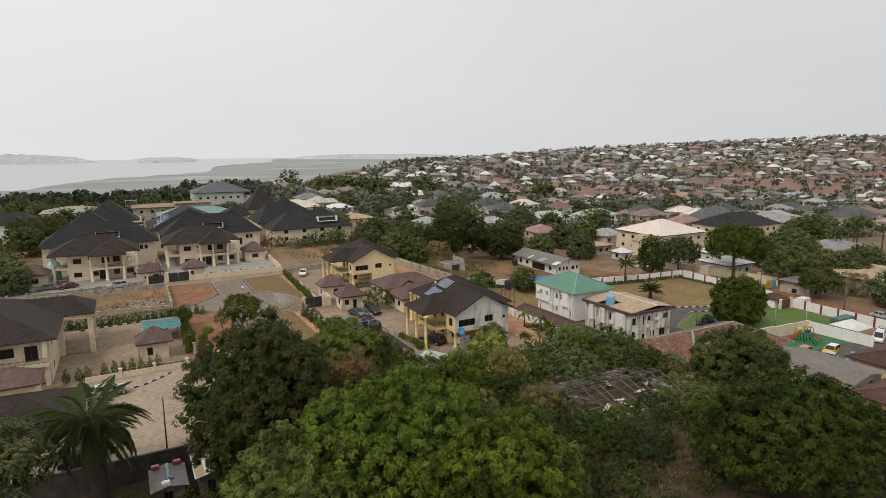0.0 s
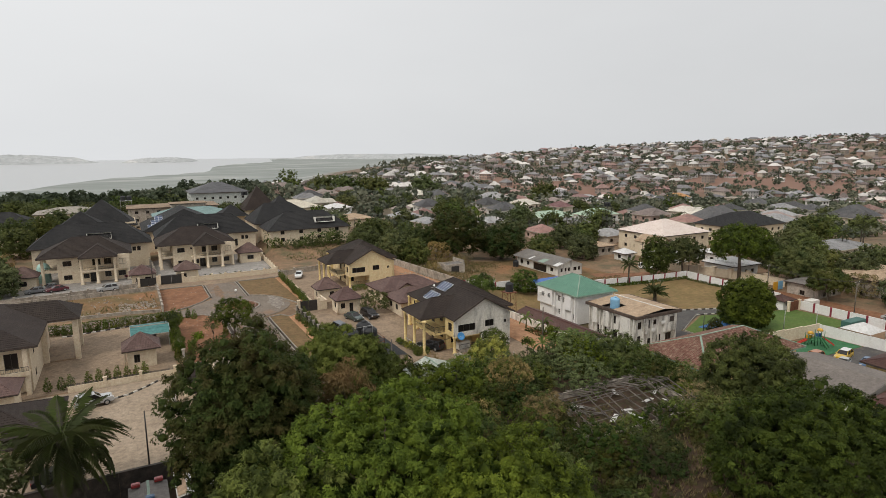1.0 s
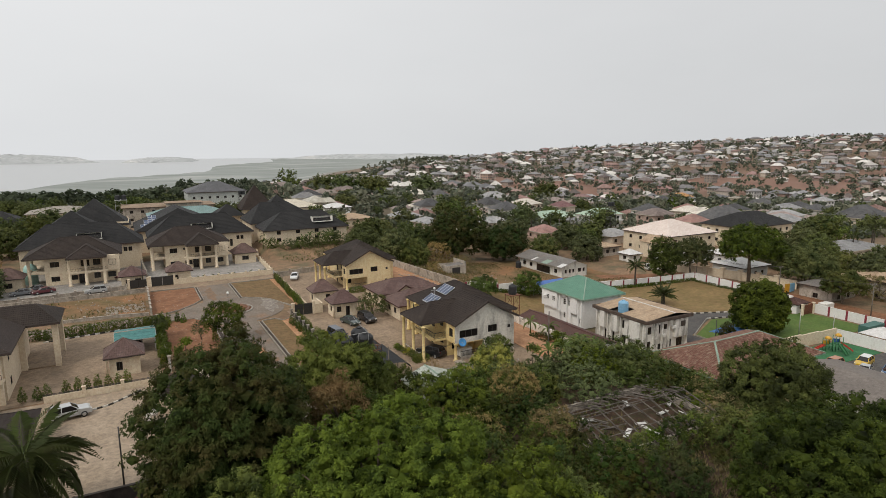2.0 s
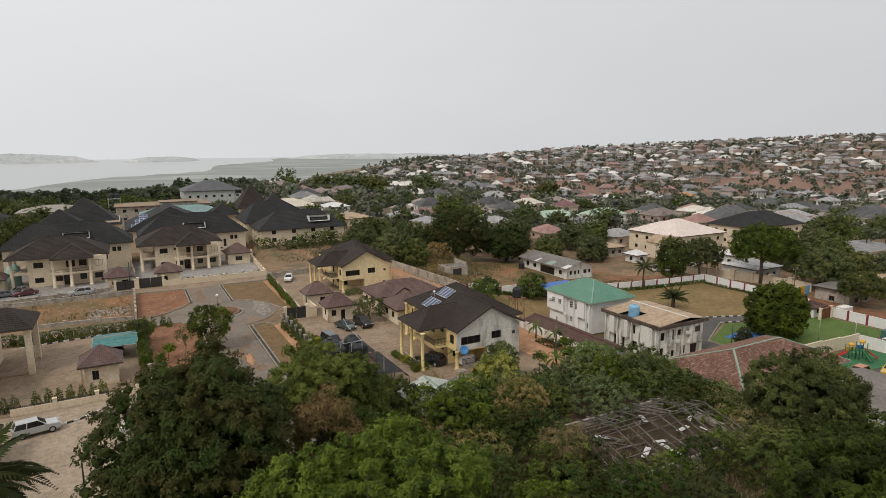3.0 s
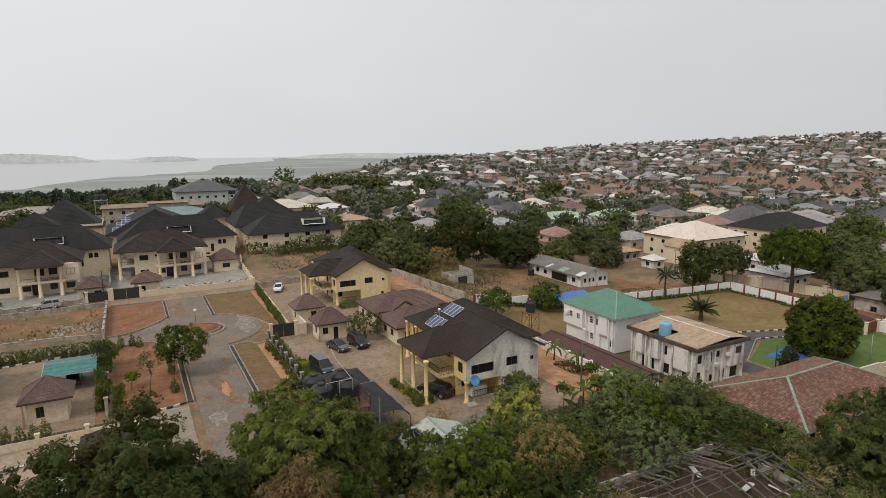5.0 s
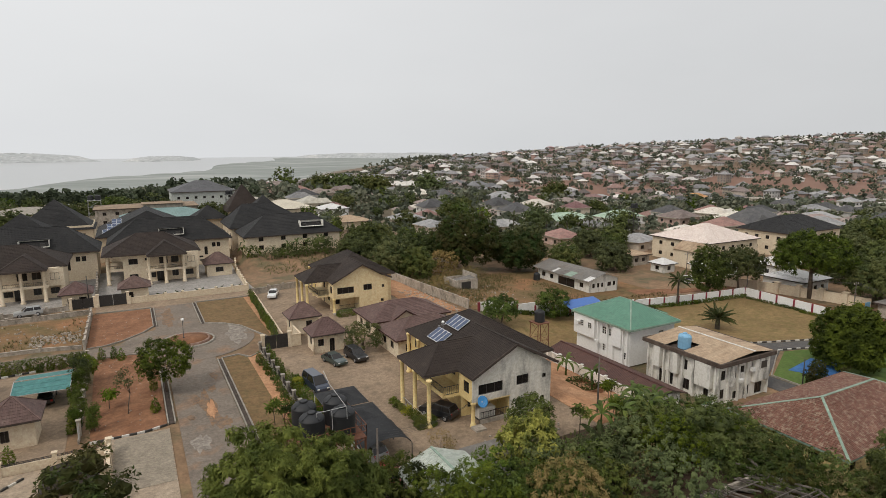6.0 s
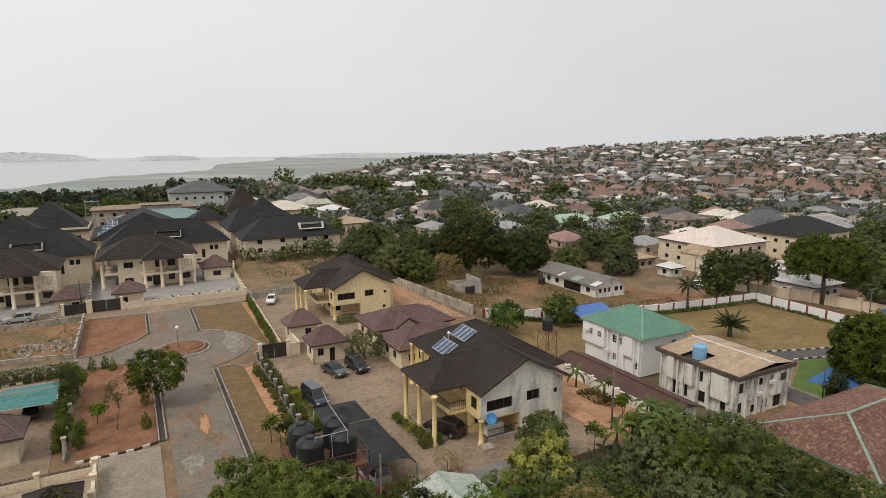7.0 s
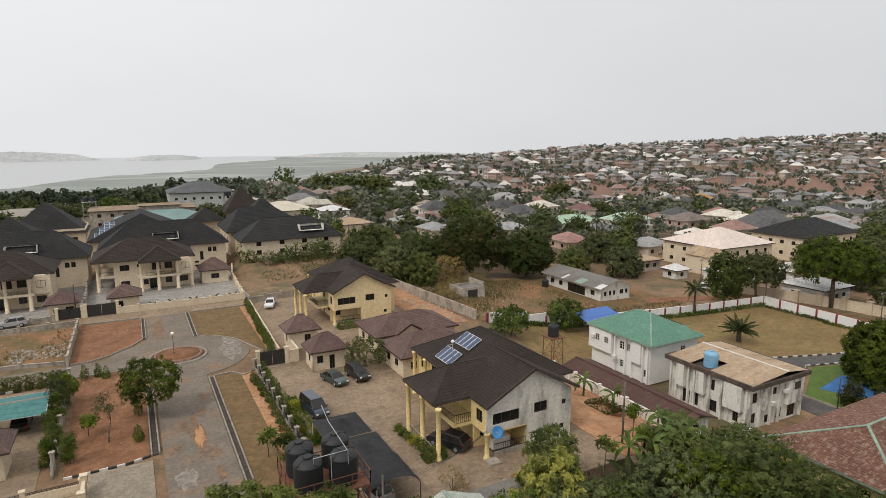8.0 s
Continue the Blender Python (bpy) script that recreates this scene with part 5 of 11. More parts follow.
# red tiled roof house with green ridge
def tile_house():
    t = thing("tile_roof_house", "low yellow house with weathered red tile roof and green ridge caps", "house")
    body(t, 82.4, 106.0, 62.6, 75.0, -4.9, -1.75, M["yellow"], front=[(1.2, 2.4, 1.0, 2.2), (5, 6.4, 1, 2.2)], left=[(2.2, 3.6, 1.0, 2.1), (8.4, 9.8, 1.0, 2.1)])
    b = bm_new()
    r0, r1 = hip_roof(b, 81.3, 107.2, 61.6, 76.1, -1.6, 2.9, "x", course=0.34, lip=0.05)
    rf = part("roof", b, M["redtile"], t)
    ridge_caps(rf, hip_caps(81.3, 107.2, 61.6, 76.1, -1.58, r0, r1), 0.3, 0.09, M["greencap"])
    b = bm_new()
    eaves(b, 81.3, 107.2, 61.6, 76.1, -1.6, 0.24)
    part("fascia", b, M["greencap"], t)


tile_house()


def auto_holes(length, floors, floor_h=3.2, every=3.2, w=1.3, wh=1.2, sill=1.0, margin=1.0):
    """Evenly set windows for a wall of that length."""
    n = max(1, int((length - 2 * margin) / every))
    gap = (length - 2 * margin) / n
    out = []
    for f in range(floors):
        for i in range(n):
            c = margin + gap * (i + 0.5)
            out.append((c - w / 2, c + w / 2, f * floor_h + sill, f * floor_h + sill + wh))
    return out


def block_house(name, x0, x1, y0, y1, z0, eave, rise, wallmat, roofmat, label, floors=2, axis=None, over=0.7, every=3.4, course=0.5, sides="flr", frame_mat="frame", w=1.3, capmat=None, end0=1.0, end1=1.0, category="house"):
    """A plain rectangular house under a hipped roof, windows on the named sides (front, left, right)."""
    t = thing(name, label, category, at=((x0 + x1) / 2, (y0 + y1) / 2, z0))
    a, b_, c, d_ = -(x1 - x0) / 2, (x1 - x0) / 2, -(y1 - y0) / 2, (y1 - y0) / 2
    fh = (eave - z0 - 0.15) / floors
    hf = auto_holes(x1 - x0, floors, fh, every, w) if "f" in sides else ()
    hl = auto_holes(y1 - y0 - 0.4, floors, fh, every, w) if "l" in sides else ()
    hr = auto_holes(y1 - y0 - 0.4, floors, fh, every, w) if "r" in sides else ()
    body(t, a, b_, c, d_, -1.0, eave - z0 - 0.12, wallmat, [(p, q, r + 1, s + 1) for p, q, r, s in hf], [(p, q, r + 1, s + 1) for p, q, r, s in hr], (), [(p, q, r + 1, s + 1) for p, q, r, s in hl], frame_mat=frame_mat)
    axis = axis or ("x" if x1 - x0 >= y1 - y0 else "y")
    a, b_, c, d_ = a - over, b_ + over, c - over, d_ + over
    z = eave - z0
    bm = bm_new()
    r0, r1 = hip_roof(bm, a, b_, c, d_, z, rise, axis, end0, end1, course)
    rf = part("roof", bm, roofmat, t)
    ridge_caps(rf, hip_caps(a, b_, c, d_, z, r0, r1, axis, end0, end1), 0.24, 0.07, capmat or roofmat)
    bm = bm_new()
    eaves(bm, a, b_, c, d_, z - 0.01, 0.25)
    part("fascia", bm, M["fascia"], t)
    if not end0 or not end1:
        bm = bm_new()
        for e, s in ((end0, -1), (end1, 1)):
            if e:
                continue
            if axis == "y":
                yy = (c + over) if s < 0 else (d_ - over)
                tri = [(a + over, yy, z - 0.12), (b_ - over, yy, z - 0.12), (0, yy, z + rise * 0.93)]
            else:
                xx = (a + over) if s < 0 else (b_ - over)
                tri = [(xx, d_ - over, z - 0.12), (xx, c + over, z - 0.12), (xx, 0, z + rise * 0.93)]
            for k in (tri, list(reversed(tri))):
                bm.faces.new([bm.verts.new((p[0] + (0.02 if k is not tri else 0), p[1], p[2])) for p in k])
        part("gable", bm, wallmat, t)
    return t


def pyramid_roof(parent, x0, x1, y0, y1, z, rise, mat, name="spire_roof"):
    bm = bm_new()
    c = ((x0 + x1) / 2, (y0 + y1) / 2, z + rise)
    for a, b_ in (((x0, y0), (x1, y0)), ((x1, y0), (x1, y1)), ((x1, y1), (x0, y1)), ((x0, y1), (x0, y0))):
        slope(bm, (*a, z), (*b_, z), c, c, 0.5)
    return part(name, bm, mat, parent)


def roof_recess(parent, x0, x1, y, z, deep=2.2, high=1.7):
    """A slot cut into the roof slope with pale walls and air-conditioning units in it."""
    bm = bm_new()
    box(bm, x0, x1, y + deep - 0.1, y + deep, z, z + high)
    box(bm, x0 - 0.1, x0, y - 0.6, y + deep, z, z + high)
    box(bm, x1, x1 + 0.1, y - 0.6, y + deep, z, z + high)
    box(bm, x0, x1, y - 0.6, y + deep - 0.1, z, z + 0.1)
    r = part("roof_recess", bm, M["stained"], parent, "pale roof recess for machines")
    bm = bm_new()
    box(bm, x0 - 0.3, x1 + 0.3, y + deep - 0.7, y + deep + 0.3, z + high, z + high + 0.12)
    part("recess_cover", bm, M["blackroof"], r)
    for x in (x0 + 0.8, x1 - 1.8):
        bm = bm_new()
        box(bm, x, x + 1.0, y + 0.2, y + 0.7, z + 0.1, z + 0.8, 0.04)
        part("air_conditioner", bm, M["metal"], r)
    return r


# ---- mansions behind the estate ----
def mansion(x, y, shift=0.0):
    """Two-storey mansion: columned front range under a brown roof, rear block, moved sideways by shift, under a black one."""
    t = thing("mansion", "large cream mansion with brown and black tiled roofs", "mansion", "mansions", at=(x, y, 0))
    wm = M["mansion"]
    # front range
    body(t, 4.0, 19.7, 4.6, 16.0, 0, 6.85, wm,
         front=[(1.2, 3.0, 1.0, 2.2), (4.9, 6.7, 1.0, 2.2), (1.2, 3.1, 4.5, 5.8), (4.6, 5.1, 5.2, 5.8), (6.9, 8.4, 0.02, 2.4), (7.6, 9.4, 4.2, 5.8), (10.2, 11.6, 1.0, 2.4), (10.2, 11.8, 4.3, 5.8), (13.2, 14.9, 1.0, 2.3), (13.2, 14.9, 4.5, 5.8)],
         left=auto_holes(11, 2, 3.4))
    b = bm_new()
    box(b, 0.9, 4.0, 4.9, 15.8, 3.1, 3.4)
    box(b, 0.8, 4.0, 4.6, 4.9, 3.1, 3.7)
    box(b, 0.8, 1.05, 4.9, 15.8, 3.1, 3.7)
    part("balcony", b, wm, t)
    b = bm_new()
    box(b, 8.6, 17.3, 1.2, 4.59, 3.1, 3.4)
    box(b, 8.6, 17.3, 1.0, 1.2, 3.1, 3.6)
    part("balcony", b, wm, t)
    railing(t, (8.8, 1.1, 3.6), (17.2, 1.1, 3.6), 0, 0.7, 0.3)
    railing(t, (0.95, 4.75, 3.7), (3.9, 4.75, 3.7), 0, 0.7, 0.3)
    for x, y in ((9.3, 1.3), (12.7, 1.3), (16.6, 1.3), (19.6, 2.9), (0.9, 4.7), (0.9, 10.5)):
        b = bm_new()
        rr = [(0.0, 0.5), (0.35, 0.5), (0.4, 0.36), (6.4, 0.33), (6.5, 0.46), (6.85, 0.46)]
        ring_stack(b, rr, 14, x, y)
        part("column", b, wm, t)
    b = bm_new()
    box(b, 16.8, 20.0, 2.4, 4.59, 3.1, 6.85)
    part("side_room", b, wm, t)
    window(t, (16.8, 2.28), (20.0, 2.28), 0, (0.8, 2.4, 4.4, 5.8))
    # roofs of the front range
    b = bm_new()
    r0, r1 = hip_roof(b, -0.2, 20.7, 3.4, 18.4, 7.0, 4.0, "x", course=0.5)
    rf = part("front_roof", b, M["brownroof"], t)
    b = bm_new()
    p0 = Vector((13.1, 5.4, 9.6))
    slope(b, (8.9, -0.4, 7.02), (17.4, -0.4, 7.02), (13.1, 4.2, 9.5), (13.1, 4.2, 9.5), 0.5)
    slope(b, (8.9, 8.5, 7.02), (8.9, -0.4, 7.02), (13.1, 4.2, 9.5), (13.1, 8.5, 9.5), 0.5)
    slope(b, (17.4, -0.4, 7.02), (17.4, 8.5, 7.02), (13.1, 8.5, 9.5), (13.1, 4.2, 9.5), 0.5)
    part("porch_roof", b, M["brownroof"], t)
    for p, q in hip_caps(-0.2, 20.7, 3.4, 18.4, 7.0, r0, r1) + [((8.9, -0.4, 7.05), (13.1, 4.2, 9.53)), ((17.4, -0.4, 7.05), (13.1, 4.2, 9.53))]:
        b = bm_new()
        beam(b, p, q, 0.26, 0.08)
        part("ridge_cap", b, M["brownroof"], rf)
    b = bm_new()
    eaves(b, -0.2, 20.7, 3.4, 18.4, 6.99, 0.28)
    eaves(b, 8.9, 17.4, -0.4, 3.39, 6.99, 0.28)
    part("fascia", b, M["fascia"], t)
    # rear block under black roofs
    c = shift
    body(t, 1.4 + c, 29.8 + c, 21.4, 34.2, 0, 6.9, wm, front=[(20.6, 21.6, 1.0, 1.4), (20.6, 21.6, 1.9, 2.4), (24.0, 24.9, 4.6, 5.8), (25.2, 26.1, 4.6, 5.8), (22.0, 22.8, 2.6, 4.8)], left=auto_holes(12, 2, 3.4))
    b = bm_new()
    r0, r1 = hip_roof(b, 0.4 + c, 30.6 + c, 20.6, 35.0, 7.0, 5.6, "x", course=0.6)
    rr_ = part("rear_roof", b, M["blackroof"], t)
    for p, q in hip_caps(0.4 + c, 30.6 + c, 20.6, 35.0, 7.0, r0, r1):
        b = bm_new()
        beam(b, p, q, 0.26, 0.08)
        part("ridge_cap", b, M["blackroof"], rr_)
    b = bm_new()
    eaves(b, 0.4 + c, 30.6 + c, 20.6, 35.0, 6.98, 0.28)
    part("fascia", b, M["fascia"], t)
    roof_recess(t, 12.8 + c * 0.6, 18.6 + c * 0.6, 22.3, 8.5, 2.0, 1.6)
    return t


m2 = mansion(10.6, 179.0)
m1 = mansion(-16.2, 172.1, -4.4)

m3 = block_house("mansion", 44.2, 70.6, 196.4, 209.8, 2.3, 7.1, 5.2, M["mansion"], M["blackroof"], "cream two-storey mansion block with black tiled roof", every=5.2, course=0.6, sides="fl")
roof_recess(m3, 2.2, 8.6, -5.6, 6.5, 2.2)
tagged(m3, group="mansions")
mb = block_house("mansion", 43.0, 66.0, 211.5, 230, 0, 7.8, 6.2, M["mansion"], M["blackroof"], "tall cream mansion block with black hipped roof", every=4.5, course=0.6, sides="fl", axis="x", end0=0.55)
tagged(mb, group="mansions")
sp = thing("mansion_tower", "steep brown pyramid roof over the mansion tower", "tower", at=(60.7, 299, -3))
body(sp, -6.6, 6.6, -6.6, 6.6, 0, 7.7, M["mansion"], front=[(2, 3.4, 4.5, 6.2), (6, 7.4, 4.5, 6.2), (9.6, 11, 4.5, 6.2)])
pyramid_roof(sp, -8, 8, -8, 8, 7.6, 11.0, M["brownroof"])
sp = thing("mansion_tower", "steep black pyramid roof over the mansion stair", "tower", at=(58.5, 243, 0))
body(sp, -4, 4, -4, 4, 0, 10.5, M["mansion"])
pyramid_roof(sp, -6, 6, -6, 6, 9.2, 5.6, M["blackroof"])
sp = thing("mansion_tower", "small black pyramid roof between the mansions", "tower", at=(41.2, 252, 0))
body(sp, -4.4, 4.4, -4.4, 4.4, 0, 7.2, M["mansion"], front=[(2, 3.4, 4.5, 6.0)])
pyramid_roof(sp, -6, 6, -6, 6, 7.0, 4.4, M["blackroof"])
# block with the solar panels, and the western pyramids
sb = block_house("mansion", 8.7, 34, 216.7, 242, 0, 7.0, 6.3, M["mansion"], M["blackroof"], "cream mansion block with black roof and solar panels", every=4.4, course=0.6, sides="fl", end0=0.4, end1=0.4)
tagged(sb, group="mansions")


def solar_array(owner_name, origin, along, up, rows, label, size=(1.0, 1.6)):
    """Framed panels lying on a roof slope. rows: (first column, count, row)."""
    t = thing(owner_name, label, "solar panel", at=origin)
    along, up = Vector(along).normalized(), Vector(up).normalized()
    nrm = along.cross(up).normalized()
    for c0, n, r in rows:
        for i in range(n):
            a = along * ((c0 + i) * (size[0] + 0.04)) + up * (r * (size[1] + 0.06))
            bm = bm_new()
            pf = [a, a + along * size[0], a + along * size[0] + up * size[1], a + up * size[1]]
            lo, hi = [bm.verts.new(p + nrm * 0.05) for p in pf], [bm.verts.new(p + nrm * 0.13) for p in pf]
            bm.faces.new(hi)
            for k in range(4):
                bm.faces.new((lo[k], lo[(k + 1) % 4], hi[(k + 1) % 4], hi[k]))
            fr = part("panel_frame", bm, M["panelframe"], t)
            bm = bm_new()
            m_ = 0.06
            q = [a + along * m_ + up * m_, a + along * (size[0] - m_) + up * m_, a + along * (size[0] - m_) + up * (size[1] - m_), a + along * m_ + up * (size[1] - m_)]
            bm.faces.new([bm.verts.new(p + nrm * 0.138) for p in q])
            part("panel", bm, M["panel"], fr)
    return t


k = 3.72 / 6.55
solar_array("solar_array", (52.9, 98.0, 5.88 + (52.9 - 49.7) * k + 0.12), (0, -1, 0), (1, 0, k), [(0, 4, 0)], "framed solar panels on the dark brown roof", (0.86, 2.1))
solar_array("solar_array", (50.35, 98.2, 5.88 + (50.35 - 49.7) * k + 0.12), (0, -1, 0), (1, 0, k), [(0, 4, 0)], "framed solar panels on the dark brown roof", (0.86, 2.1))
kk = 6.3 / 13.35
solar_array("solar_array", (9.9, 216.9, 7.0 + 0.9 * kk + 0.15), (1, 0, 0), (0, 1, kk), [(0, 3, 0), (0, 3, 1), (0.9, 3, 2), (0.9, 3, 3), (1.9, 2, 4), (1.9, 2, 5)], "blue solar panels on the black roof", (1.2, 1.3))

wt = thing("mansion", "black steep-roofed mansion wing", "mansion", "mansions", at=(-3.2, 246, 0))
body(wt, -10, 10, -8, 8, 0, 8.2, M["mansion"], front=auto_holes(20, 2, 3.6))
pyramid_roof(wt, -10.6, 10.6, -8.6, 8.6, 7.0, 8.9, M["blackroof"])
wt = thing("mansion", "black steep-roofed mansion wing", "mansion", "mansions", at=(-8.6, 222, 0))
body(wt, -8, 8, -6, 6, 0, 7.4, M["mansion"], front=auto_holes(16, 2, 3.6))
pyramid_roof(wt, -9.6, 9.6, -8, 8, 7.2, 7.0, M["blackroof"])

# huts of the mansion gates
small_hut("gate_hut", 31.9, 38.9, 182.3, 188.5, 3.1, 2.5, M["maroonroof"], M["mansion"], "cream outbuilding with brown hipped roof", 0.6, {"front": [(2.0, 3.8, 1.0, 2.2)], "left": [(1.6, 2.8, 1, 2.1)]})
small_hut("gate_hut", 13.5, 19.7, 164.4, 170.4, 3.0, 2.0, M["maroonroof"], M["mansion"], "cream gate hut with brown hipped roof", 0.6, {"front": [(0.7, 2.2, 0.9, 2.1)]})
small_hut("gate_hut", 3.3, 9.3, 164.1, 170.0, 3.0, 2.0, M["maroonroof"], M["mansion"], "cream gate hut with brown hipped roof", 0.6, {"front": [(0.9, 1.7, 0.4, 2.1), (2.9, 4.2, 0.02, 2.2)]})
small_hut("gate_hut", -22.4, -15.9, 173.2, 179.0, 3.1, 2.3, M["maroonroof"], M["mansion"], "cream hut with brown hipped roof", 0.6, {"front": [(1.8, 3.4, 0.9, 2.1)]})
dm = thing("dome_tank", "pale teal domed tank behind the hut", "water tank", at=(-15.6, 181.6, 0))
bm = bm_new()
ring_stack(bm, [(0, 1.5), (3.2, 1.5), (3.9, 1.45), (4.6, 1.1), (5.0, 0.5), (5.1, 0.1)], 18)
part("tank_body", bm, plain("pale_teal_plastic", (0.35, 0.55, 0.5), 0.5), dm)

# ---- house and buildings of the western compound ----
wh = thing("villa", "cream two-storey villa with columned porch and brown roof", "house")
body(wh, -26, -9.4, 100.4, 122, 0, 6.9, M["mansion"], front=[(1.5, 3.0, 1, 2.2), (5, 6.5, 1, 2.2), (10.6, 12.4, 4.4, 5.8), (13.6, 15.2, 3.5, 5.8), (11.5, 13, 0.02, 2.2)], right=[(3, 4.2, 1, 2.2), (3, 4.2, 4.4, 5.7), (14.0, 15.5, 0.02, 2.2), (14, 15.5, 4.2, 5.7)])
bm = bm_new()
hip_roof(bm, -27.2, -8.2, 98.6, 123.2, 7.0, 3.6, "y", course=0.45)
rf = part("roof", bm, M["brownroof"], wh)
bm = bm_new()
slope(bm, (-9.5, 111.6, 7.0), (-3.9, 111.6, 7.0), (-7.2, 116.2, 9.3), (-14, 116.2, 9.3), 0.45)
slope(bm, (-3.9, 111.6, 7.0), (-3.9, 121.0, 7.0), (-7.2, 116.2, 9.3), (-7.2, 116.2, 9.3), 0.45)
slope(bm, (-3.9, 121.0, 7.0), (-9.5, 121.0, 7.0), (-14, 116.2, 9.3), (-7.2, 116.2, 9.3), 0.45)
part("porch_roof", bm, M["brownroof"], wh)
bm = bm_new()
eaves(bm, -27.2, -8.2, 98.6, 123.2, 6.99, 0.25)
eaves(bm, -8.19, -3.9, 111.6, 121.0, 6.99, 0.25)
part("fascia", bm, M["fascia"], wh)
for x, y in ((-4.7, 112.7), (-9.0, 112.7), (-4.7, 120.0)):
    bm = bm_new()
    box(bm, x - 0.4, x + 0.4, y - 0.4, y + 0.4, 0, 6.75, 0.03)
    part("column", bm, M["mansion"], wh)
bm = bm_new()
box(bm, -16.0, -9.42, 98.7, 100.39, 3.0, 3.25)
box(bm, -16.0, -9.42, 98.6, 98.75, 3.0, 3.5)
part("balcony", bm, M["mansion"], wh)
railing(wh, (-15.9, 98.68, 3.5), (-9.5, 98.68, 3.5), 0, 0.7, 0.25)
for x in (-9.8, -15.7):
    bm = bm_new()
    box(bm, x - 0.3, x + 0.3, 98.9, 99.5, 0, 6.75, 0.03)
    part("column", bm, M["mansion"], wh)
bm = bm_new()
box(bm, -9.0, -4.4, 112.4, 121, 0, 0.25)
part("porch_floor", bm, M["concrete"], wh)
small_hut("outbuilding", -20.0, -9.8, 91.0, 97.2, 3.2, 1.8, M["maroonroof"], M["mansion"], "low cream outbuilding with maroon roof", 0.6)
small_hut("outbuilding", -21.0, -4.2, 74.5, 87.2, 3.2, 2.6, M["brownroof"], M["mansion"], "low cream outbuilding with dark brown roof", 1.0, {"right": [(2, 3.2, 1, 2.1), (6, 7.2, 1, 2.1)], "front": [(9, 10.2, 1.0, 2.1), (12, 13.2, 1, 2.1)]})
kb = small_hut("guard_kiosk", 1.6, 7.0, 102.3, 107.6, 3.1, 2.1, M["maroonroof"], M["mansion"], "pale guard kiosk with maroon hipped roof", 0.7, {"front": [(0.9, 1.7, 0.9, 2.2)]})
column(kb, 2.0, 102.7, 0.05, 2.9, 0.14, "mansion", False)

# teal carport
tc = thing("carport", "teal shade canopy on steel posts", "carport", at=(0, 0, 0))
bm = bm_new()
for (a, b_, c, d_) in (((2.9, 112.3, 2.5), (8.9, 112.0, 2.5), (8.9, 115.6, 3.1), (2.9, 115.6, 3.1)), ((8.9, 119.2, 2.5), (2.9, 119.2, 2.5), (2.9, 115.75, 3.15), (8.9, 115.75, 3.15))):
    slope(bm, a, b_, c, d_, 1.2, 0.02)
part("canopy", bm, M["tealnet"], tc)
for x in (3.1, 8.7):
    for y in (112.4, 119.0):
        bm = bm_new()
        ring_stack(bm, [(0.04, 0.06), (2.55, 0.06)], 8, x, y)
        part("post", bm, M["galv"], tc)
for p, q in (((2.9, 112.25, 2.52), (8.9, 111.95, 2.52)), ((2.9, 119.22, 2.52), (8.9, 119.22, 2.52)), ((2.85, 115.67, 3.2), (8.95, 115.67, 3.2)), ((2.88, 112.2, 2.52), (2.88, 115.7, 3.16)), ((8.92, 112.0, 2.52), (8.92, 115.7, 3.16))):
    bm = bm_new()
    beam(bm, p, q, 0.06, 0.06)
    part("rail", bm, M["galv"], tc)


# ---- walls, fences and gates ----
def yard_wall(name, pts, high, mat, label, thick=0.2, post_every=0.0, postmat=None, post_w=0.36, post_up=0.25, coping=True, panels=False):
    """A boundary wall that follows the land, panel by panel, with posts and coping."""
    t = thing(name, label, "wall", kind="structure")
    pts = [Vector((*p, 0)) for p in pts]
    for a, b_ in zip(pts, pts[1:]):
        ln = (b_ - a).length
        n = max(1, int(round(ln / (post_every or 6.0))))
        for i in range(n):
            p, q = a.lerp(b_, i / n), a.lerp(b_, (i + 1) / n)
            zp, zq = h(p.x, p.y), h(q.x, q.y)
            zt = (zp + zq) / 2 + high
            zb = min(zp, zq) - 0.3
            bm = bm_new()
            beam(bm, (p.x, p.y, (zt + zb) / 2), (q.x, q.y, (zt + zb) / 2), thick, zt - zb)
            part("wall_panel", bm, mat, t)
            if coping:
                bm = bm_new()
                beam(bm, (p.x, p.y, zt + 0.04), (q.x, q.y, zt + 0.04), thick + 0.1, 0.07)
                part("coping", bm, mat, t)
            if post_every:
                bm = bm_new()
                box(bm, p.x - post_w / 2, p.x + post_w / 2, p.y - post_w / 2, p.y + post_w / 2, zb, zt + post_up, 0.02)
                if post_up > 0.2:
                    box(bm, p.x - post_w * 0.65, p.x + post_w * 0.65, p.y - post_w * 0.65, p.y + post_w * 0.65, zt + post_up, zt + post_up + 0.1, 0.02)
                part("post", bm, postmat or mat, t)
    return t


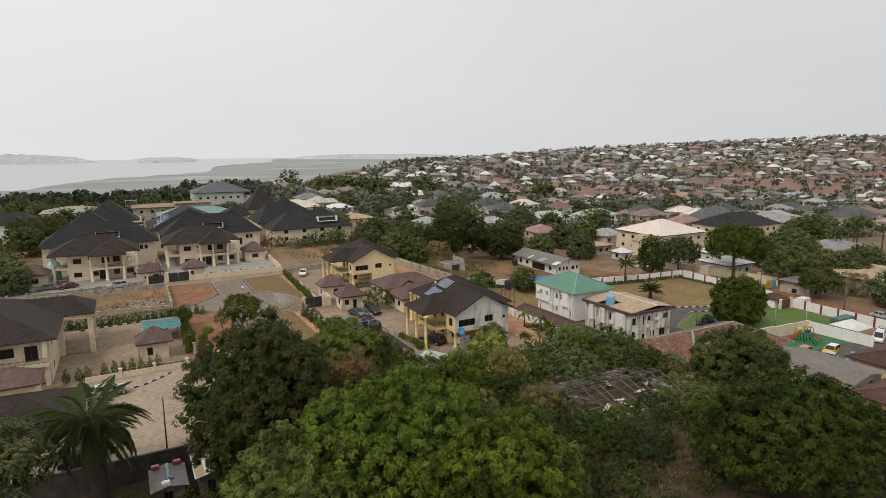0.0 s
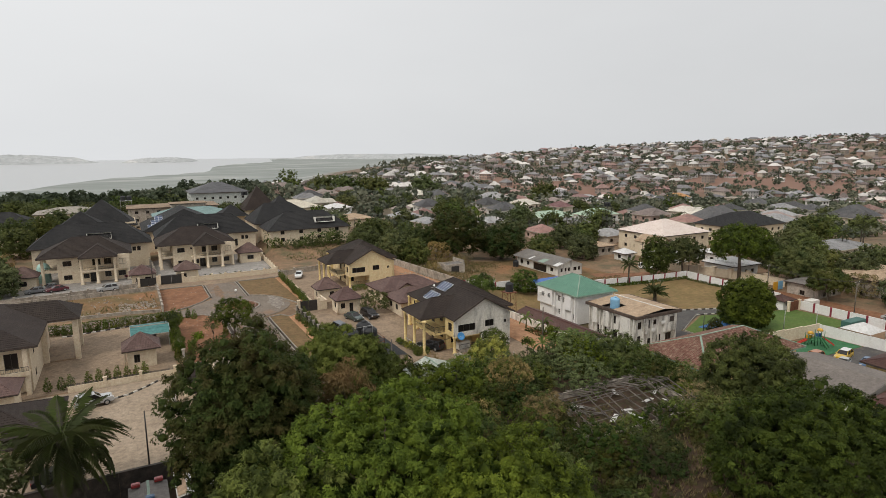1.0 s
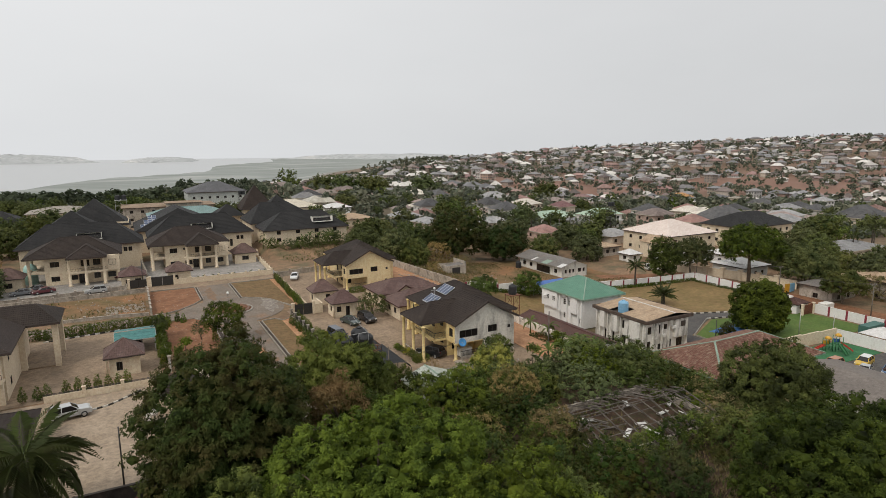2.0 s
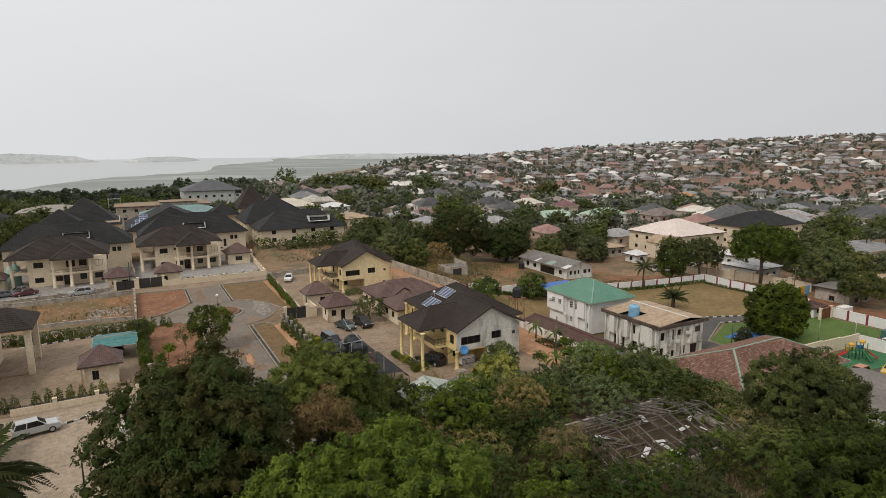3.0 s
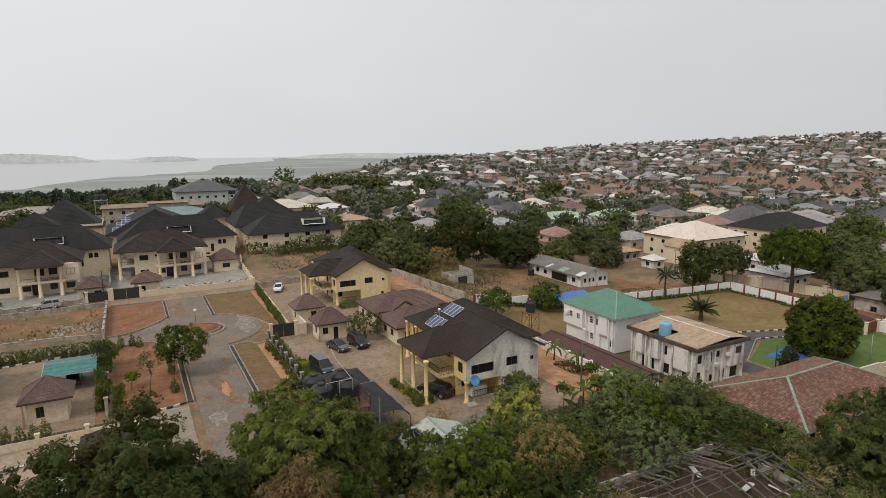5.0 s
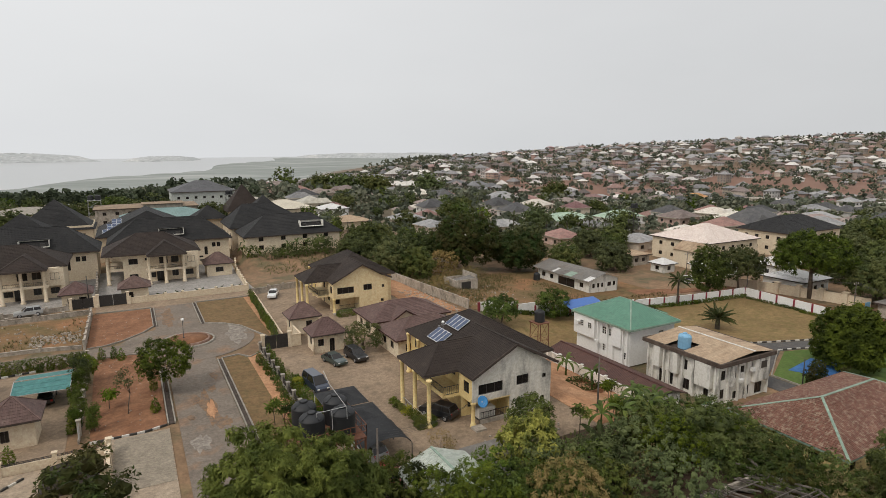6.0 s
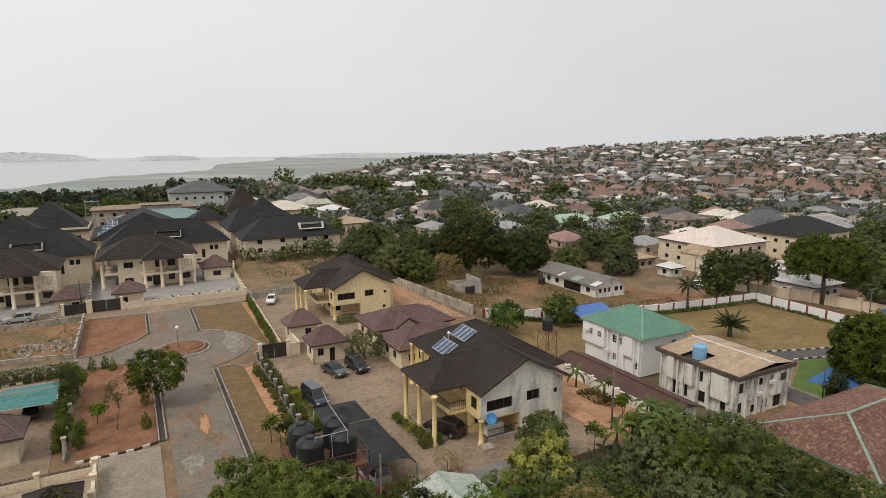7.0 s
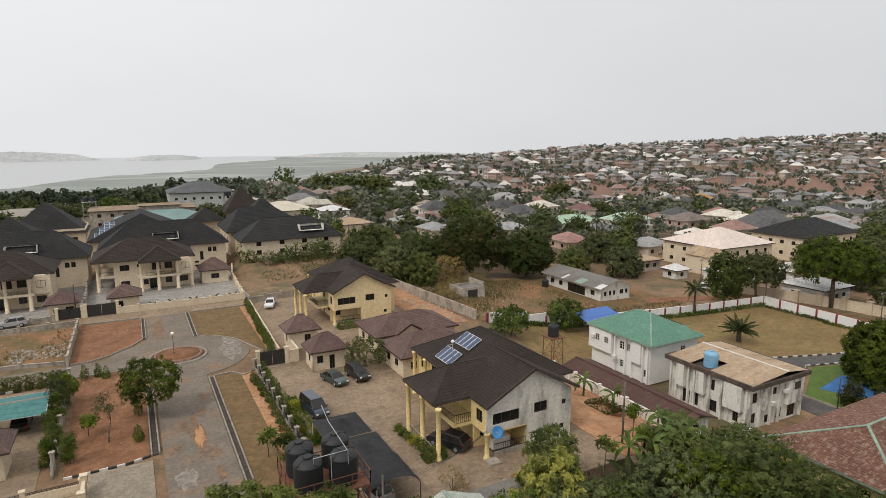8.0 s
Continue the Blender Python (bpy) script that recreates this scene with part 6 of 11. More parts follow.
def bar_fence(name, pts, high, label, mat="metal", every=2.8, postmat=None, low=0.5, step=0.2):
    """Dwarf wall with posts and upright bars between them."""
    t = thing(name, label, "fence", kind="structure")
    pm = postmat or M["mansion"]
    pts = [Vector((*p, 0)) for p in pts]
    for a, b_ in zip(pts, pts[1:]):
        n = max(1, int(round((b_ - a).length / every)))
        for i in range(n):
            p, q = a.lerp(b_, i / n), a.lerp(b_, (i + 1) / n)
            zp = h(p.x, p.y)
            bm = bm_new()
            beam(bm, (p.x, p.y, zp + low / 2 - 0.1), (q.x, q.y, zp + low / 2 - 0.1), 0.2, low + 0.2)
            part("dwarf_wall", bm, pm, t)
            bm = bm_new()
            box(bm, p.x - 0.2, p.x + 0.2, p.y - 0.2, p.y + 0.2, zp - 0.2, zp + high + 0.15, 0.02)
            box(bm, p.x - 0.27, p.x + 0.27, p.y - 0.27, p.y + 0.27, zp + high + 0.15, zp + high + 0.26, 0.02)
            part("post", bm, pm, t)
            bm = bm_new()
            for zz in (low + 0.12, high - 0.1):
                beam(bm, (p.x, p.y, zp + zz), (q.x, q.y, zp + zz), 0.05, 0.05)
            m_ = max(2, int((q - p).length / step))
            for j in range(1, m_):
                c = p.lerp(q, j / m_)
                beam(bm, (c.x, c.y, zp + low), (c.x, c.y, zp + high), 0.03, 0.03)
            part("grille", bm, M[mat], t)
    return t


def metal_gate(x0, x1, y, z, high, label, mat="metal"):
    t = thing("gate", label, "gate", "gates", at=(x0, y, z))
    w = (x1 - x0) / 2
    for s in (0, 1):
        bm = bm_new()
        box(bm, s * w + 0.03, s * w + w - 0.03, -0.03, 0.03, 0.1, high, 0.01)
        leaf = part("gate_leaf", bm, M[mat], t)
        bm = bm_new()
        n = 9
        for i in range(n):
            x = s * w + 0.1 + (w - 0.2) * i / (n - 1)
            beam(bm, (x, -0.05, 0.15), (x, -0.05, high + 0.15), 0.04, 0.03)
        part("gate_grille", bm, M[mat], leaf)
    for x in (-0.25, x1 - x0 + 0.25):
        bm = bm_new()
        box(bm, x - 0.25, x + 0.25, -0.25, 0.25, -0.2, high + 0.2, 0.03)
        box(bm, x - 0.33, x + 0.33, -0.33, 0.33, high + 0.2, high + 0.32, 0.03)
        part("gate_post", bm, M["mansion"], t)
    return t


metal_gate(33.8, 37.4, 121.6, 0.0, 2.3, "closed black steel gate between cream posts")
metal_gate(10.2, 15.0, 163.6, 0.0, 2.3, "closed black steel gate of the mansion")
metal_gate(5.6, 9.2, 163.7, 0.0, 2.0, "closed black steel gate between cream posts")
yard_wall("wall_gate", [(37.7, 121.6), (39.4, 121.6), (39.4, 126.4)], 1.9, M["mansion"], "cream wall beside the gate")
yard_wall("wall_mansion", [(15.6, 163.5), (38.6, 163.5), (38.8, 168), (39.6, 186), (41.5, 199)], 1.25, M["mansion"], "cream wall with capped posts before the mansion", 0.2, 3.2, None, 0.4, 0.3)
yard_wall("wall_mansion_west", [(4.8, 163.7), (-12, 160.8), (-34, 159.6)], 0.9, M["block"], "low weathered wall with stub posts", 0.2, 3.4, None, 0.4, 0.35)
yard_wall("wall_between", [(9.6, 164.5), (9.4, 178), (8.6, 200)], 1.9, M["block"], "weathered wall between the mansions", 0.2, 3.0, None, 0.35, 0.3)
yard_wall("wall_plot", [(9.0, 135.6), (9.1, 158.0)], 1.35, M["block"], "weathered block wall of the rubble plot", 0.2, 3.6, None, 0.36, 0.25)
yard_wall("wall_plot_south", [(-28, 138.6), (-8, 138.4), (3, 137.8), (8.6, 136.4)], 0.55, M["block"], "low crumbling wall of the rubble plot", 0.25, 5.0, None, 0.4, 0.3)
yard_wall("wall_plot_north", [(8.9, 158.4), (-4, 157.6), (-30, 157.0)], 0.9, M["block"], "weathered block wall of the rubble plot", 0.22, 5.0, None, 0.4, 0.3)
bar_fence("fence_drive", [(33.0, 120.9), (33.05, 62)], 1.5, "cream fence posts with dark rails along the drive", postmat=M["kerb"], every=3.0)
bar_fence("fence_west", [(9.8, 129.0), (10.2, 101.0)], 1.6, "grey stone posts with rails beside the red plot", postmat=M["block"], every=2.3, mat="galv")
bar_fence("fence_yard", [(13.0, 97.2), (-5.2, 97.2)], 1.25, "cream dwarf wall with dark bars and capped posts", every=4.5, low=0.9, step=0.18)
yard_wall("wall_north_drive", [(37.5, 126.0), (38.7, 157.6)], 0.9, M["mansion"], "low cream wall behind the hedge", 0.2)
yard_wall("wall_cream_yard", [(38.7, 157.8), (55, 159.6), (71, 160.2)], 1.3, M["block"], "weathered wall with posts behind the cream house", 0.2, 3.6, None, 0.36, 0.25)
yard_wall("wall_field", [(71.2, 160.0), (73.0, 144.0), (75.0, 129.4)], 1.9, M["block"], "weathered grey block wall of the field", 0.22, 4.2, None, 0.3, 0.1)
yard_wall("wall_school", [(76.5, 127.9), (149.6, 121.6), (147.4, 91.5)], 2.05, M["white"], "white wall panels with maroon posts", 0.2, 4.4, M["redpaint"], 0.42, 0.12)
yard_wall("wall_school_east", [(144.6, 85.2), (144.0, 66), (143.8, 40)], 2.05, M["white"], "white wall panels with maroon posts", 0.2, 4.0, M["redpaint"], 0.42, 0.12)
yard_wall("wall_shed", [(75.1, 106.2), (75.3, 81.0), (76.5, 79.5), (83.6, 79.0)], 1.6, M["stained"], "mould-stained wall along the orange yard", 0.22, 5.0)
ys = thing("wall_yard_south", "dark mould-blackened retaining wall of the yard", "wall", kind="structure")
for i in range(6):
    xa, xb = -24 + i * 6.25, -24 + (i + 1) * 6.25
    bm = bm_new()
    box(bm, xa, xb - 0.02, 69.75, 70.0, -3.0, 0.3)
    part("wall_panel", bm, M["darkwall"], ys)
    bm = bm_new()
    box(bm, xa, xb - 0.02, 69.7, 70.05, 0.3, 0.37)
    part("coping", bm, M["darkwall"], ys)
yard_wall("wall_apron", [(13.2, 96.9), (13.2, 84.2)], 1.35, M["mansion"], "cream wall with capped piers beside the apron", 0.2, 3.1, None, 0.5, 0.5)
yard_wall("wall_yard_side", [(13.4, 70.2), (13.4, 84)], 2.0, M["darkwall"], "dark mould-blackened yard wall", 0.25)
yard_wall("wall_play", [(111.0, 71.4), (128.0, 71.0)], 2.3, M["mansion"], "tan wall of the playground", 0.2)
yard_wall("wall_white_hoarding", [(128.0, 70.9), (128.4, 58.6)], 2.2, M["white"], "white hoarding panels beside the car park", 0.12, 2.4, M["galv"], 0.1, 0.2)
yard_wall("wall_pink_house", [(152.0, 139.0), (156, 128.6), (161.5, 110.0), (163, 100)], 2.4, M["mansion"], "tan boundary wall with tall piers", 0.25, 5.2, None, 1.1, 0.5)
# gate of the school
sg = small_hut("gate_lodge", 139.4, 144.4, 85.6, 90.2, -3.4 + 5.7, 1.0, M["deepmaroon"], M["white"], "small white gate lodge with red roof", 0.4, {"front": [(1.2, 2.2, 0.9, 1.9)]}, z=-5.7)
metal_gate(140.0, 143.6, 84.6, -5.7, 2.3, "maroon steel school gate", "rustmetal")

# ---- buildings of the middle distance ----
zs = thing("long_barrack", "long low building with weathered zinc gable roof", "house")
body(zs, 116.4, 125.8, 140.6, 161.4, -5.6, -2.15, M["stained"], front=[(1.0, 1.8, 1.6, 2.7), (2.6, 3.3, 1.6, 2.7), (3.9, 4.6, 1.6, 2.7), (6.0, 7.2, 1.6, 2.7), (7.8, 8.6, 1.6, 2.7)], left=[(1.5, 3, 1.4, 2.6), (5, 6.4, 1.4, 2.6), (8.5, 15, 0.6, 2.8), (17, 18.4, 1.4, 2.6)])
bm = bm_new()
hip_roof(bm, 115.2, 127.0, 139.6, 162.6, -2.0, 1.7, "y", 0, 0, 9, 0)
part("roof", bm, M["zinc"], zs)
bm = bm_new()
for yy in (140.6, 161.4):
    for tri in (((116.4, yy, -2.15), (125.8, yy, -2.15), (121.1, yy, -0.5)), ((121.1, yy + 0.02, -0.5), (125.8, yy + 0.02, -2.15), (116.4, yy + 0.02, -2.15))):
        bm.faces.new([bm.verts.new(v) for v in tri])
part("gable", bm, M["stained"], zs)
for y0, y1, mat in ((139.8, 141.9, "zinclight"), (146.5, 149.2, "greencap"), (149.6, 151.4, "zinc"), (153.4, 154.4, "zinclight")):
    bm = bm_new()
    kz = 1.7 / 5.9
    slope(bm, (115.4, y1, -1.93), (115.4, y0, -1.93), (121.1, y0, -1.93 + 5.6 * kz), (121.1, y1, -1.93 + 5.6 * kz), 9, 0)
    part("roof_patch", bm, M[mat], zs, "paler replacement roof sheet")
water_tank("water_tank", 113.8, 158.6, h(113.8, 158.6), 0.9, 2.2, M["blackplastic"], "black plastic water tank beside the barrack")

shk = thing("ruined_shack", "roofless crumbling block shack in the field", "shack", at=(0, 0, h(86, 150)))
bm = bm_new()
wall_run(bm, (82.8, 147.6), (88.2, 147.6), -0.4, 2.6, [(1.0, 3.6, 0.5, 2.4)], 0.2)
wall_run(bm, (88.2, 147.81), (88.2, 154.4), -0.4, 3.4, [(2, 3, 1.4, 2.4)], 0.2)
wall_run(bm, (82.8, 154.4), (82.8, 147.81), -0.4, 2.3, (), 0.2)
wall_run(bm, (88.0, 154.6), (82.8, 154.6), -0.4, 2.0, (), 0.2)
part("wall", bm, M["block"], shk)
bm = bm_new()
box(bm, 83.8, 86.4, 147.7, 147.76, 0.1, 2.0)
part("door", bm, M["metal"], shk)
bm = bm_new()
slope(bm, (83.1, 148.0, 2.3), (87.9, 148.0, 2.6), (87.9, 151.0, 2.7), (83.1, 151, 2.2), 9, 0)
part("roof_remnant", bm, M["zinc"], shk)

pk = block_house("large_house", 172, 196, 150.5, 172, -5.6, 1.4, 4.4, M["mansion"], surface("pale_pink_roof", (0.60, 0.51, 0.455), (0.66, 0.57, 0.51), 0.3, 0.6, random=0.05, uvlines=(3, 0, 0.6)), "large beige house with pale pink hipped roof", every=4.2, course=0.6, sides="fl", axis="x")
bm = bm_new()
slope(bm, (-19.5, -4, 5.2), (-19.5, -13.5, 5.2), (-15, -13.5, 7.4), (-15, -4, 7.4), 0.6)
slope(bm, (-10.5, -13.5, 5.2), (-10.5, -4, 5.2), (-15, -4, 7.4), (-15, -13.5, 7.4), 0.6)
part("porch_roof", bm, M["rustroof"], pk)
bm = bm_new()
wall_run(bm, (-19, -13.0), (-11, -13.0), -1, 5.2, [(2.5, 5.5, 4.2, 5.4), (2, 3.2, 2, 3.2)], 0.2)
bm.faces.new([bm.verts.new(v) for v in ((-19, -13.0, 5.2), (-11, -13.0, 5.2), (-15, -13.0, 7.1))])
wall_run(bm, (-19, -4), (-19, -12.79), -1, 5.2, (), 0.2)
part("porch_wall", bm, M["mansion"], pk)
block_house("apartment_block", 208, 238, 148, 166, -8.5, 2.2, 4.6, M["mansion"], M["blackroof"], "cream three-storey apartment block with black roof", 3, "x", every=3.6, course=0.7, sides="fl")
block_house("small_house", 160.5, 171, 138.5, 147, -6.2, -2.9, 1.8, M["white"], M["zinclight"], "small white house with pale sheet roof", 1, every=3)
block_house("small_house", 153, 157.6, 150, 154.8, -6.0, -3.1, 1.5, M["stained"], M["zinclight"], "small white gabled house with pale roof", 1, every=3, course=9)
block_house("small_house", 149, 160, 162, 170, -5.6, -2.4, 1.2, M["block"], M["rustroof"], "low house with rusty sheet roof", 1, every=3, course=9)
block_house("small_house", 178, 190, 132, 141, -6.4, -2.8, 1.4, M["white"], M["zinclight"], "low white house with pale sheet roof", 1, every=3, course=9)
block_house("small_house", 163, 174, 115.5, 126, -6.2, -2.6, 1.9, M["white"], M["zinclight"], "white house with pale zinc hipped roof", 1, every=3, course=9)
block_house("canopy_house", 157.5, 168, 88, 96, -6.4, -2.4, 0.7, M["block"], M["zinc"], "low building with flat weathered roof", 1, every=3, course=9)
block_house("flat_hall", 172, 196, 76, 94, -6.8, -1.4, 1.2, M["block"], M["rustroof"], "low hall with broad dusty roof", 1, every=4, course=9)
yh = block_house("yellow_house", 109.8, 130, 42.5, 53.2, -5.3, -2.2, 2.3, M["yellow"], M["deepmaroon"], "yellow house with deep maroon roof", 1, every=3.4, course=0.5)
yh = block_house("yellow_house", 92.4, 112, 32.0, 43.8, -4.9, -1.6, 2.4, M["yellow"], M["deepmaroon"], "yellow house with maroon roof beside the shed", 1, every=3.4, course=0.5)
gs = thing("grey_shed", "low shed with smooth grey sheet roof", "shed")
body(gs, 92.6, 105.6, 46.6, 58.4, -5.0, -2.2, M["white"], front=[(2, 3, 0.9, 1.9), (6, 7, 0.9, 1.9), (9.5, 10.6, 0.0, 2.1)])
bm = bm_new()
hip_roof(bm, 91.4, 107.0, 45.0, 59.6, -2.1, 1.5, "y", 0, 0, 9, 0)
part("roof", bm, surface("dusty_grey_brown_sheet", (0.15, 0.13, 0.115), (0.19, 0.165, 0.145), 0.2, 0.75, None, bump=0.1, uvlines=(3, 0, 0.3)), gs)
bm = bm_new()
for yy in (46.6, 58.4):
    for tri in (((92.6, yy, -2.2), (105.6, yy, -2.2), (99.2, yy, -0.75)), ((99.2, yy + 0.02, -0.75), (105.6, yy + 0.02, -2.2), (92.6, yy + 0.02, -2.2))):
        bm.faces.new([bm.verts.new(v) for v in tri])
part("gable", bm, M["white"], gs)
tn = thing("party_tent", "white peaked tent behind the hoarding", "tent", at=(132.5, 65.0, -5.7))
bm = bm_new()
pyr = [(-2.9, -2.9), (2.9, -2.9), (2.9, 2.9), (-2.9, 2.9)]
for a, b_ in zip(pyr, pyr[1:] + pyr[:1]):
    slope(bm, (*a, 2.3), (*b_, 2.3), (0, 0, 3.8), (0, 0, 3.8), 3, 0.0)
part("canopy", bm, M["zinclight"], tn)
for x, y in pyr:
    bm = bm_new()
    ring_stack(bm, [(0, 0.05), (2.3, 0.05)], 6, x * 0.97, y * 0.97)
    part("pole", bm, M["galv"], tn)
bm = bm_new()
box(bm, -2.8, -2.7, -2.8, 2.8, 0, 1.6)
part("side_cloth", bm, M["yellow"], tn)

# buildings behind the mansions
block_house("unfinished_block", 5, 42, 296, 316, -2.5, 7.6, 0.6, M["block"], M["concrete"], "long unfinished concrete block with flat roof", 3, "x", every=4, course=9, sides="f")
block_house("unfinished_block", 22, 36, 290, 300, -2.5, 9.4, 0.5, M["block"], M["concrete"], "raised unfinished concrete block", 3, "x", every=4, course=9, sides="f")
block_house("long_house", 14, 44, 268, 284, -1.5, 6.0, 3.0, M["white"], surface("grey_teal_roof", (0.16, 0.24, 0.23), (0.2, 0.29, 0.28), 0.2, 0.7, uvlines=(2, 0, 0.6)), "pale house with grey-teal roof", 2, "x", every=4, course=9, sides="f")
block_house("grey_villa", 36, 66, 352, 376, -4, 9.4, 5.0, surface("grey_green_render", (0.40, 0.42, 0.39), (0.47, 0.49, 0.46), 0.3, 0.8), surface("slate_grey_roof", (0.09, 0.09, 0.095), (0.12, 0.12, 0.125), 0.3, 0.7), "big grey-green villa with slate roof", 3, "x", every=3.6, course=0.9, sides="fl")
block_house("white_hall", -46, -26, 262, 276, -2, 6.8, 4.2, M["white"], M["blackroof"], "white two-storey building with black roof", 2, "x", every=3.2, sides="fr", course=0.7)
block_house("low_hall", -24, -2, 286, 300, -2, 4.2, 1.6, M["mansion"], M["kerb"], "low building with pale roof", 1, "x", every=4, course=9, sides="f")
block_house("low_hall", -30, -6, 302, 320, -3, 6.4, 2.2, M["mansion"], M["kerb"], "two-storey building with pale roof", 2, "x", every=4, course=9, sides="f")
block_house("cream_villa", 66, 90, 290, 310, -4, 4.6, 3.4, M["mansion"], surface("cream_sheet_roof", (0.5, 0.45, 0.36), (0.58, 0.53, 0.43), 0.3, 0.7), "cream villa with pale sheet roof", 2, "x", every=4, course=9, sides="fl")
block_house("white_villa", 98, 111, 306, 318, -5, 1.8, 2.2, M["white"], M["zinclight"], "white villa with pale zinc roof", 2, "x", every=4, course=9, sides="fl")
block_house("brown_villa", 90, 106, 262, 276, -3.5, 0.8, 2.0, M["mansion"], M["rustroof"], "low house with rusty roof", 1, "x", every=4, course=9, sides="fl")


def tower(x, y, z, tall, w, tanks, label, mat="galv", taper=0.6, near=False):
    """Braced steel tower with a platform and tanks."""
    t = thing("tank_tower", label, "tower", at=(x, y, z))
    wt_ = w * taper
    for sx, sy in ((-1, -1), (1, -1), (1, 1), (-1, 1)):
        bm = bm_new()
        beam(bm, (sx * w / 2, sy * w / 2, -0.3), (sx * wt_ / 2, sy * wt_ / 2, tall), 0.1, 0.1)
        part("leg", bm, M[mat], t)
    n = max(2, int(tall / 2.2))
    for i in range(n):
        za, zb = tall * i / n, tall * (i + 1) / n
        wa, wb = w + (wt_ - w) * i / n, w + (wt_ - w) * (i + 1) / n
        cs = ((-1, -1), (1, -1), (1, 1), (-1, 1))
        bm = bm_new()
        for (ax, ay), (bx, by) in zip(cs, cs[1:] + cs[:1]):
            for zl, wl, thick in ((za, wa, 0.05), (zb, wb, 0.06)):
                beam(bm, (ax * wl / 2, ay * wl / 2, zl), (bx * wb / 2, by * wb / 2, zb), thick, thick)
                if near:
                    part("brace", bm, M[mat], t)
                    bm = bm_new()
        if not near:
            part("bracing", bm, M[mat], t)
        else:
            bm.free()
    if tanks:
        bm = bm_new()
        box(bm, -wt_ / 2 - 0.25, wt_ / 2 + 0.25, -wt_ / 2 - 0.25, wt_ / 2 + 0.25, tall, tall + 0.12)
        part("platform", bm, M[mat], t)
    for dx, dy, r, hh in tanks:
        water_tank("water_tank", x + dx, y + dy, z + tall + 0.12, r, hh, M["blackplastic"], "black plastic water tank on a steel tower", 6)
    return t


tower(75.6, 107.2, h(75.6, 107.2), 5.6, 2.3, [(0, 0, 0.85, 2.1)], "rusty braced water tower", "rustmetal", 0.9, True)
tower(4.5, 312, -3, 13, 5.0, [(-1.2, 0, 1.1, 2.2), (1.3, 0, 1.1, 2.2)], "grey water tower with twin tanks", "galv", 0.9)
tower(200, 208, h(200, 208), 13, 3.0, [(-0.9, 0, 0.8, 1.8), (0.9, 0, 0.8, 1.8)], "tall steel tower with two tanks", "metal", 0.9)
tower(58, 318, h(58, 318), 12, 3.4, [(-0.8, 0, 0.8, 1.8), (0.8, 0, 0.8, 1.8)], "steel tower with twin black tanks", "metal", 0.9)

block_house("small_house", -40, -30, 196, 206, 0, 3.2, 1.8, M["mansion"], M["zinc"], "low cream house with grey sheet roof beside the mansion", 1, "x", every=3, course=9, sides="fr")
block_house("small_house", -34, -22, 232, 244, 0, 3.4, 2.0, M["mansion"], M["rustroof"], "low cream house with rusty roof behind the mansion", 1, "x", every=3, course=9, sides="fr")
block_house("small_house", -26, -14, 270, 280, h(-20, 275), 3.0, 1.4, M["white"], M["zinclight"], "low white house with pale roof behind the mansion", 1, "x", every=3, course=9, sides="fr")


# ---- plants ----
def leaf_mass(rng, centres, outs, leaves_each, length, width, droop=0.25, spread=0.55):
    """Small pointed leaves in sprays: arrays of vertices and quads."""
    n = len(centres)
    c = np.repeat(centres, leaves_each, 0)
    o = np.repeat(outs, leaves_each, 0)
    k = len(c)
    d = rng.normal(0, spread, (k, 3))
    d += o * (0.32 - 0.75 * (d * o).sum(1, keepdims=True))
    d[:, 2] -= droop
    d /= np.linalg.norm(d, axis=1, keepdims=True) + 1e-9
    s = np.cross(d, o + rng.normal(0, 0.3, (k, 3)) + np.array([0, 0, 0.2]))
    s /= np.linalg.norm(s, axis=1, keepdims=True) + 1e-9
    ln = length * rng.uniform(0.65, 1.3, (k, 1))
    wd = width * rng.uniform(0.7, 1.3, (k, 1))
    start = c + rng.normal(0, length * 0.2, (k, 3))
    tip = start + d * ln
    tip[:, 2] -= ln[:, 0] * 0.12
    mid = start + d * ln * 0.45
    v = np.stack([start, mid + s * wd * 0.5, tip, mid - s * wd * 0.5], 1).reshape(-1, 3)
    f = np.arange(k * 4).reshape(-1, 4)
    return v, f


def crown_points(rng, n, rx, ry, rz, lobes, cz=0.0, low=-0.5, lobe=(0.22, 0.38)):
    """Spray places on the skins of many lobes that together make an uneven crown with gaps."""
    lc, lr = [], []
    while len(lc) < lobes:
        u = rng.normal(0, 1, 3)
        u /= np.linalg.norm(u)
        if u[2] < low:
            continue
        q = rng.uniform(0.45, 0.86) if lobe[1] > 0.3 else rng.uniform(0.5, 0.97)
        lc.append(u * q * np.array([rx, ry, rz]))
        lr.append(rng.uniform(*lobe) * min(rx, ry, rz * 1.4))
    lc, lr = np.array(lc), np.array(lr)
    pick = rng.choice(lobes, n, p=(lr ** 2) / (lr ** 2).sum())
    u = rng.normal(0, 1, (n, 3))
    u[:, 2] += 0.5
    u /= np.linalg.norm(u, axis=1, keepdims=True)
    p = lc[pick] + u * (lr[pick] * rng.uniform(0.72, 1.08, n))[:, None]
    p[:, 2] += cz
    return p, u, lc + np.array([0, 0, cz])


_ico = bm_new()
bmesh.ops.create_icosphere(_ico, subdivisions=2, radius=1.0)
ICO_V, ICO_F = np.array([v.co for v in _ico.verts]), np.array([[v.index for v in f.verts] for f in _ico.faces])
_ico.free()
_ico = bm_new()
bmesh.ops.create_icosphere(_ico, subdivisions=1, radius=1.0)
ICO_V1, ICO_F1 = np.array([v.co for v in _ico.verts]), np.array([[v.index for v in f.verts] for f in _ico.faces])
_ico.free()


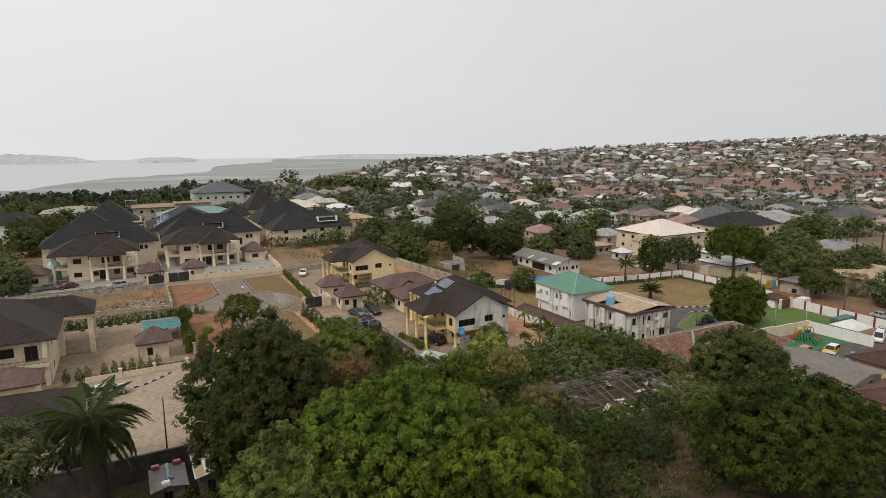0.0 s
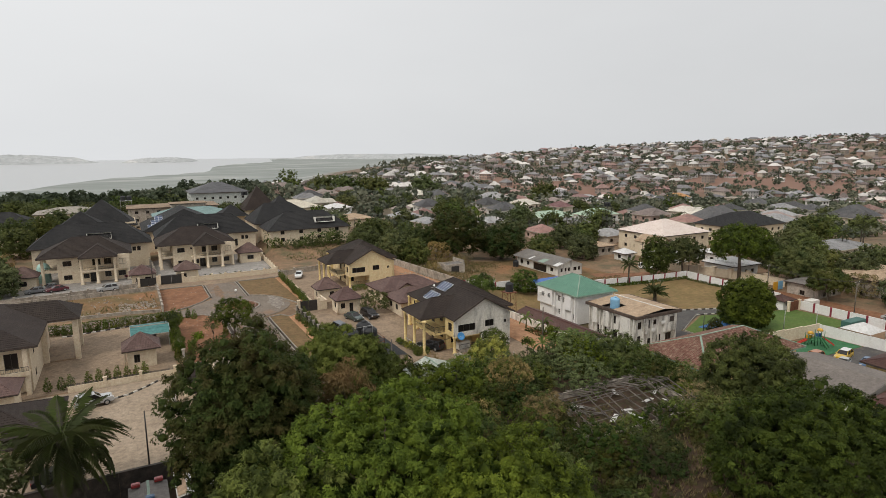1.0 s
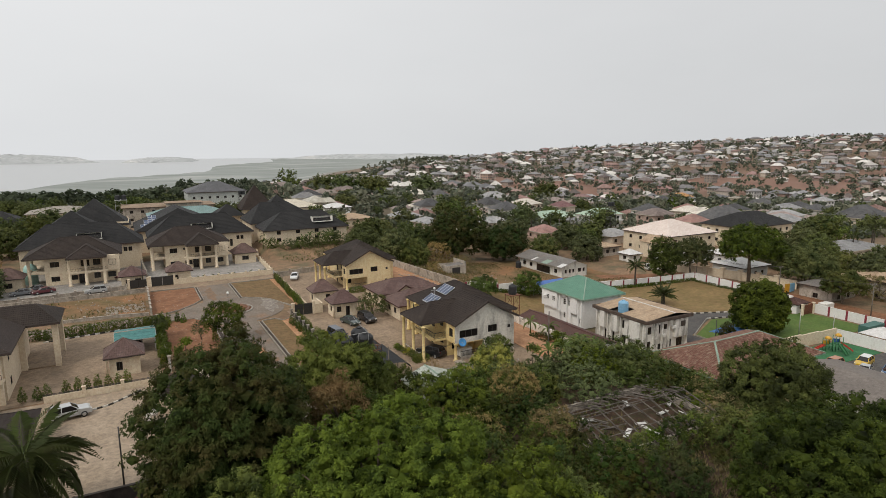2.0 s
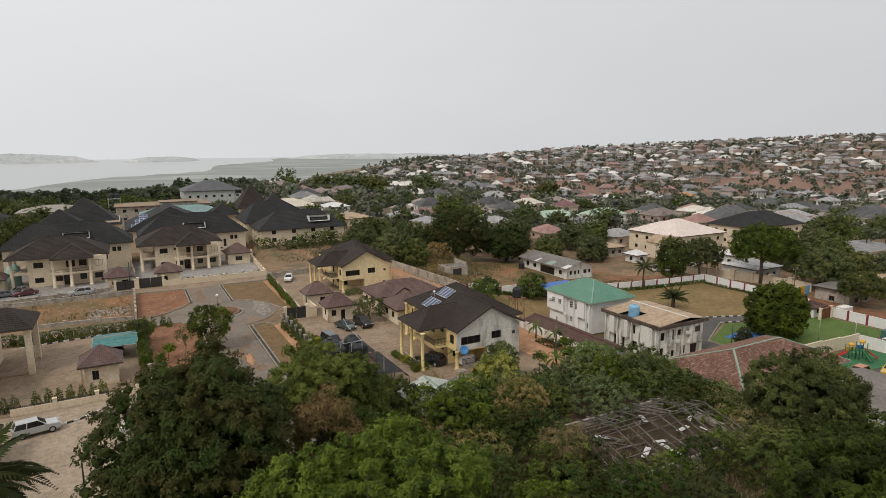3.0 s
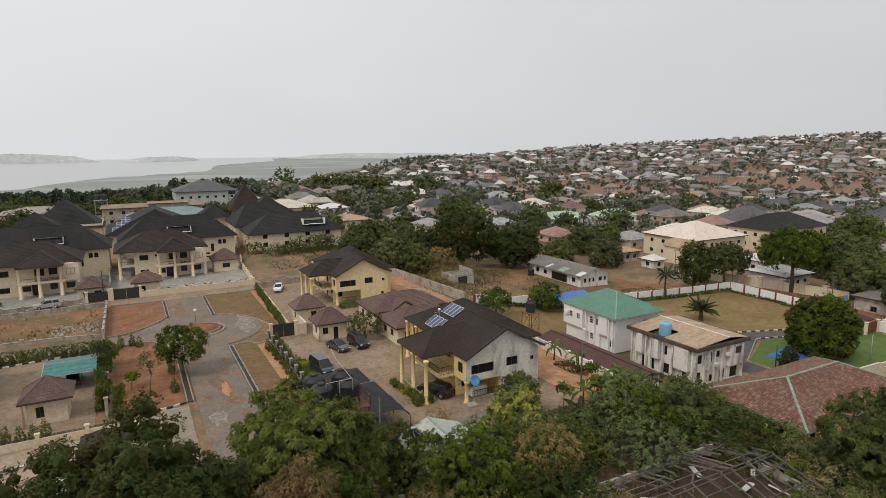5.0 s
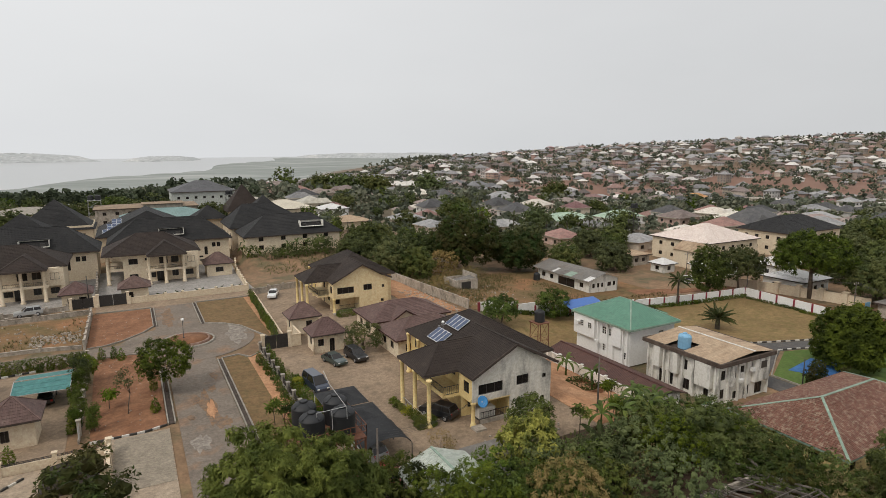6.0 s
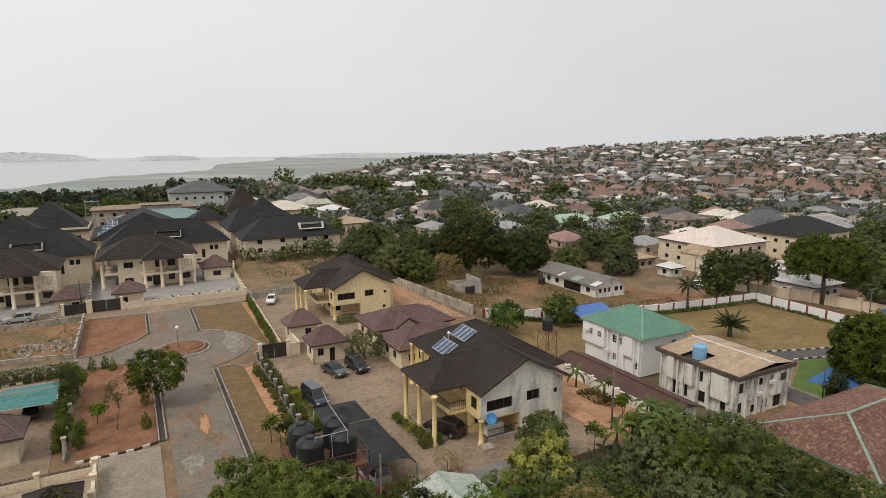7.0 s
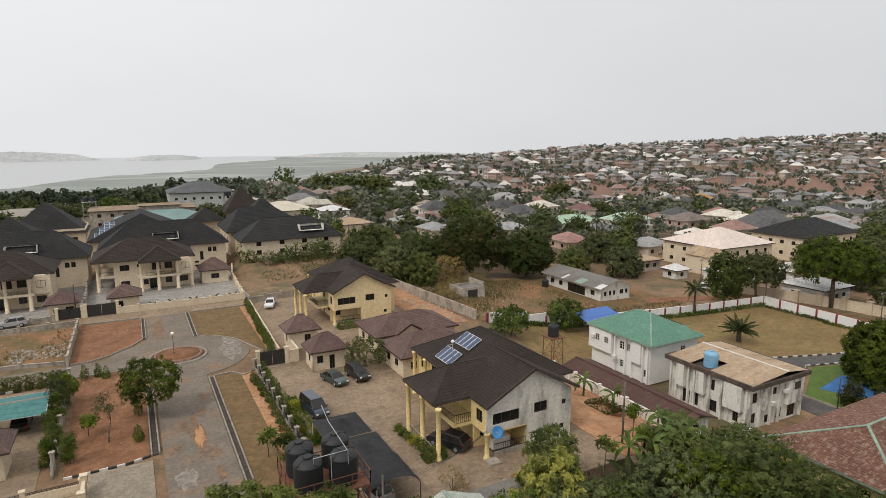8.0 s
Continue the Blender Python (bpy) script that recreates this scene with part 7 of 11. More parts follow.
def leaf_cores(rng, centres, radii, fine):
    """The dense leafy inside of each plume: a ragged, flattened lump under the outer leaves."""
    bv, bf = (ICO_V, ICO_F) if fine else (ICO_V1, ICO_F1)
    k = len(bv)
    v = bv[None] * (radii[:, None, None] * rng.uniform(0.55, 1.0, (len(radii), k, 1))) * np.array([1.0, 1.0, 0.8]) + centres[:, None]
    f = bf[None] + (np.arange(len(radii)) * k)[:, None, None]
    return v.reshape(-1, 3), f.reshape(-1, 3)


def plume_points(rng, rx, ry, rz, cz, clumps, r, per, low=-0.5):
    """Spray places of a crown made of many distinct plumes with shaded gaps between them."""
    total = int(clumps * 2 / (1 - low))
    i = np.arange(total) + 0.5
    z = 1 - 2 * i / total
    a = i * 2.39996 + rng.uniform(0, 6.28)
    u = np.stack([np.sqrt(1 - z * z) * np.cos(a), np.sqrt(1 - z * z) * np.sin(a), z], 1)
    u = u[z > low] + rng.normal(0, 0.35 / math.sqrt(clumps) * 2.2, (int((z > low).sum()), 3))
    u /= np.linalg.norm(u, axis=1, keepdims=True)
    ph = rng.uniform(0, 6.28, 6)
    ang = np.arctan2(u[:, 1], u[:, 0])
    q = 0.96 + 0.08 * np.sin(3 * ang + ph[0]) + 0.07 * np.sin(5 * ang + 4 * u[:, 2] + ph[1]) + 0.06 * np.sin(7 * u[:, 2] + 2 * ang + ph[2]) + rng.uniform(-0.09, 0.07, len(u))
    inner = rng.random(len(u)) < 0.2
    q = np.where(inner, q * 0.75, q)
    lc = u * q[:, None] * np.array([rx, ry, rz]) + np.array([0, 0, cz])
    lr = r * rng.uniform(0.65, 1.4, len(u))
    cores = (lc, lr)
    if rx > 3.0:
        # the shaded inside of a large crown
        cores = (np.concatenate([lc, u[::3] * (q[::3] * 0.66)[:, None] * np.array([rx, ry, rz]) + np.array([0, 0, cz])]), np.concatenate([lr, lr[::3] * 1.8]))
    lc, lr, ub = np.repeat(lc, per, 0), np.repeat(lr, per), np.repeat(u, per, 0)
    d = ub * 0.6 + rng.normal(0, 0.62, ub.shape) + np.array([0, 0, 0.35])
    d /= np.linalg.norm(d, axis=1, keepdims=True)
    p = lc + d * (lr * rng.uniform(0.62, 1.05, len(lr)))[:, None]
    return p, d, u * (q * 0.8)[:, None] * np.array([rx, ry, rz]) + np.array([0, 0, cz]), cores


def limb(bm, pts, radii, segs=7):
    """A bent, tapering branch."""
    rows = []
    for i, (p, r) in enumerate(zip(pts, radii)):
        p = Vector(p)
        a = Vector(pts[max(i - 1, 0)])
        b_ = Vector(pts[min(i + 1, len(pts) - 1)])
        d = (b_ - a).normalized()
        s = d.cross(Vector((0.3, 1, 0.1))).normalized()
        u = s.cross(d).normalized()
        rows.append([bm.verts.new(p + s * (r * math.cos(2 * math.pi * j / segs)) + u * (r * math.sin(2 * math.pi * j / segs))) for j in range(segs)])
    for a, b_ in zip(rows, rows[1:]):
        for j in range(segs):
            f = bm.faces.new((a[j], b_[j], b_[(j + 1) % segs], a[(j + 1) % segs]))
            f.smooth = True
    bm.faces.new(rows[0])
    bm.faces.new(list(reversed(rows[-1])))


def make_tree(name, label, at, tall, rx, ry, rz, leafmat, seed, sprays, each=5, leaf=(0.5, 0.24), lobes=26, trunk=0.3, group="", low=-0.5, droop=0.25, category="tree", barkmat="bark", limbs=6, spread=0.55, lobe=(0.22, 0.38), plume=None):
    """Tree: tapered trunk, limbs that reach the lobes, and a crown of many leaves."""
    rng = np.random.default_rng(seed)
    t = thing(name, label, category, group, at=at)
    cz = tall - rz
    if plume:
        # plume: how many, their radius, sprays in each
        p, u, lc, cores = plume_points(rng, rx, ry, rz, cz, *plume, low)
    else:
        p, u, lc = crown_points(rng, sprays, rx, ry, rz, lobes, cz, low, lobe)
    v, f = leaf_mass(rng, p, u, each, *leaf, droop=droop, spread=spread)
    f = f.tolist()
    if plume and leafmat is not M["leafdry"]:
        cv, cf = leaf_cores(rng, cores[0], cores[1] * (0.74 if rx > 4.0 else 0.5), leaf[0] < 0.25)
        f += (cf + len(v)).tolist()
        v = np.concatenate([v, cv])
    raw("crown", v.tolist(), f, leafmat, t)
    fork = max(tall - rz * 1.75, tall * 0.22)
    bm = bm_new()
    lean = rng.normal(0, 0.12, 2) * fork
    limb(bm, [(0, 0, -0.4), (lean[0] * 0.3, lean[1] * 0.3, fork * 0.5), (lean[0], lean[1], fork)], [trunk * 1.25, trunk, trunk * 0.8], 9)
    part("trunk", bm, M[barkmat], t)
    for i in rng.choice(len(lc), min(limbs, len(lc)), replace=False):
        e = lc[i]
        bm = bm_new()
        m_ = (lean[0] + (e[0] - lean[0]) * 0.5, lean[1] + (e[1] - lean[1]) * 0.5, fork + (e[2] - fork) * 0.6)
        limb(bm, [(lean[0], lean[1], fork - 0.2), m_, tuple(e)], [trunk * 0.5, trunk * 0.3, trunk * 0.08], 6)
        part("limb", bm, M[barkmat], t)
    return t


# large trees of the foreground
make_tree("mango_tree", "broad dark mango tree with bronze new leaves", (12.6, 58.4, -2.4), 18.8, 6.6, 6.2, 8.0, M["leafdark"], 3, 7000, 6, (0.26, 0.11), 170, 0.5, low=-0.85, plume=(760, 0.65, 19))
make_tree("mango_tree", "dark mango tree beside the yard wall", (14.2, 61.6, -2.4), 14.6, 4.4, 4.2, 6.4, M["leafdark"], 4, 2800, 6, (0.26, 0.11), 120, 0.4, low=-0.9, plume=(304, 0.60, 17))
make_tree("neem_tree", "bright green leafy neem tree", (21.4, 46.0, 0), 13.4, 9.2, 8.0, 6.4, M["leafbright"], 5, 6500, 6, (0.26, 0.11), 150, 0.45, droop=0.2, spread=0.6, plume=(623, 0.53, 19))
make_tree("neem_tree", "bright green leafy neem tree", (12.9, 44.4, -2.6), 13.2, 7.2, 6.4, 5.6, M["leafbright"], 36, 3800, 6, (0.26, 0.11), 110, 0.4, droop=0.2, spread=0.6, plume=(377, 0.53, 17))
make_tree("neem_tree", "olive green leafy neem tree", (27.4, 38.0, 0), 11.4, 6.6, 6.0, 5.4, M["leafmid"], 6, 4000, 6, (0.26, 0.11), 110, 0.4, droop=0.2, spread=0.6, plume=(333, 0.53, 17))
make_tree("neem_tree", "spreading mid-green leafy tree", (60.0, 33.0, -0.5), 10.4, 9.6, 8.4, 5.6, M["leafdeep"], 7, 6500, 6, (0.26, 0.11), 150, 0.45, droop=0.2, spread=0.6, plume=(667, 0.57, 17))
make_tree("neem_tree", "spreading mid-green leafy tree", (33.0, 41.0, 0), 7.6, 4.8, 4.4, 3.8, M["leafmid"], 8, 2800, 6, (0.26, 0.11), 80, 0.3, droop=0.2, spread=0.6, plume=(217, 0.47, 15))
make_tree("mango_tree", "rounded dark green tree before the tiled house", (74.4, 49.8, -2.5), 11.2, 6.4, 6.0, 5.6, M["leafdeep"], 9, 4000, 6, (0.26, 0.11), 160, 0.4, low=-0.8, plume=(478, 0.56, 17))
make_tree("neem_tree", "leafy green tree behind the yard", (23.9, 67.4, 0), 12.7, 4.5, 4.2, 5.0, M["leaflime"], 10, 2600, 8, (0.3, 0.1), 110, 0.3, droop=0.35, spread=0.6, plume=(246, 0.52, 17))
make_tree("neem_tree", "leafy green tree behind the yard", (28.4, 69.0, 0), 10.4, 3.4, 3.3, 4.2, M["leaflime"], 11, 2000, 8, (0.3, 0.1), 90, 0.3, droop=0.35, spread=0.6, plume=(174, 0.47, 15))
make_tree("mango_tree", "dense dark tree in the scrub", (25.8, 60.2, 0), 8.0, 4.8, 4.4, 4.2, M["leafdark"], 37, 2400, 7, (0.32, 0.12), 90, 0.3, low=-0.8, plume=(180, 0.6, 16))
make_tree("dry_tree", "dry brown twiggy tree between the green crowns", (22.4, 59.4, 0), 11.8, 3.2, 2.8, 3.4, M["leafdry"], 39, 1100, 6, (0.36, 0.09), 40, 0.2, lobe=(0.18, 0.3))
make_tree("neem_tree", "small leafy tree before the pale shed", (38.6, 65.6, 0), 6.4, 3.4, 3.2, 3.0, M["leafbright"], 38, 1300, 7, (0.3, 0.1), 60, 0.2, plume=(90, 0.5, 14))
make_tree("shrub_tree", "dense green shrub beside the pale shed", (35.0, 73.4, 0), 5.0, 2.5, 2.3, 2.4, M["leafdeep"], 70, 0, 6, (0.28, 0.11), 30, 0.15, low=-0.9, plume=(85, 0.45, 13))
make_tree("shrub_tree", "dense green shrub beside the pale shed", (37.8, 70.4, 0), 4.8, 2.6, 2.4, 2.4, M["leafmid"], 71, 0, 6, (0.28, 0.11), 30, 0.15, low=-0.9, plume=(90, 0.45, 13))
make_tree("dry_tree", "dry orange-brown bushy tree in the scrub", (46.6, 65.4, 0), 5.6, 3.0, 2.6, 2.3, M["leafdry"], 72, 0, 6, (0.32, 0.09), 30, 0.15, low=-0.7, limbs=8, plume=(110, 0.42, 9))
make_tree("dry_tree", "dry straw-coloured twiggy tree in the scrub", (44.0, 54.6, 0), 5.2, 2.4, 2.2, 1.9, M["leafdry"], 73, 0, 6, (0.34, 0.08), 30, 0.15, low=-0.6, limbs=8, plume=(80, 0.42, 9))
make_tree("mango_tree", "dark tree over the western wall", (-10.5, 61, -2.6), 13.4, 5.2, 5.0, 5.0, M["leafolive"], 12, 1700, 6, (0.55, 0.22), 36, 0.35)
make_tree("mango_tree", "dark tree at the western yard", (-4.0, 55.0, -2.6), 5.6, 3.6, 3.6, 2.8, M["leafdark"], 13, 900, 6, (0.5, 0.22), 24, 0.25)
make_tree("road_tree", "small round dark green tree beside the drive", (19.4, 111.6, 0), 7.0, 2.9, 2.8, 2.7, M["leafmid"], 14, 1700, 6, (0.26, 0.09), 80, 0.16, low=-0.7, plume=(150, 0.5, 14))
make_tree("shrub_tree", "yellow-green leafy tree beside the gable house", (48.7, 73.4, 0), 5.4, 3.0, 2.6, 2.6, M["leafyellow"], 15, 1200, 6, (0.34, 0.16), 30, 0.18, plume=(90, 0.45, 13))
make_tree("shrub_tree", "feathery green tree below the gable wall", (52.6, 78.3, 0), 5.0, 2.3, 2.1, 2.2, M["leafbright"], 16, 1000, 6, (0.3, 0.1), 28, 0.16, plume=(80, 0.45, 12))
make_tree("shade_tree", "small spreading tree beside the gatehouse", (47.5, 114.5, 0), 4.2, 2.8, 2.6, 2.0, M["leafolive"], 17, 800, 5, (0.28, 0.11), 26, 0.14, plume=(80, 0.4, 11))
make_tree("sapling", "tall thin dusty sapling in the red plot", (14.9, 106.6, 0), 6.4, 1.15, 1.1, 2.2, M["leafdustyhaze"], 18, 260, 4, (0.22, 0.06), 26, 0.06)
make_tree("sapling", "feathery tall green shrub by the carport", (9.7, 117.2, 0), 5.6, 1.5, 1.5, 2.7, M["leafdustyhaze"], 19, 900, 5, (0.24, 0.07), 60, 0.1, low=-0.95)
for fx, fy, ft_, fs in ((9.8, 113.6, 4.6, 41), (9.5, 110.6, 3.8, 42), (10.0, 107.2, 4.2, 43), (9.7, 104.6, 3.0, 44), (11.6, 103.6, 3.6, 45)):
    make_tree("sapling", "upright dark green shrub along the fence", (fx, fy, 0), ft_, 0.85, 0.85, ft_ * 0.47, M["leafmid"], fs, 420, 5, (0.22, 0.07), 40, 0.06, "fence shrubs", low=-0.95)
make_tree("sapling", "bushy green sapling by the fence", (10.3, 120.2, 0), 4.4, 1.7, 1.6, 2.0, M["leafbright"], 20, 420, 5, (0.36, 0.12), 16, 0.09)
make_tree("wispy_shrub", "wispy leafless shrub beside the hedge", (43.0, 80.6, 0), 2.8, 1.7, 1.7, 1.5, M["leafdry"], 21, 160, 4, (0.3, 0.06), 16, 0.07)
make_tree("shrub_tree", "green bush at the field wall", (77.6, 121.6, h(77.6, 121.6)), 5.0, 3.2, 2.8, 2.4, M["leafmid"], 22, 800, 5, (0.36, 0.16), 26, 0.18, plume=(90, 0.5, 11))
make_tree("shade_tree", "round green tree by the white wall", (92.6, 125.0, h(92.6, 125)), 5.6, 3.2, 3.0, 2.6, M["leafmid"], 23, 900, 5, (0.36, 0.16), 28, 0.2, low=-0.8, plume=(100, 0.5, 11))
make_tree("shade_tree", "bright bush behind the gable house", (66.5, 112.0, h(66.5, 112)), 3.6, 2.6, 2.2, 1.8, M["leafbright"], 24, 500, 5, (0.36, 0.16), 18, 0.12, plume=(60, 0.5, 10))
make_tree("mango_tree", "big dark round tree behind the field", (102, 177, -3.2), 15.0, 9.4, 8.4, 7.0, M["leafdark"], 25, 2600, 5, (0.5, 0.24), 60, 0.5, low=-0.85, plume=(330, 1.0, 12))
make_tree("mango_tree", "dark round tree behind the field", (117, 171.5, -4.6), 10.4, 7.2, 6.4, 5.0, M["leafdark"], 26, 1700, 5, (0.5, 0.24), 44, 0.4, low=-0.9, plume=(230, 0.9, 12))
make_tree("shade_tree", "dense green tree by the wall corner", (141.2, 126.0, -6.0), 12.6, 4.0, 3.8, 5.6, M["leafmid"], 27, 1700, 5, (0.42, 0.2), 44, 0.35, low=-0.85, plume=(200, 0.7, 12))
make_tree("shade_tree", "spreading tree along the dirt road", (152.5, 125.5, -6.0), 11.2, 5.4, 5.0, 4.0, M["leafolive"], 28, 1500, 5, (0.42, 0.2), 40, 0.3, low=-0.6, plume=(170, 0.7, 11))
make_tree("rain_tree", "wide spreading dark tree along the road", (161.0, 112.5, -6.0), 16.0, 8.6, 8.0, 5.2, M["leafdeep"], 29, 2600, 5, (0.45, 0.2), 60, 0.5, low=-0.6, plume=(280, 0.85, 12))
make_tree("rain_tree", "olive spreading tree along the road", (168.5, 101.0, -6.2), 11.2, 7.0, 6.6, 4.6, M["leafolive"], 30, 1900, 5, (0.45, 0.2), 50, 0.4, low=-0.7, plume=(220, 0.85, 11))
make_tree("almond_tree", "round broad-leaved tree on the lawn", (119.6, 81.6, -5.5), 10.3, 5.1, 5.0, 5.1, M["leafmid"], 31, 3000, 6, (0.42, 0.22), 70, 0.4, low=-0.8, plume=(300, 0.7, 13))
make_tree("shade_tree", "small tree beside the road", (158.5, 86.0, -6.2), 8.4, 4.6, 4.4, 3.2, M["leafolive"], 32, 900, 5, (0.42, 0.2), 30, 0.25, plume=(130, 0.65, 10))
make_tree("shade_tree", "dusty haze-paled tree behind the dirt road", (176.0, 104, -6.6), 9.0, 6.0, 5.6, 3.8, M["leafdustyhaze"], 33, 1200, 5, (0.45, 0.2), 36, 0.3, plume=(180, 0.8, 11))
make_tree("conical_tree", "dark clipped conical tree by the court", (106.6, 79.4, -5.2), 4.2, 1.9, 1.9, 2.3, M["leafdark"], 34, 700, 5, (0.3, 0.14), 30, 0.15, low=-1.0)
make_tree("round_bush", "dark clipped round bush by the court", (114.6, 78.8, -5.4), 2.2, 1.6, 1.6, 1.2, M["leafdark"], 35, 450, 5, (0.28, 0.14), 20, 0.12, low=-1.0)

# mid-distance trees: six built once, then repeated
kinds = []
for i, (lm, rx, rz, tall) in enumerate((("leafdustyhaze", 5.4, 4.4, 9.4), ("leafdustyhaze", 5.0, 4.2, 8.6), ("leafolive", 4.6, 3.8, 7.6), ("leafmid", 4.0, 4.8, 10.0), ("leafolive", 6.2, 4.2, 9.0), ("leafdry", 3.8, 3.0, 6.0))):
    kinds.append((lm, rx, rz, tall, 40 + i))
mid_sites = [(78, 172, 1), (73.5, 166.5, 2), (84.5, 180.5, 0), (70, 181, 1), (90, 169, 5), (79.5, 163.0, 2), (88, 186, 3), (79, 199, 1), (83, 200, 4), (96, 192, 0), 
             (134, 171, 2), (143, 160, 1), (124, 187, 4), (150, 168, 3), (110, 194, 1), (152, 180, 1),
             (140, 200, 4), (158, 188, 2), (168, 186, 1), (202, 140, 0), (196, 128, 2), (186, 118, 1), (182, 132, 5), (208, 120, 0), (218, 132, 4),
             (192, 104, 2), (204, 98, 1), (184, 92, 0), (172, 66, 2), (166, 72, 1), (180, 60, 0), (196, 70, 4), (152, 62, 2), (160, 50, 1), (171, 84, 5), (-34, 205, 0), (-44, 215, 1), (-40, 232, 3), (-28, 240, 2), (-50, 190, 4), (-24, 168, 1), (-27, 176, 0), (-33, 214, 2), (-26, 226, 1), (-30, 250, 0), (-24, 262, 4), (-36, 280, 1), (-20, 282, 0), (-28, 196, 5)]
rng = np.random.default_rng(77)
for k in range(80):
    zz, tt = rng.uniform(252, 385), rng.uniform(-0.86, -0.28)
    if tt > -0.42 and zz > 330:
        continue
    s_ = tt * zz
    mid_sites.append((FX * zz + FY * s_, FY * zz - FX * s_, int(rng.integers(0, 5))))
masters = {}
for x, y, kind in mid_sites:
    if 5 < x < 44 and 266 < y < 318:
        continue
    lm, rx, rz, tall, seed = kinds[kind]
    near = FX * x + FY * y < 232
    if near and (kind, 1) not in masters:
        masters[(kind, 1)] = make_tree("tree", "leafy tree at the edge of the field", (x, y, h(x, y)), tall, rx, rx * 0.94, rz, M[lm], seed + 10, 0, 4, (0.55, 0.28), 60, 0.28, "field trees", limbs=3, low=-0.8, plume=(int(4.6 * rx * rx), 0.92, 7))
    elif near:
        copy_thing(masters[(kind, 1)], pose(x, y, h(x, y) - rng.uniform(0, 1.0), 0, 0, rng.uniform(0, 360)))
    elif kind not in masters:
        masters[kind] = make_tree("tree", "leafy tree among the houses", (x, y, h(x, y)), tall, rx, rx * 0.94, rz, M[lm], seed, 0, 3, (1.0, 0.55), 50, 0.28, "town trees", limbs=1, low=-0.85, plume=(int(2.4 * rx * rx), 1.2, 4))
    else:
        copy_thing(masters[kind], pose(x, y, h(x, y) - rng.uniform(0, 1.4), 0, 0, rng.uniform(0, 360)))


# ---- palms and bananas ----
def frond_mesh(length, width, pairs, arch, seed, name="frond"):
    """A feathered frond along +x from the origin that arches down."""
    rng = np.random.default_rng(seed)
    vs, fs = [], []

    def at(s):
        return np.array([length * s * (1 - 0.18 * arch * s), 0.0, length * (0.42 * s - arch * s * s * 0.75)])
    for i in range(8):
        a, b_ = at(i / 8), at((i + 1) / 8)
        w = 0.05 * (1 - i / 9)
        k = len(vs)
        vs += [a + (0, w, 0), a - (0, w, 0), b_ - (0, w * 0.85, 0), b_ + (0, w * 0.85, 0)]
        fs.append((k, k + 1, k + 2, k + 3))
    for i in range(pairs):
        s = 0.12 + 0.88 * i / (pairs - 1)
        p = at(s)
        ln = width * (math.sin(math.pi * min(1, s * 0.9 + 0.12)) * 0.9 + 0.12) * rng.uniform(0.85, 1.1)
        for side in (-1, 1):
            d = np.array([0.55, side * 0.8, -0.45 - 0.3 * rng.random()])
            d /= np.linalg.norm(d)
            q = p + d * ln
            m_ = p + d * ln * 0.5 + np.array([0.05, 0, 0.03])
            w = np.array([0.078, 0, 0.03]) * (1 + 0.4 * rng.random())
            k = len(vs)
            vs += [p - w * 0.6, m_ - w, q, m_ + w]
            fs.append((k, k + 1, k + 2, k + 3))
    me = bpy.data.meshes.new(name)
    me.from_pydata([tuple(v) for v in vs], [], fs)
    me.materials.append(M["leafpalm"])
    return me


def make_palm(name, label, at, trunk_h, r, frond_len, width, count, seed, lean=(0, 0), pairs=26, arch=0.75, low=-35):
    rng = np.random.default_rng(seed)
    t = thing(name, label, "palm", at=at)
    bm = bm_new()
    n = 7
    limb(bm, [(lean[0] * (i / n) ** 2, lean[1] * (i / n) ** 2, -0.3 + (trunk_h + 0.3) * i / n) for i in range(n + 1)], [r * (1.3 - 0.4 * i / n + (0.06 if i % 2 else 0)) for i in range(n + 1)], 9)
    part("trunk", bm, M["palmtrunk"], t)
    ms = [frond_mesh(frond_len, width, pairs, arch * k, seed + j) for j, k in enumerate((0.7, 1.0, 1.3))]
    for i in range(count):
        el = low + (75 - low) * (1 - (i + 0.5) / count) ** 1.0
        m_ = Matrix.Translation((lean[0], lean[1], trunk_h)) @ pose(0, 0, 0, 0, 0, i * 137.5 + rng.uniform(-12, 12)) @ pose(0, 0, 0, 0, -(el - 18) * 0.8, 0) @ Matrix.Scale(rng.uniform(0.85, 1.08), 4)
        again("frond", ms[i % 3], t, m_)
    return t


make_palm("oil_palm", "oil palm with long drooping fronds by the dark wall", (-2.4, 65.6, -2.7), 9.6, 0.75, 6.4, 1.5, 46, 51, (-0.6, 0.2), 38, 1.0, -50)
make_palm("coconut_palm", "tall coconut palm inside the white wall", (126.8, 122.6, h(126.8, 122.6)), 6.2, 0.2, 3.6, 0.75, 20, 52, (0.4, 0.2))
make_palm("date_palm", "stout palm on the dry playing field", (119.0, 106.0, -5.5), 2.6, 0.4, 3.9, 0.6, 34, 53, arch=0.5, low=-10)
make_palm("small_palm", "small palm behind the gable house yard", (57.6, 73.0, 0), 1.6, 0.2, 3.0, 0.7, 16, 54)
royal = make_palm("royal_palm", "slender palm among the houses", (178, 210, h(178, 210)), 9.0, 0.22, 3.2, 0.75, 16, 55, pairs=14)
tagged(royal, group="royal palms")
for x, y in ((171, 215), (165, 222), (184, 207), (160, 214), (150, 222), (236, 118), (243, 112), (250, 124), (258, 116), (228, 120), (206, 228), (214, 222)):
    copy_thing(royal, pose(x, y, h(x, y) - rng.uniform(0, 2), 0, 0, rng.uniform(0, 360)))


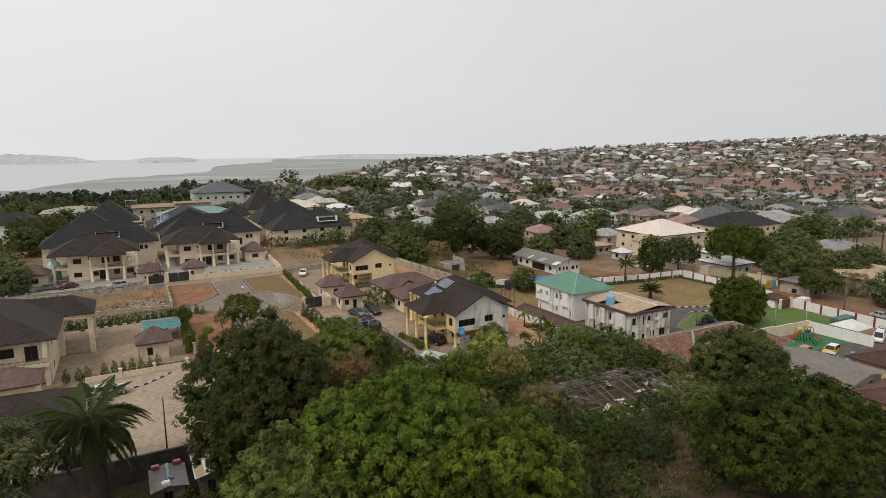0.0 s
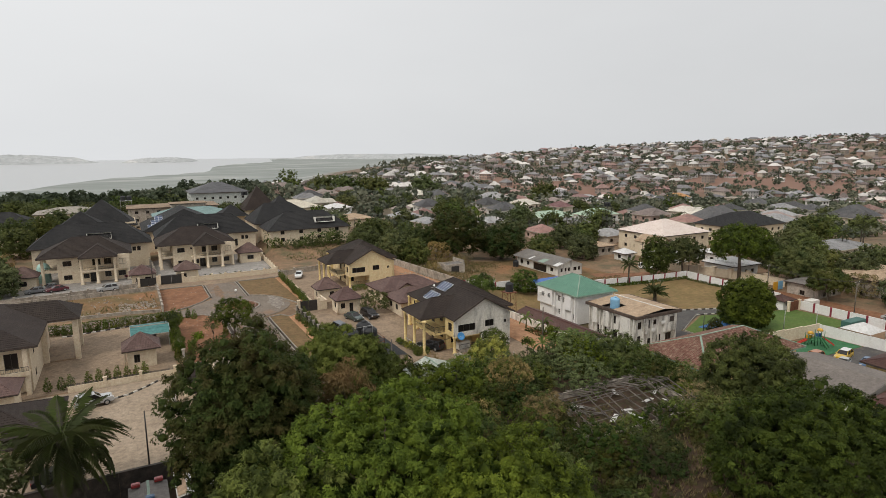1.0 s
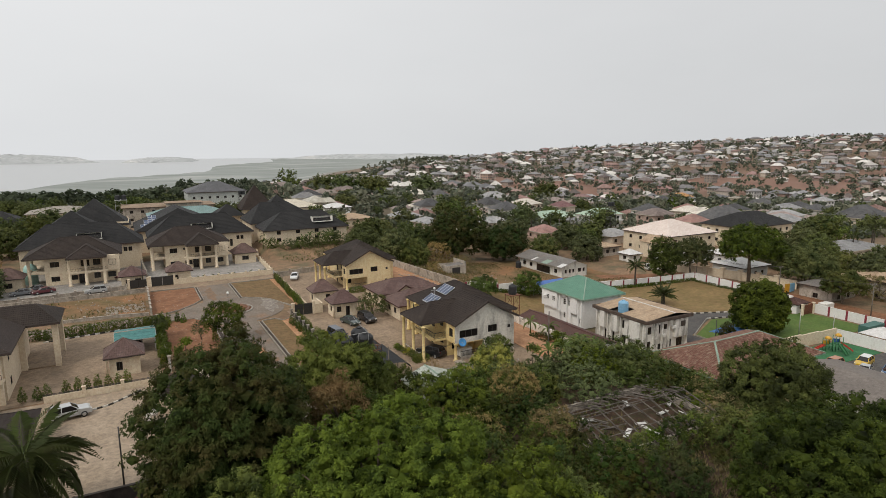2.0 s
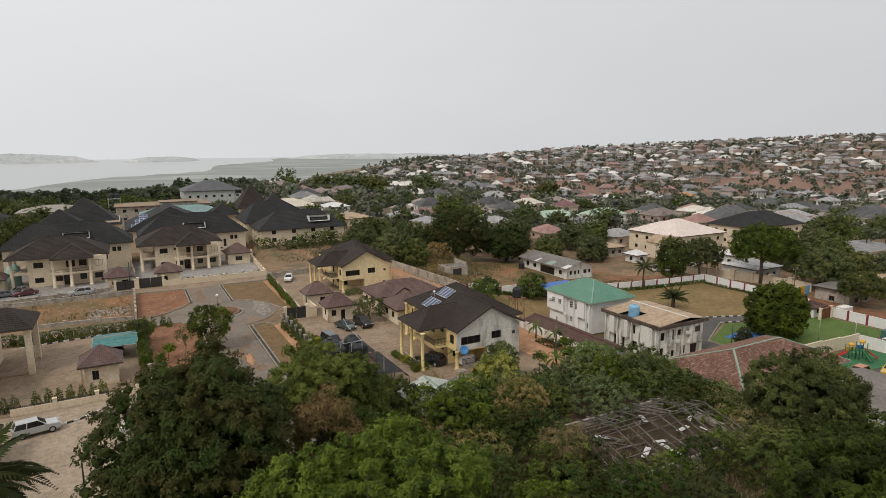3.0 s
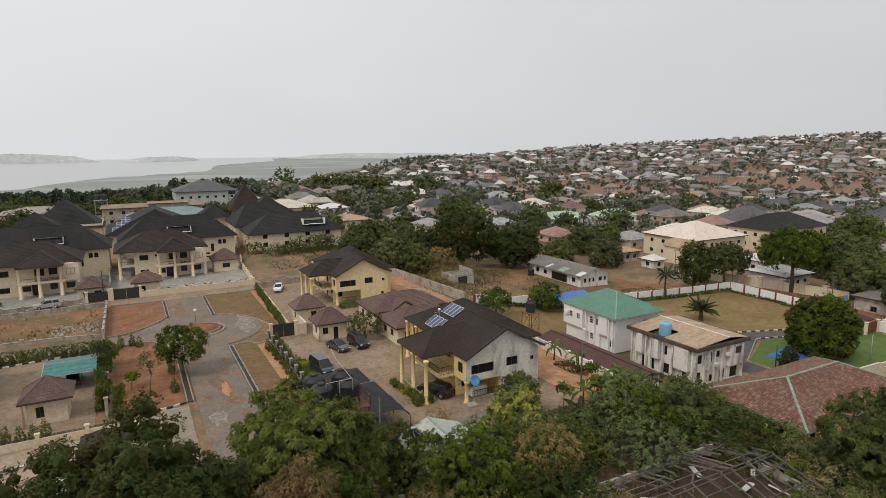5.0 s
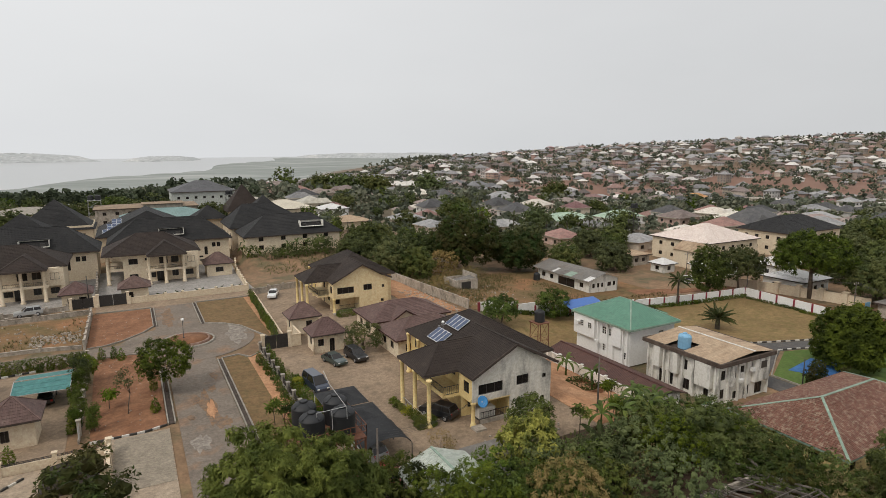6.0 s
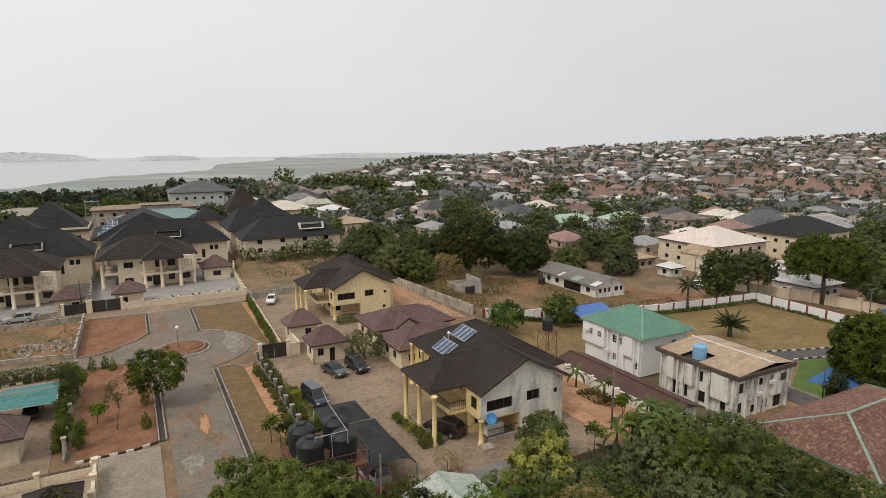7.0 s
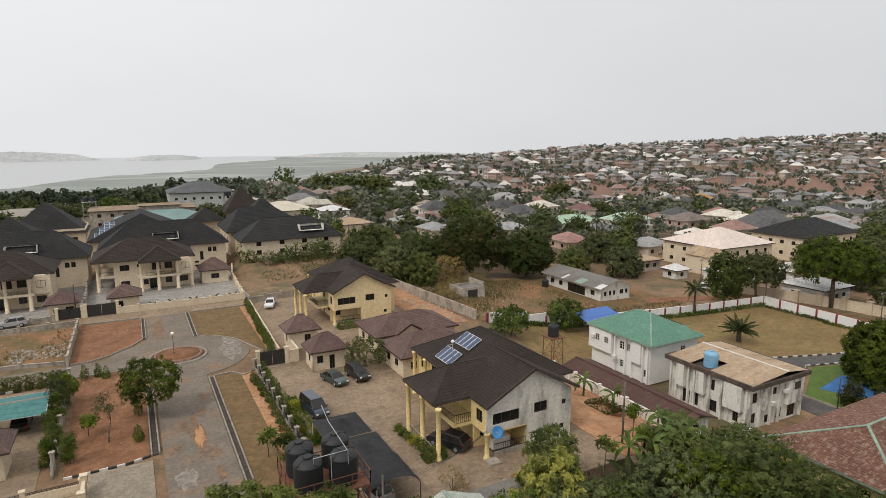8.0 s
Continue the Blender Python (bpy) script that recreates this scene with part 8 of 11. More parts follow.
def banana_leaf(seed):
    rng = np.random.default_rng(seed)
    vs, fs = [], []
    L, W, n = 2.7, 0.75, 9
    for i in range(n + 1):
        s = i / n
        x, z = L * s * (1 - 0.25 * s), L * (0.75 * s - 0.95 * s * s)
        w = W * 0.5 * (math.sin(math.pi * min(1, s * 0.92 + 0.08)) ** 0.6)
        j = rng.uniform(-0.05, 0.05)
        vs += [(x, -w, z - 0.16 * w + j), (x, 0, z), (x, w, z - 0.16 * w - j)]
    for i in range(n):
        a = i * 3
        fs += [(a, a + 3, a + 4, a + 1), (a + 1, a + 4, a + 5, a + 2)]
    me = bpy.data.meshes.new("leaf")
    me.from_pydata(vs, [], fs)
    me.materials.append(M["leafbanana"])
    return me


bleaf = [banana_leaf(s) for s in (1, 2, 3)]


def banana(at, tall, seed, n=9):
    rng_ = np.random.default_rng(seed)
    t = thing("banana_plant", "banana plant with broad arching leaves", "banana plant", "banana plants", at=at)
    bm = bm_new()
    limb(bm, [(0, 0, -0.2), (0.05, 0, tall * 0.5), (0.08, 0.03, tall)], [0.16, 0.13, 0.08], 8)
    part("stem", bm, M["leafbanana"], t)
    for i in range(n):
        el = rng_.uniform(-5, 55)
        again("leaf", bleaf[i % 3], t, Matrix.Translation((0.08, 0.03, tall)) @ pose(0, 0, 0, 0, 0, i * 137.5 + rng_.uniform(-20, 20)) @ pose(0, 0, 0, 0, -el + 20, 0) @ Matrix.Diagonal((rng_.uniform(0.85, 1.2), rng_.uniform(0.5, 0.75), 1.0, 1.0)))
    return t


for i, (x, y, t_) in enumerate(((71.2, 95.0, 2.2), (70.6, 88.8, 2.6), (71.6, 82.6, 2.8), (69.6, 80.0, 3.0), (67.0, 77.6, 2.8), (72.6, 79.0, 2.6), (74.2, 81.6, 2.4), (66.0, 74.2, 2.4), (71.0, 76.0, 2.6), (65.0, 75.8, 3.2), (66.0, 74.6, 3.4), (64.2, 74.4, 2.8), (63.8, 77.4, 2.6), (67.2, 76.6, 3.0), (60.8, 76.6, 2.2), (62.6, 75.2, 2.6), (44.6, 199.5, 3.0), (46.4, 201, 3.2), (43.4, 197.6, 2.6), (57.0, 193.0, 3.0), (60.0, 193.2, 2.8), (54.8, 193.4, 2.4))):
    banana((x, y, h(x, y)), t_, 200 + i)


# ---- clipped shrubs and hedges ----
def column_shrub(at, tall, r, seed, mat="leafhedge"):
    """Clipped evergreen: a pointed, slightly bulging cone of upswept leaves on a short stem."""
    rng_ = np.random.default_rng(seed)
    t = thing("column_shrub", "slim clipped evergreen shrub in a row", "shrub", "clipped shrub row", at=at)
    n = 130
    q = 1 - np.sqrt(rng_.random(n))
    a = rng_.uniform(0, 2 * math.pi, n)
    rr = r * (1 - q) ** 0.75 * np.minimum(1, 0.55 + 2.2 * q) * rng_.uniform(0.8, 1.08, n)
    p = np.stack([rr * np.cos(a), rr * np.sin(a), 0.12 + q * (tall - 0.25)], 1)
    o = np.stack([np.cos(a), np.sin(a), 0.9 + 0 * a], 1)
    v, f = leaf_mass(rng_, p, o / np.linalg.norm(o, axis=1, keepdims=True), 3, 0.24, 0.12, droop=-0.2, spread=0.35)
    raw("crown", v.tolist(), f.tolist(), M[mat], t)
    bm = bm_new()
    limb(bm, [(0, 0, -0.3), (0, 0, tall * 0.5), (0, 0, tall * 0.8)], [0.05, 0.04, 0.015], 6)
    part("trunk", bm, M["bark"], t)
    return t


cs1, cs2 = column_shrub((33.7, 118.2, 0), 2.3, 0.55, 301), column_shrub((31.9, 116.4, 0), 2.0, 0.5, 302)
for y in np.arange(98, 118, 1.55):
    copy_thing(cs1 if int(y) % 2 else cs2, pose(33.9 + rng.uniform(-0.25, 0.25), y, rng.uniform(-0.4, 0.0), 0, 0, rng.uniform(0, 360)))
for y in np.arange(88, 116, 2.1):
    copy_thing(cs2, pose(32.3 + rng.uniform(-0.2, 0.2), y, rng.uniform(-0.5, -0.1), 0, 0, rng.uniform(0, 360)))
for y in np.arange(125.5, 157.5, 1.25):
    copy_thing(cs1 if int(y * 3) % 2 else cs2, pose(36.6 + (y - 126) * 0.045 + rng.uniform(-0.2, 0.2), y, rng.uniform(-0.2, 0.2), 0, 0, rng.uniform(0, 360)))
for x in (-7.6, -6.0, -4.9, -2.7, -1.4, -0.3, 0.9, 2.2, 3.4, 4.5):
    copy_thing(cs1, pose(x, 98.6 + rng.uniform(-0.2, 0.2), rng.uniform(-0.1, 0.3), 0, 0, rng.uniform(0, 360)))
for x in np.arange(-9, 9, 1.3):
    copy_thing(cs2 if int(x * 2) % 2 else cs1, pose(x, 128.2 + rng.uniform(-0.4, 0.4), rng.uniform(-0.5, 0.0), 0, 0, rng.uniform(0, 360)))
for x, y in ((9.4, 104.2), (9.3, 109.0), (9.4, 112.6), (11.3, 103.8), (17.8, 105.6), (17.9, 112.4), (14.2, 127.6), (11.6, 128.4), (17.2, 124.0), (13.2, 128.8)):
    copy_thing(cs1, pose(x, y, rng.uniform(-0.3, 0.2), 0, 0, rng.uniform(0, 360)))


def hedge(name, x0, x1, y0, y1, z, tall, mat, seed, label, n=500, leaf=(0.2, 0.1)):
    rng_ = np.random.default_rng(seed)
    t = thing(name, label, "hedge", at=((x0 + x1) / 2, (y0 + y1) / 2, z))
    hx, hy = (x1 - x0) / 2, (y1 - y0) / 2
    p = rng_.uniform(-1, 1, (n, 3))
    side = rng_.integers(0, 5, n)
    for k, (ax, sg_) in enumerate(((0, -1), (0, 1), (1, -1), (1, 1), (2, 1))):
        p[side == k, ax] = sg_
    o = np.sign(p) * (np.abs(p) > 0.97)
    p = p * np.array([hx, hy, tall / 2]) * rng_.uniform(0.86, 1.04, (n, 1)) + np.array([0, 0, tall / 2])
    v, f = leaf_mass(rng_, p, o + 0.01, 5, *leaf, droop=0.0)
    raw("foliage", v.tolist(), f.tolist(), M[mat], t)
    bm = bm_new()
    for i in range(4):
        x = -hx * 0.7 + 1.4 * hx * i / 3
        limb(bm, [(x, 0, -0.1), (x, 0, tall * 0.6)], [0.04, 0.02], 5)
    part("stem", bm, M["bark"], t)
    return t


for i, (x, y, s_, m_) in enumerate(((43.6, 94.2, 0.55, "leafhedge"), (43.6, 93.0, 0.55, "leafhedge"), (43.7, 91.8, 0.6, "leafhedge"), (43.8, 90.6, 0.75, "leafyellow"), (43.9, 89.3, 0.75, "leafhedge"), (44.0, 88.2, 0.7, "leafhedge"))):
    make_tree("topiary_ball", "clipped round shrub in the kerbed bed", (x, y, 0), s_ * 1.8, s_, s_, s_ * 0.9, M[m_], 320 + i, 160, 4, (0.18, 0.09), 18, 0.05, "topiary bed", low=-1, category="shrub", limbs=0)
hedge("box_hedge", 43.4, 45.6, 86.4, 87.8, 0.05, 1.0, "leafhedge", 330, "clipped box hedge at the porch column")
hedge("box_hedge", 49.0, 53.4, 131.6, 132.8, 0.5, 1.1, "leafhedge", 331, "clipped hedge before the cream house")
hedge("flower_hedge", 34.3, 35.3, 95.5, 107.0, 0.05, 0.9, "leafhedge", 332, "low hedge with red-brown shoots along the fence", 900)
hedge("yellow_shrub", 35.0, 36.6, 97.0, 98.2, 0.05, 1.2, "leafyellow", 333, "yellow-green rounded garden shrub")
hedge("yellow_shrub", 34.0, 35.2, 104.5, 105.6, 0.05, 1.1, "leafyellow", 334, "yellow-green rounded garden shrub")
hedge("hedge_row", -12, 9, 128.2, 129.3, 0, 1.7, "leafhedge", 335, "green hedge behind the painted kerb", 2000)
for i in range(9):
    a, b = Vector((79.0, 126.9)).lerp(Vector((148.6, 120.9)), i / 9), Vector((79.0, 126.9)).lerp(Vector((148.6, 120.9)), (i + 1) / 9)
    x, y = (a + b) / 2
    hd = hedge("hedge_row", x - 3.7, x + 3.7, y - 0.4, y + 0.4, h(x, y), 0.7, "leafhedge", 360 + i, "low dark hedge along the white wall", 320, (0.3, 0.16))
    hd.matrix_basis = pose(x, y, h(x, y), 0, math.degrees(math.atan2(h(a.x, a.y) - h(b.x, b.y), (b - a).length)), math.degrees(math.atan2(b.y - a.y, b.x - a.x)))
hedge("hedge_row", 146.6, 147.4, 93, 106, -6.1, 0.8, "leafhedge", 337, "low hedge along the white wall", 600, (0.3, 0.16))
hedge("hedge_row", 147.4, 148.4, 106.2, 119.4, -6.1, 0.8, "leafhedge", 338, "low hedge along the white wall", 600, (0.3, 0.16))
hedge("planter_bed", 68.6, 71.6, 88.0, 91.8, h(70, 90) + 0.1, 0.8, "leafdark", 338, "square planted bed with low dark plants", 420)

# ---- scrub belt of the foreground ----
bush_kinds = {}


def bush(x, y, kind, scale, z=None):
    specs = {"green": ("leafmid", 2.2, 1.9, 3.2), "bright": ("leafbright", 2.0, 1.7, 2.9), "dark": ("leafdark", 2.4, 2.0, 3.4), "dry": ("leafdry", 1.9, 1.5, 2.6), "olive": ("leafolive", 2.2, 1.8, 3.0), "dusty": ("leafdustyhaze", 2.3, 1.8, 3.1)}
    lm, r, rz, tall = specs[kind]
    m_ = pose(x, y, (h(x, y) if z is None else z) - 0.2, 0, 0, rng.uniform(0, 360))
    key = (kind, round(scale, 1))
    if key not in bush_kinds:
        names = {"dry": "dry brown thorny bush", "dark": "dark green bush", "bright": "bright green bush", "olive": "olive green bush", "dusty": "dusty grey-green bush", "green": "mid-green bush"}
        s = key[1]
        t = make_tree("bush", names[kind] + " in the scrub", m_.translation, tall * s, r * s, r * s * 0.95, rz * s, M[lm], 400 + len(bush_kinds), 0, 4, (0.3, 0.115 if kind != "dry" else 0.06), 22, 0.08, "scrub bushes", low=-0.9, category="bush", limbs=0 if kind != "dry" else 5, plume=(int(52 * s ** 1.5), 0.47, 8))
        bush_kinds[key] = t
        return t
    return copy_thing(bush_kinds[key], m_)


belt = []
for k in range(170):
    x, y = rng.uniform(18, 92), rng.uniform(34, 79)
    if 47 < x < 66 and 53 < y < 62.5 and rng.random() < 0.97:
        continue
    if x > 79.5 and y > 59.5 or (x > 88 and y < 60) or (x < 33 and y > 71) or (x < 46.5 and y > 77.0) or (33.5 < x < 48 and y > 72.5) or (y > 76.5 and 46 < x < 66):
        continue
    if 36 < x < 60 and 34 < y < 53:
        continue
    if x > 62 and y > 76 and x < 75.5 and rng.random() < 0.5:
        continue
    belt.append((x, y))
for x, y in belt:
    kind = rng.choice(["green", "green", "dark", "olive", "bright", "dry"], p=[0.25, 0.15, 0.16, 0.14, 0.18, 0.12])
    if 30 < x < 45 and 55 < y < 68 and rng.random() < 0.4:
        kind = "dry"
    elif y > 60 and x > 44:
        kind = rng.choice(["green", "bright", "olive", "dusty", "dark", "dry"], p=[0.12, 0.24, 0.18, 0.34, 0.02, 0.1])
    s_ = rng.choice([0.8, 1.0, 1.3, 1.6], p=[0.25, 0.35, 0.28, 0.12])
    if y > 70:
        s_ = min(s_, 1.0)
    bush(x, y, str(kind), float(s_))
for x, y, kind, s_ in ((64, 72, "olive", 1.6), (68.5, 68.8, "dusty", 2.0), (73, 70, "bright", 1.6), (76, 73, "dusty", 1.6), (79, 77, "olive", 1.3), (60, 70, "dusty", 1.6), (34, 63, "dry", 1.6), (38, 60, "dry", 1.6), (31, 60, "dark", 1.6), (28, 57, "dark", 1.6),
                       (35, 54, "dark", 1.6), (40, 64, "green", 1.6), (44, 60, "dark", 1.6), (42, 52, "dark", 1.3), (45, 46, "dark", 1.6), (38, 46, "dark", 1.6), (68, 60, "dark", 1.6), (70, 64, "olive", 1.6), (30, 52, "dark", 1.6), (50, 44, "dark", 1.3),
                       (63, 46, "olive", 1.6), (66, 50, "dry", 1.6), (70, 56, "dry", 1.6), (0, 59, "dark", 1.3), (6, 55, "dark", 1.6), (2, 50, "dark", 1.6), (79, 162, "dry", 1.3), (86, 158, "dry", 1.0), (92, 160, "dry", 1.3), (80, 152, "dry", 1.0), (78, 147, "dry", 1.0), (95, 163, "dry", 1.3), (100, 166, "dry", 1.0), (38, 76, "dark", 1.0), (40.5, 75.5, "green", 1.0), (44, 74.5, "green", 0.8)):
    bush(x, y, kind, s_)
for x, y, kind, s_ in ((49.4, 189.6, "dusty", 1.0), (51.8, 190.8, "bright", 0.8), (54.0, 189.4, "dusty", 1.0), (56.4, 191.0, "dusty", 1.0), (58.6, 189.8, "olive", 0.8), (63.0, 191.4, "bright", 1.6), (65.4, 192.6, "dusty", 1.3), (45.4, 193.0, "bright", 1.0)):
    bush(x, y, kind, s_)
for k in range(40):
    bush(rng.uniform(36, 60), rng.uniform(34, 49), str(rng.choice(["olive", "dark", "dark", "dark"])), float(rng.choice([0.4, 0.5, 0.6])))
for x, y, kind, s_ in ((47.5, 49.6, "green", 1.0), (51.0, 49.4, "olive", 1.0), (54.0, 50.0, "green", 0.8), (57.4, 49.6, "dark", 1.0), (60.6, 50.0, "green", 1.0), (64.0, 50.0, "olive", 1.0), (45.6, 54.0, "dark", 1.3), (46.0, 58.0, "green", 1.3), (70.6, 53.4, "olive", 1.6), (41.6, 67.0, "green", 1.6), (44.4, 69.0, "bright", 1.6), (38.0, 67.6, "dark", 1.6), (46.6, 66.0, "green", 1.6), (42.6, 70.6, "green", 1.6), (36.0, 69.6, "olive", 1.6), (48.6, 70.4, "olive", 1.6)):
    bush(x, y, kind, s_)


def tufts(name, label, areas, mat, blade, seed):
    """Grass and weeds nobody could count."""
    rng_ = np.random.default_rng(seed)
    vs, fs = [], []
    for (x0, x1, y0, y1, n) in areas:
        px, py = rng_.uniform(x0, x1, n), rng_.uniform(y0, y1, n)
        keep = noise_mask(px, py, rng_)
        px, py = px[keep], py[keep]
        pz = land(px, py) + 0.05
        p = np.repeat(np.stack([px, py, pz], 1), 5, 0)
        k = len(p)
        a = rng_.uniform(0, 2 * math.pi, k)
        d = np.stack([np.cos(a) * 0.55, np.sin(a) * 0.55, np.ones(k)], 1) * (blade * rng_.uniform(0.5, 1.3, (k, 1)))
        s = np.stack([-np.sin(a), np.cos(a), np.zeros(k)], 1) * 0.05 * blade / 0.5
        base = len(vs)
        q = np.stack([p - s, p + s, p + d], 1).reshape(-1, 3)
        vs += q.tolist()
        fs += (np.arange(k * 3).reshape(-1, 3) + base).tolist()
    return tagged(raw(name, vs, fs, mat), label, "grass", kind="stuff")


def noise_mask(px, py, rng_):
    v = np.sin(px * 0.31 + 1.1) * np.cos(py * 0.27) + np.sin(px * 0.11 - py * 0.13) + rng_.normal(0, 0.5, len(px))
    return v > -0.2


tufts("dry_grass", "dry straw-coloured grass and weeds", [(76, 113, 130, 168, 5200), (-26, 8, 140, 156, 420), (45, 92, 40, 78, 3800), (20, 60, 36, 60, 2600), (56, 72, 176, 194, 500), (104, 134, 130, 134, 500)], M["leafdry"], 0.55, 500)
tufts("green_weeds", "low green weeds", [(76, 113, 130, 168, 1600), (-26, 8, 140, 156, 200), (46, 70, 177, 193, 700), (45, 92, 40, 78, 2400)], M["leafolive"], 0.45, 501)


# ---- river, islands and far bank ----
raw("water", [(-4800, 300, -45.0), (2500, 300, -45.0), (2500, 4950, -45.0), (-4800, 4950, -45.0)], [(0, 1, 2, 3)], M["water"])
tagged(bpy.data.objects["water"], "wide pale grey river", "river", kind="structure")
# wooded banks and islands: the pale grey paints distance haze into the colour
bank = surface("haze_paled_far_bank", (0.38, 0.395, 0.395), (0.43, 0.44, 0.44), 0.004, 0.95, (0.54, 0.53, 0.51), 0.01, (0.55, 0.65), 0.6, 0.0, 0.05)


def place_far(tan, depth):
    s = tan * depth
    return FX * depth + FY * s, FY * depth - FX * s


def island(name, tan, depth, along, deep, tall, seed):
    rng_ = np.random.default_rng(seed)
    cx, cy = place_far(tan, depth)
    n = 60
    vs, fs = [], []
    for k, (sc, z) in enumerate(((1.0, -45.5), (0.985, -44.2), (0.8, -44.2 + tall * 0.6), (0.4, -44.2 + tall))):
        for i in range(n):
            a = 2 * math.pi * i / n
            w = 1 + 0.12 * math.sin(a * 3 + seed) + 0.07 * math.sin(a * 7 + seed * 2) + rng_.uniform(-0.02, 0.02)
            u, v = math.cos(a) * along * sc * w, math.sin(a) * deep * sc * w
            vs.append((cx + FY * u + FX * v, cy - FX * u + FY * v, z + (rng_.uniform(-1, 1) * tall * 0.12 if k > 1 else 0)))
    for k in range(3):
        for i in range(n):
            fs.append((k * n + i, k * n + (i + 1) % n, (k + 1) * n + (i + 1) % n, (k + 1) * n + i))
    fs.append(tuple(3 * n + i for i in range(n)))
    return tagged(raw(name, vs, fs, bank, smooth=True), "low hazy wooded island in the river", "island", kind="structure")


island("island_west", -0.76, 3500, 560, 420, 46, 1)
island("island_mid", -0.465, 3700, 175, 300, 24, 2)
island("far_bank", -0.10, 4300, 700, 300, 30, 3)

# ---- town ----
# wall and roof colours are paled, with sheen on the roofs, to imitate haze
haze_sheen = 0.08
WALLS = [surface("town_wall_cream", (0.46, 0.40, 0.32), (0.54, 0.47, 0.38), 0.1, 0.9, (0.3, 0.25, 0.2), 0.3, (0.55, 0.7), 0.5, 0.1, 4, random=0.22),
         surface("town_wall_white", (0.58, 0.56, 0.53), (0.66, 0.64, 0.61), 0.1, 0.9, (0.4, 0.36, 0.32), 0.3, (0.55, 0.7), 0.5, 0.1, 4, random=0.15),
         surface("town_wall_pink", (0.46, 0.33, 0.28), (0.52, 0.39, 0.33), 0.1, 0.9, (0.3, 0.22, 0.18), 0.3, (0.55, 0.7), 0.5, 0.1, 4, random=0.2)]
ROOFS = [surface("town_roof_brown", (0.21, 0.165, 0.148), (0.27, 0.215, 0.19), 0.1, 0.8, (0.28, 0.23, 0.2), 0.3, (0.5, 0.7), 0.5, 0.2, 4, random=0.3, sheen=haze_sheen, uvlines=(1.2, 0, 0.6)),
         surface("town_roof_grey", (0.23, 0.23, 0.234), (0.31, 0.305, 0.3), 0.1, 0.7, (0.3, 0.27, 0.24), 0.3, (0.5, 0.7), 0.5, 0.2, 4, random=0.3, sheen=haze_sheen, uvlines=(1.2, 0, 0.6)),
         surface("town_roof_pale", (0.50, 0.46, 0.39), (0.60, 0.56, 0.49), 0.1, 0.65, (0.4, 0.33, 0.26), 0.3, (0.5, 0.7), 0.5, 0.2, 4, random=0.25, sheen=haze_sheen, uvlines=(1.2, 0, 0.6)),
         surface("town_roof_maroon", (0.20, 0.105, 0.095), (0.26, 0.14, 0.125), 0.1, 0.75, (0.3, 0.2, 0.17), 0.3, (0.5, 0.7), 0.5, 0.2, 4, random=0.3, sheen=haze_sheen, uvlines=(1.2, 0, 0.6)),
         surface("town_roof_black", (0.06, 0.06, 0.063), (0.085, 0.083, 0.083), 0.1, 0.75, (0.13, 0.12, 0.11), 0.3, (0.5, 0.7), 0.5, 0.2, 4, random=0.3, sheen=haze_sheen, uvlines=(1.2, 0, 0.6))]
ORANGE = surface("orange_sheet_roof", (0.42, 0.22, 0.09), (0.48, 0.27, 0.12), 0.2, 0.7, uvlines=(1.2, 0, 0.6))
PALEGREEN = surface("pale_green_roof", (0.32, 0.42, 0.32), (0.38, 0.48, 0.38), 0.2, 0.7, uvlines=(1.2, 0, 0.6))
TEALWALL = plain("dull_blue_paint", (0.12, 0.24, 0.42), 0.7)


